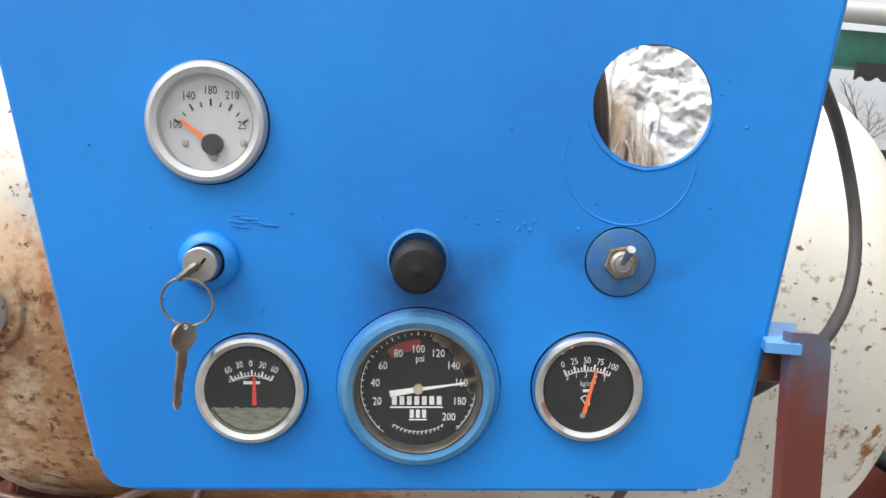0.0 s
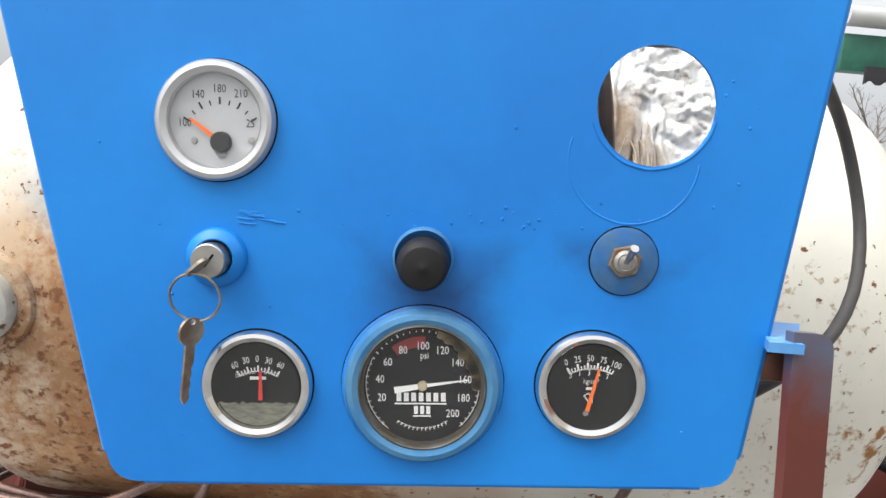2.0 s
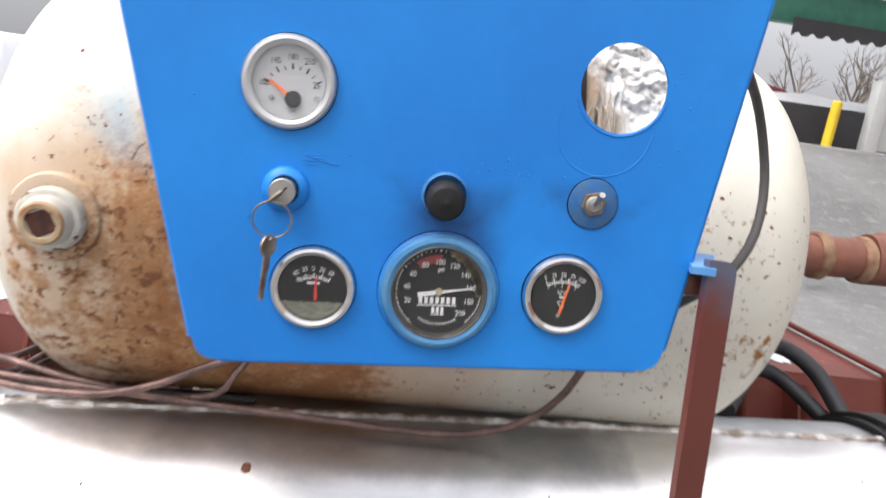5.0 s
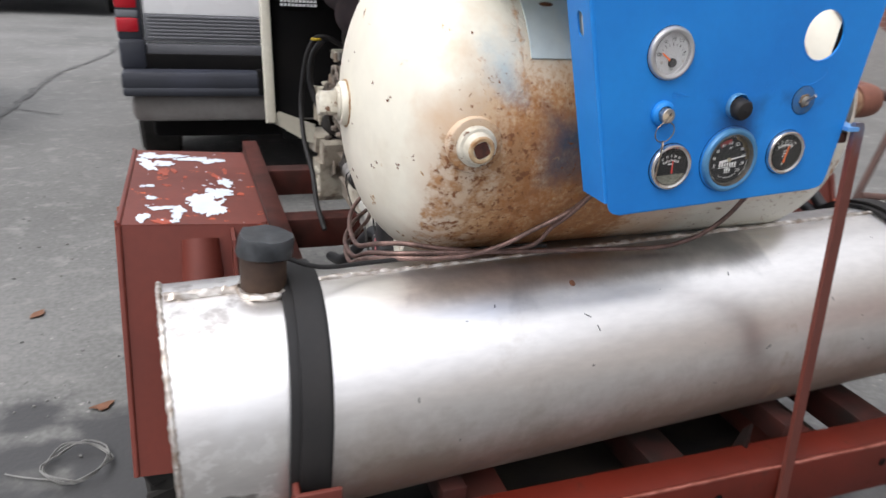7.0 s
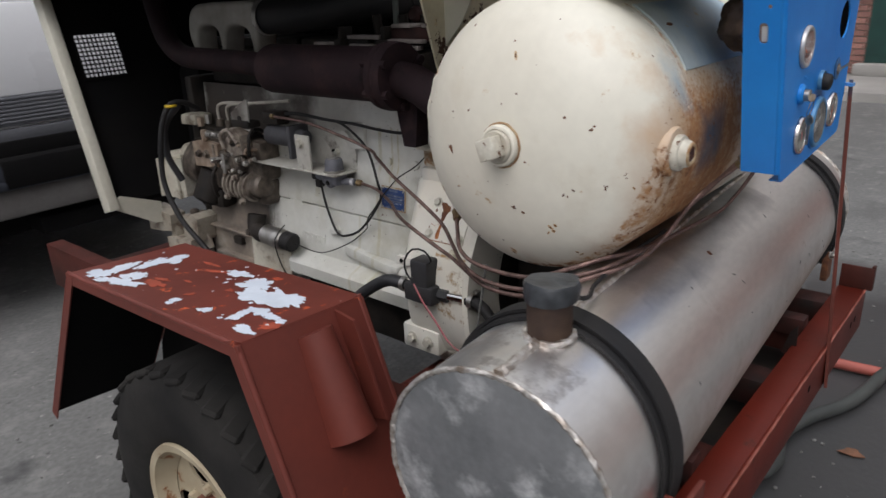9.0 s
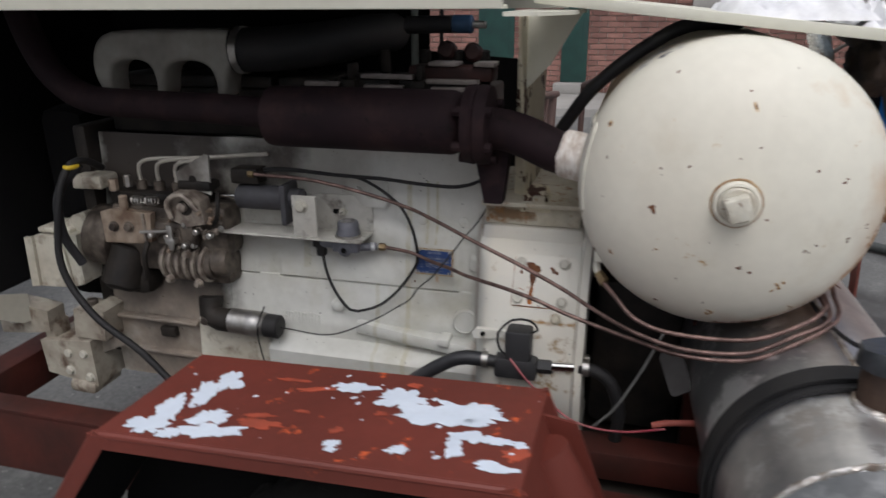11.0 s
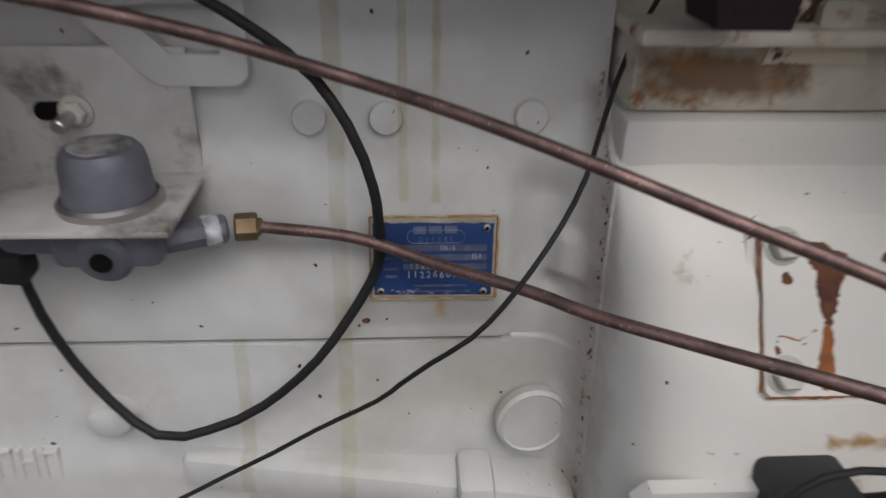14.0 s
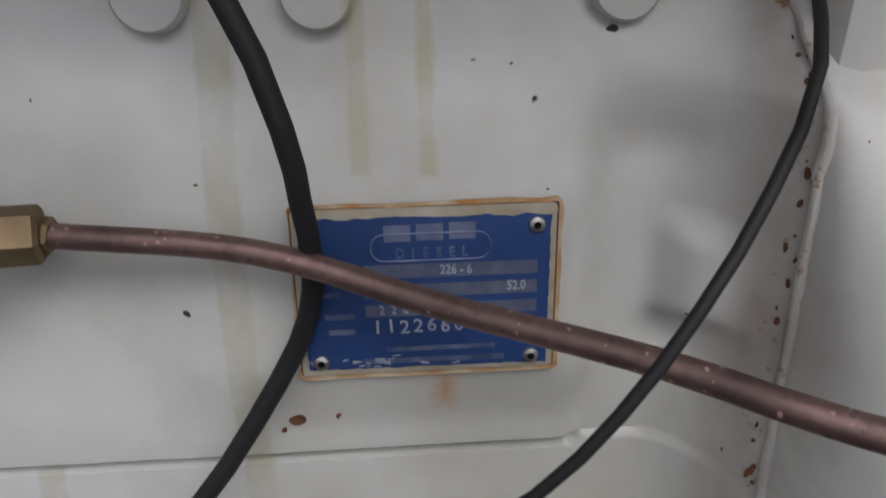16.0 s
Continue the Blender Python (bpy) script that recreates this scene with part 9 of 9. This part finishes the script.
# ---- parked vehicles ----
def vehicle_wheel(parent, x, y, z, r, w, facing, axis="X"):
    m = Matrix.Translation((x, y, z)) @ (Matrix.Rotation(radians(90) * facing, 4, "Y") if axis == "X" else Matrix.Rotation(radians(90) * facing, 4, "X"))
    tyre = part("tyre", lathe(bmesh.new(), [(r * 0.71, -w / 2), (r * 0.9, -w / 2), (r * 0.985, -w * 0.4), (r, 0), (r * 0.985, w * 0.4), (r * 0.9, w / 2), (r * 0.71, w / 2)], m, 48, False), TYRE, parent)
    holes = []
    for i in range(6):
        a = i * math.pi / 3
        c, s = math.cos(a), math.sin(a)
        holes.append([(r * (0.24 * c - 0.04 * s * k), r * (0.24 * s + 0.04 * c * k)) for k in (-1, 1)] + [(r * (0.56 * c - 0.17 * s * k), r * (0.56 * s + 0.17 * c * k)) for k in (1, -1)])
    part("rim", slabbed(circle(0, 0, r * 0.71, 48), 0.03, m @ Matrix.Translation((0, 0, w * 0.30)), holes), ALLOY, parent)
    part("brake_drum", lathe(bmesh.new(), [(r * 0.62, w * 0.1), (0, w * 0.1)], m, 24, False), DARK, parent)
    part("hub_cap", lathe(bmesh.new(), [(r * 0.17, w * 0.42), (r * 0.14, w * 0.5), (0, w * 0.52)], m, 18), ALLOY, parent)


TY = 3.10
van = thing("pickup_van", "white van with grey ribbed cladding and dark rear bumper", "van", (0, TY + 2.5, 0))
part("body", boxed(-0.955, 0.955, TY + 0.03, TY + 5.0, 0.62, 1.35, 0.05), CAR_WHITE, van)
part("cabin", boxed(-0.90, 0.90, TY + 0.08, TY + 4.0, 1.30, 2.0, 0.12), CAR_WHITE, van)
part("rear_window", boxed(-0.72, 0.72, TY + 0.065, TY + 0.10, 1.42, 1.85, 0.01), CAR_GLASS, van)
part("underbody", boxed(-0.85, 0.85, TY + 0.15, TY + 4.9, 0.34, 0.66, 0.03), DARK, van)
part("tailgate", boxed(-0.845, 0.845, TY + 0.005, TY + 0.05, 0.98, 1.36, 0.012), CAR_WHITE, van)
clad = part("cladding", boxed(-0.845, 0.845, TY + 0.008, TY + 0.05, 0.855, 0.985, 0.004), TRIM_GREY, van)
for i in range(7):
    z = 0.868 + i * 0.0165
    part("rib", boxed(-0.825, 0.845, TY + 0.001, TY + 0.012, z, z + 0.0095, 0.002), TRIM_GREY, clad)
part("lower_band", boxed(-0.845, 0.845, TY - 0.002, TY + 0.05, 0.785, 0.845, 0.012), mat("dull_grey_band", (0.10, 0.103, 0.115), (0.075, 0.078, 0.088), 4, 0.5, 0, 0.03), van)
for side in (-1, 1):
    lamp = part("tail_lamp", boxed(min(side * 0.965, side * 0.852), max(side * 0.965, side * 0.852), TY - 0.004, TY + 0.12, 0.860, 1.36, 0.012), TRIM_DARK, van)
    a, b = sorted((side * 0.968, side * 0.870))
    part("lens", boxed(a, b, TY - 0.010, TY + 0.10, 0.895, 0.962, 0.008), TAIL_RED, lamp)
    part("lens", boxed(a, b, TY - 0.010, TY + 0.10, 1.005, 1.20, 0.008), TAIL_RED, lamp)
    part("lens", boxed(a, b, TY - 0.007, TY + 0.10, 0.962, 0.998, 0.006), TRIM_GREY, lamp)
part("bumper_gap", boxed(-0.93, 0.93, TY - 0.012, TY + 0.05, 0.70, 0.796, 0.01), DARK, van)
bp = part("rear_bumper", boxed(-0.965, 0.965, TY - 0.10, TY + 0.10, 0.625, 0.725, 0.025), TRIM_DARK, van, "dark grey stepped bumper")
part("bumper_edge", boxed(-0.962, 0.962, TY - 0.105, TY + 0.08, 0.605, 0.650, 0.015), TRIM_DARK, bp)
part("bumper_corner", boxed(-0.965, -0.845, TY - 0.02, TY + 0.25, 0.72, 0.865, 0.02), TRIM_DARK, bp)
part("lower_valance", boxed(-0.93, 0.93, TY - 0.07, TY + 0.12, 0.470, 0.615, 0.04), BUMPER_LOW, bp)
part("step_recess", boxed(-0.33, 0.34, TY - 0.108, TY - 0.02, 0.612, 0.735, 0.01), DARK, bp)
part("tow_bar", boxed(-0.20, 0.20, TY - 0.02, TY + 0.15, 0.36, 0.44, 0.01), DARK, van)
for x, f in ((-0.84, -1), (0.84, 1)):
    for y in (TY + 1.15, TY + 4.2):
        vehicle_wheel(van, x, y, 0.37, 0.37, 0.24, f)

pk = thing("pickup_truck", "white pickup truck with alloy wheels parked on the lot", "pickup truck", (-4.6, 5.4, 0))
part("body", boxed(-7.6, -2.35, 4.47, 6.3, 0.62, 1.25, 0.10), CAR_WHITE, pk)
part("cabin", boxed(-6.4, -4.0, 4.60, 6.2, 1.2, 1.85, 0.16), CAR_WHITE, pk)
part("side_window", boxed(-6.1, -4.3, 4.585, 4.62, 1.32, 1.70, 0.01), CAR_GLASS, pk)
part("rocker", boxed(-7.4, -2.9, 4.50, 6.25, 0.46, 0.66, 0.05), DARK, pk)
part("wheel_arch", lathe(bmesh.new(), [(0.50, -0.02), (0.50, 0.02), (0.0, 0.02)], Matrix.Translation((-3.15, 4.475, 0.44)) @ Matrix.Rotation(radians(90), 4, "X"), 36), DARK, pk)
part("rear_skirt", slabbed([(-2.52, 0.58), (-2.36, 0.70), (-2.36, 0.80), (-2.52, 0.68)], 0.10, Matrix.Translation((0, 4.56, 0)) @ Matrix.Rotation(radians(90), 4, "X")), CAR_WHITE, pk)
for x in (-3.15, -6.4):
    vehicle_wheel(pk, x, 4.53, 0.415, 0.415, 0.24, 1, "Y")

pk.matrix_basis = pk.matrix_basis @ Matrix.Translation((-0.11, 0, 0))
dc = thing("dark_car", "dark blue car with a pale bumper strip", "car", (-3.2, 14.5, 1.0))
gz = rise(-3, 13.5)
part("body", boxed(-4.6, -1.6, 13.4, 17.6, gz + 0.35, gz + 0.95, 0.12), CAR_DARK, dc)
part("cabin", boxed(-4.4, -1.8, 14.4, 17.0, gz + 0.9, gz + 1.45, 0.2), CAR_GLASS, dc)
part("bumper", boxed(-4.55, -1.65, 13.3, 13.5, gz + 0.42, gz + 0.56, 0.04), GREY_PAINT, dc)
for x in (-4.4, -1.8):
    for y in (14.1, 16.9):
        vehicle_wheel(dc, x, y, gz + 0.32, 0.32, 0.2, -1 if x < -3 else 1)

# ---- far surroundings behind the machine ----
far = structure("wall_far", boxed(2.2, 7.55, 10.2, 10.4, 0.6, 1.86, 0.01), BARN, "low black board wall at the edge of the lot", "wall")
structure("kerb", boxed(2.0, 16.0, 9.6, 10.15, 0.5, 1.27, 0.02), PAVE, "pale concrete kerb along the black wall", "kerb")
bm = bmesh.new()
n = 60
g = []
for i in range(n):
    x = 2.2 + i * (16 - 2.2) / (n - 1)
    h = 0.16 + 0.06 * noise.noise(Vector((x * 1.7, 0, 0)))
    g.append([bm.verts.new((x, y, 1.86 + (h if k else -0.6))) for y, k in ((10.42, 0), (10.6, 1), (11.4, 1), (12.0, 0))])
for a, b in zip(g, g[1:]):
    for k in range(3):
        bm.faces.new((a[k], a[k + 1], b[k + 1], b[k]))
solid("snow_bank", bm, SNOW, "bank of old grey-white snow behind the black wall", "snow", kind="stuff")
post = thing("gate_post", "pale grey square gate post beside the black wall", "post", (7.62, 10.1, 1.25))
part("shaft", boxed(7.52, 7.72, 10.0, 10.2, 0.9, 2.35, 0.01), GREY_PAINT, post)
part("gate_leaf", boxed(7.72, 10.5, 10.1, 10.16, 1.3, 2.3, 0.01), GREY_PAINT, post)
bol = thing("bollard", "yellow painted steel bollard on the kerb", "bollard", (6.80, 9.9, 1.25))
part("shaft", rodded((6.80, 9.9, 1.0), (6.83, 9.9, 1.95), 0.075, 20, 0.02), YELLOW, bol)
can = thing("canopy_roof", "dark canopy roof with a scalloped edge and green fascia", "canopy", (9, 10, 2.75))
sc = [(5.9, 3.05)] + [(5.9 + 0.06 * i, 2.80 + (0.05 if i % 4 in (1, 2) else 0.0) + 0.012 * i * 0.06) for i in range(0, 110)] + [(12.5, 3.05)]
part("scalloped_edge", slabbed(sc, 0.05, Matrix.Translation((0, 10.0, 0)) @ Matrix.Rotation(radians(90), 4, "X")), BARN, can)
part("fascia", boxed(5.55, 12.5, 10.02, 10.3, 2.98, 3.5, 0.03), GREEN, can)
part("gutter_pipe", rodded((5.5, 9.95, 3.72), (12.5, 9.95, 3.65), 0.14, 18), GREY_PAINT, can)
part("column", boxed(11.9, 12.1, 9.9, 10.1, 1.0, 3.0, 0.01), GREY_PAINT, can)
aw = thing("red_awning", "dark red sloping awning of a low building", "awning", (5.5, 15, 1.5))
part("slope", slabbed([(4.0, 3.2), (8.9, 2.35), (8.9, 2.28), (4.0, 2.28)], 1.6, Matrix.Translation((0, 16.5, 0)) @ Matrix.Rotation(radians(90), 4, "X")), AWNING, aw)
part("wall", boxed(4.0, 8.8, 15.2, 16.6, 0.8, 2.29, 0.01), GREY_PAINT, aw)


def bare_tree(x, y, z, h, seed):
    rnd = random.Random(seed)
    th = thing("tree", "bare winter tree with fine grey-brown twigs", "tree", (x, y, z), "trees")
    bm, tw = bmesh.new(), bmesh.new()
    def grow(p, d, length, r, depth):
        q = p + d * length
        rod(bm if depth < 2 else tw, p, q, r, 6 if depth < 2 else 4, 0, r * 0.65)
        if depth >= 4:
            return
        for k in range(3 if depth else 5):
            v = (d + Vector((rnd.uniform(-0.9, 0.9), rnd.uniform(-0.9, 0.9), rnd.uniform(-0.1, 0.6)))).normalized()
            grow(p + d * length * rnd.uniform(0.55, 1.0), v, length * rnd.uniform(0.5, 0.75), r * 0.5, depth + 1)
    grow(Vector((x, y, z)), Vector((0.02, 0, 1)), h * 0.36, h * 0.022, 0)
    part("trunk", bm, TREE, th)
    part("crown", tw, TREE, th)
    return th


bare_tree(11.0, 18.0, 1.2, 3.4, 1)
bare_tree(13.2, 19.0, 1.2, 3.6, 2)
bare_tree(9.6, 21.0, 1.2, 3.2, 3)
bare_tree(15.5, 22.0, 1.2, 4.2, 5)

# steel rack and a red machine by the brick wall
rk = thing("steel_rack", "rusty brown tubular steel rack standing on the asphalt", "rack", (1.7, 0.88, 0))
for p, q, r in (((1.27, 0.88, 1.024), (2.05, 0.88, 0.94), 0.016), ((1.63, 0.88, 0.985), (1.41, 0.88, 0.0), 0.013), ((1.89, 0.88, 0.955), (1.59, 0.88, 0.0), 0.019), ((1.36, 0.88, 0.694), (1.80, 0.88, 0.646), 0.013),
                ((1.89, 0.88, 0.955), (1.99, 1.30, 0.934), 0.014), ((1.99, 1.30, 0.934), (1.72, 1.30, 0.0), 0.014), ((0.66, 0.255, 1.305), (2.44, 0.782, 0.942), 0.0165), ((2.44, 0.782, 0.942), (2.44, 0.80, 0.0), 0.016)):
    part("bar", rodded(p, q, r, 12), RAILING, rk)
OLD_RED = mat("faded_dark_red_paint", (0.20, 0.025, 0.028), (0.14, 0.022, 0.024), 6, 0.55, 0, 0.1, 60, 0.2)
rm = thing("red_pump", "red painted machine on small wheels by the brick wall", "machine", (8.2, 5.0, 0.1))
part("body", lumpy(boxed(7.9, 8.5, 4.5, 5.3, 0.28, 0.62, 0.08), 0.03, 4), OLD_RED, rm)
part("motor", rodded((8.1, 4.7, 0.62), (8.1, 5.2, 0.66), 0.14, 16, 0.02), OLD_RED, rm)
for y in (4.55, 5.2):
    part("wheel", rodded((7.88, y, 0.22), (7.82, y, 0.22), 0.12, 16, 0.02), RUBBER, rm)
bn = thing("blue_tub", "blue plastic tub by the brick wall", "tub", (8.2, 3.95, 0.1))
part("tub", lathe(bmesh.new(), [(0.16, 0.0), (0.20, 0.42), (0.21, 0.43), (0.19, 0.43), (0.15, 0.02)], Matrix.Translation((8.2, 3.95, 0.1)) @ Matrix.Diagonal((0.85, 0.85, 0.85, 1)), 24, False), BLUE, bn)

# ---- things on the ground ----
def glove(cx, cy, turn, seed):
    bm = bmesh.new()
    lathe(bm, [(0.0, -0.085), (0.050, -0.08), (0.055, 0.0), (0.060, 0.06), (0.045, 0.085), (0, 0.09)], Matrix.Rotation(radians(90), 4, "X") @ Matrix.Diagonal((1, 0.5, 1, 1)), 18, False)
    for i, (x, l, a) in enumerate(((-0.045, 0.07, 14), (-0.018, 0.085, 4), (0.012, 0.08, -6), (0.04, 0.065, -18), (0.06, 0.06, -60))):
        d = Vector((-math.sin(radians(a)), -math.cos(radians(a)), 0.1 * (i % 2)))
        p = Vector((x, -0.06 if i < 4 else 0.0, 0.0))
        tube(bm, [p, p + d * l * 0.5 + Vector((0, 0, 0.012)), p + d * l], 0.015, 8, 0.02)
    lumpy(bm, 0.012, 18, seed)
    for v in bm.verts:
        v.co.z += 0.034
    bmesh.ops.transform(bm, matrix=Matrix.Translation((cx, cy, 0)) @ Matrix.Rotation(radians(turn), 4, "Z") @ Matrix.Scale(0.84, 4), verts=bm.verts)
    for v in bm.verts:
        v.co.z = max(v.co.z, 0.002)
    solid("work_glove", bm, GLOVE, "orange-brown cloth work glove lying on the asphalt", "glove", "gloves", 70)


glove(-0.97, 3.03, 110, 1.0)
glove(-0.93, 2.77, 35, 5.0)
pts = []
for i in range(34):
    a = i * 0.72
    r = 0.075 + 0.016 * noise.noise(Vector((i * 0.4, 0, 0)))
    pts.append((-1.02 + r * math.cos(a) * 1.1, 1.01 + r * math.sin(a), 0.006 + 0.010 * (i % 3)))
pts.append((-1.14, 0.99, 0.006))
pts.append((-1.19, 1.02, 0.004))
run_of("wire_coil", "loose coil of grey wire lying on the asphalt", "wire", pts, 0.0024, WIRE_GREY, "", 6, 0.02)


def ground_hose(label, category, points, r, material):
    th = thing("ground_hose", label, category, points[0], "ground hoses")
    part("hose", tubed(points, r, 14, 0.05), material, th, smooth=60)
    for p, q in ((points[0], points[1]), (points[-1], points[-2])):
        d = (Vector(q) - Vector(p)).normalized()
        part("end_coupling", rodded(Vector(p) - d * 0.06, Vector(p) + d * 0.03, r * 1.02, 18, 0.003), RAILING, th)


ground_hose("thick grey-green hose lying on the asphalt", "hose", [(0.22, 0.34, 0.022), (0.488, 0.115, 0.022), (0.683, 0.132, 0.022), (0.841, 0.090, 0.022), (1.025, 0.005, 0.022), (1.5, -0.10, 0.022), (1.85, -0.35, 0.022), (2.3, -0.40, 0.022), (2.6, -0.1, 0.022)], 0.021, GREY_HOSE)
ground_hose("thick grey-green hose lying on the asphalt", "hose", [(1.7, -0.15, 0.03), (2.0, -0.30, 0.03), (2.5, -0.30, 0.03), (2.9, -0.6, 0.03), (2.7, -1.0, 0.03), (2.1, -0.8, 0.03)], 0.028, GREY_HOSE)
ground_hose("faded red hose lying on the asphalt", "hose", [(1.24, 0.22, 0.02), (1.26, 0.05, 0.02), (1.27, -0.22, 0.02), (1.10, -0.42, 0.02), (0.95, -0.20, 0.02), (0.82, -0.36, 0.02), (0.7, -0.7, 0.02)], 0.019, RED_HOSE)
for x, y, a in ((-0.98, 1.28, 20), (-1.25, 1.95, 60), (0.75, -0.05, 100), (0.95, -0.15, 10), (0.62, 0.35, 140)):
    bm = lumpy(slabbed([(0.03 * math.cos(k) * (1 + 0.4 * math.sin(3 * k)), 0.02 * math.sin(k)) for k in (i * math.pi / 7 for i in range(14))], 0.003, Matrix.Translation((x, y, 0.002)) @ Matrix.Rotation(radians(a), 4, "Z")), 0.004, 30)
    solid("dry_leaf", bm, mat("brown_leaf", (0.20, 0.09, 0.05), (0.14, 0.07, 0.04), 40, 0.8) if "brown_leaf" not in bpy.data.materials else bpy.data.materials["brown_leaf"], "small brown dry leaf on the asphalt", "leaf", "dry leaves")
rnd = random.Random(3)
bm = bmesh.new()
for i in range(900):
    x, y = rnd.uniform(-2.6, 2.6), rnd.uniform(-1.5, 4.0)
    r = rnd.uniform(0.002, 0.008)
    lathe(bm, [(r, 0), (r * 0.8, r * 0.6), (0, r * 0.8)], Matrix.Translation((x, y, -0.001)) @ Matrix.Rotation(rnd.uniform(0, 6), 4, "Z") @ Matrix.Diagonal((1, rnd.uniform(0.5, 1), 1, 1)), 5, False)
solid("gravel", bm, mat("grey_grit", (0.24, 0.235, 0.225), (0.13, 0.13, 0.125), 30, 0.85), "scattered grit and small stones on the asphalt", "gravel", kind="stuff", smooth=0)

# ---- bricks of the wall, nearest stretch first ----
brick_mesh = bpy.data.meshes.new("brick")
bm = boxed(-0.012, 0.02, -0.1035, 0.1035, -0.0315, 0.0315, 0.003, None, 1)
bm.to_mesh(brick_mesh)
bm.free()
VARIED = BRICK.copy()
VARIED.name = "varied_red_brick"
vn, vl = VARIED.node_tree.nodes, VARIED.node_tree.links
info, geo_n, addn, hsv = vn.new("ShaderNodeObjectInfo"), vn.new("ShaderNodeNewGeometry"), vn.new("ShaderNodeMath"), vn.new("ShaderNodeHueSaturation")
vl.new(info.outputs["Random"], addn.inputs[0])
vl.new(geo_n.outputs["Random Per Island"], addn.inputs[1])
mr = vn.new("ShaderNodeMapRange")
mr.inputs["From Max"].default_value, mr.inputs["To Min"].default_value, mr.inputs["To Max"].default_value = 2.0, 0.6, 1.4
vl.new(addn.outputs["Value"], mr.inputs["Value"])
vl.new(mr.outputs["Result"], hsv.inputs["Value"])
pb = vn["Principled BSDF"]
vl.new(pb.inputs["Base Color"].links[0].from_socket, hsv.inputs["Color"])
vl.new(hsv.outputs["Color"], pb.inputs["Base Color"])
brick_mesh.materials.append(VARIED)
rest_v, rest_f = [], []
count = 0
for row in range(40):
    z = 0.14 + row * 0.0745
    off = 0.109 if row % 2 else 0.0
    gaps = [(y0, y1) for y0, y1, z0 in openings if z < 2.3] + ([(-2.5, -0.1)] if 1.24 < z < 3.0 else [])
    for k in range(-38, 42):
        y = k * 0.218 + off
        a0, a1 = y - 0.1035, y + 0.1035
        for g0, g1 in gaps:
            if g0 < a0 < g1:
                a0 = g1
            if g0 < a1 < g1:
                a1 = g0
        if a1 - a0 < 0.02:
            continue
        if count < 300 and z < 1.35 and -0.6 < y < 6.0 and a1 - a0 > 0.2:
            ob = new("brick", brick_mesh)
            ob.parent = wall
            ob.location = (WX, y, z)
            count += 1
        else:
            s = len(rest_v)
            rest_v += [(WX + a, b, z + c) for a in (-0.012, 0.02) for b in (a0, a1) for c in (-0.0315, 0.0315)]
            rest_f += [tuple(s + i for i in f) for f in ((0, 1, 3, 2), (4, 6, 7, 5), (0, 4, 5, 1), (2, 3, 7, 6), (1, 5, 7, 3), (0, 2, 6, 4))]
me = bpy.data.meshes.new("brickwork")
me.from_pydata(rest_v, [], rest_f)
me.materials.append(VARIED)
bw = new("brickwork", me)
bw.parent = wall
bw["kind"] = "stuff"
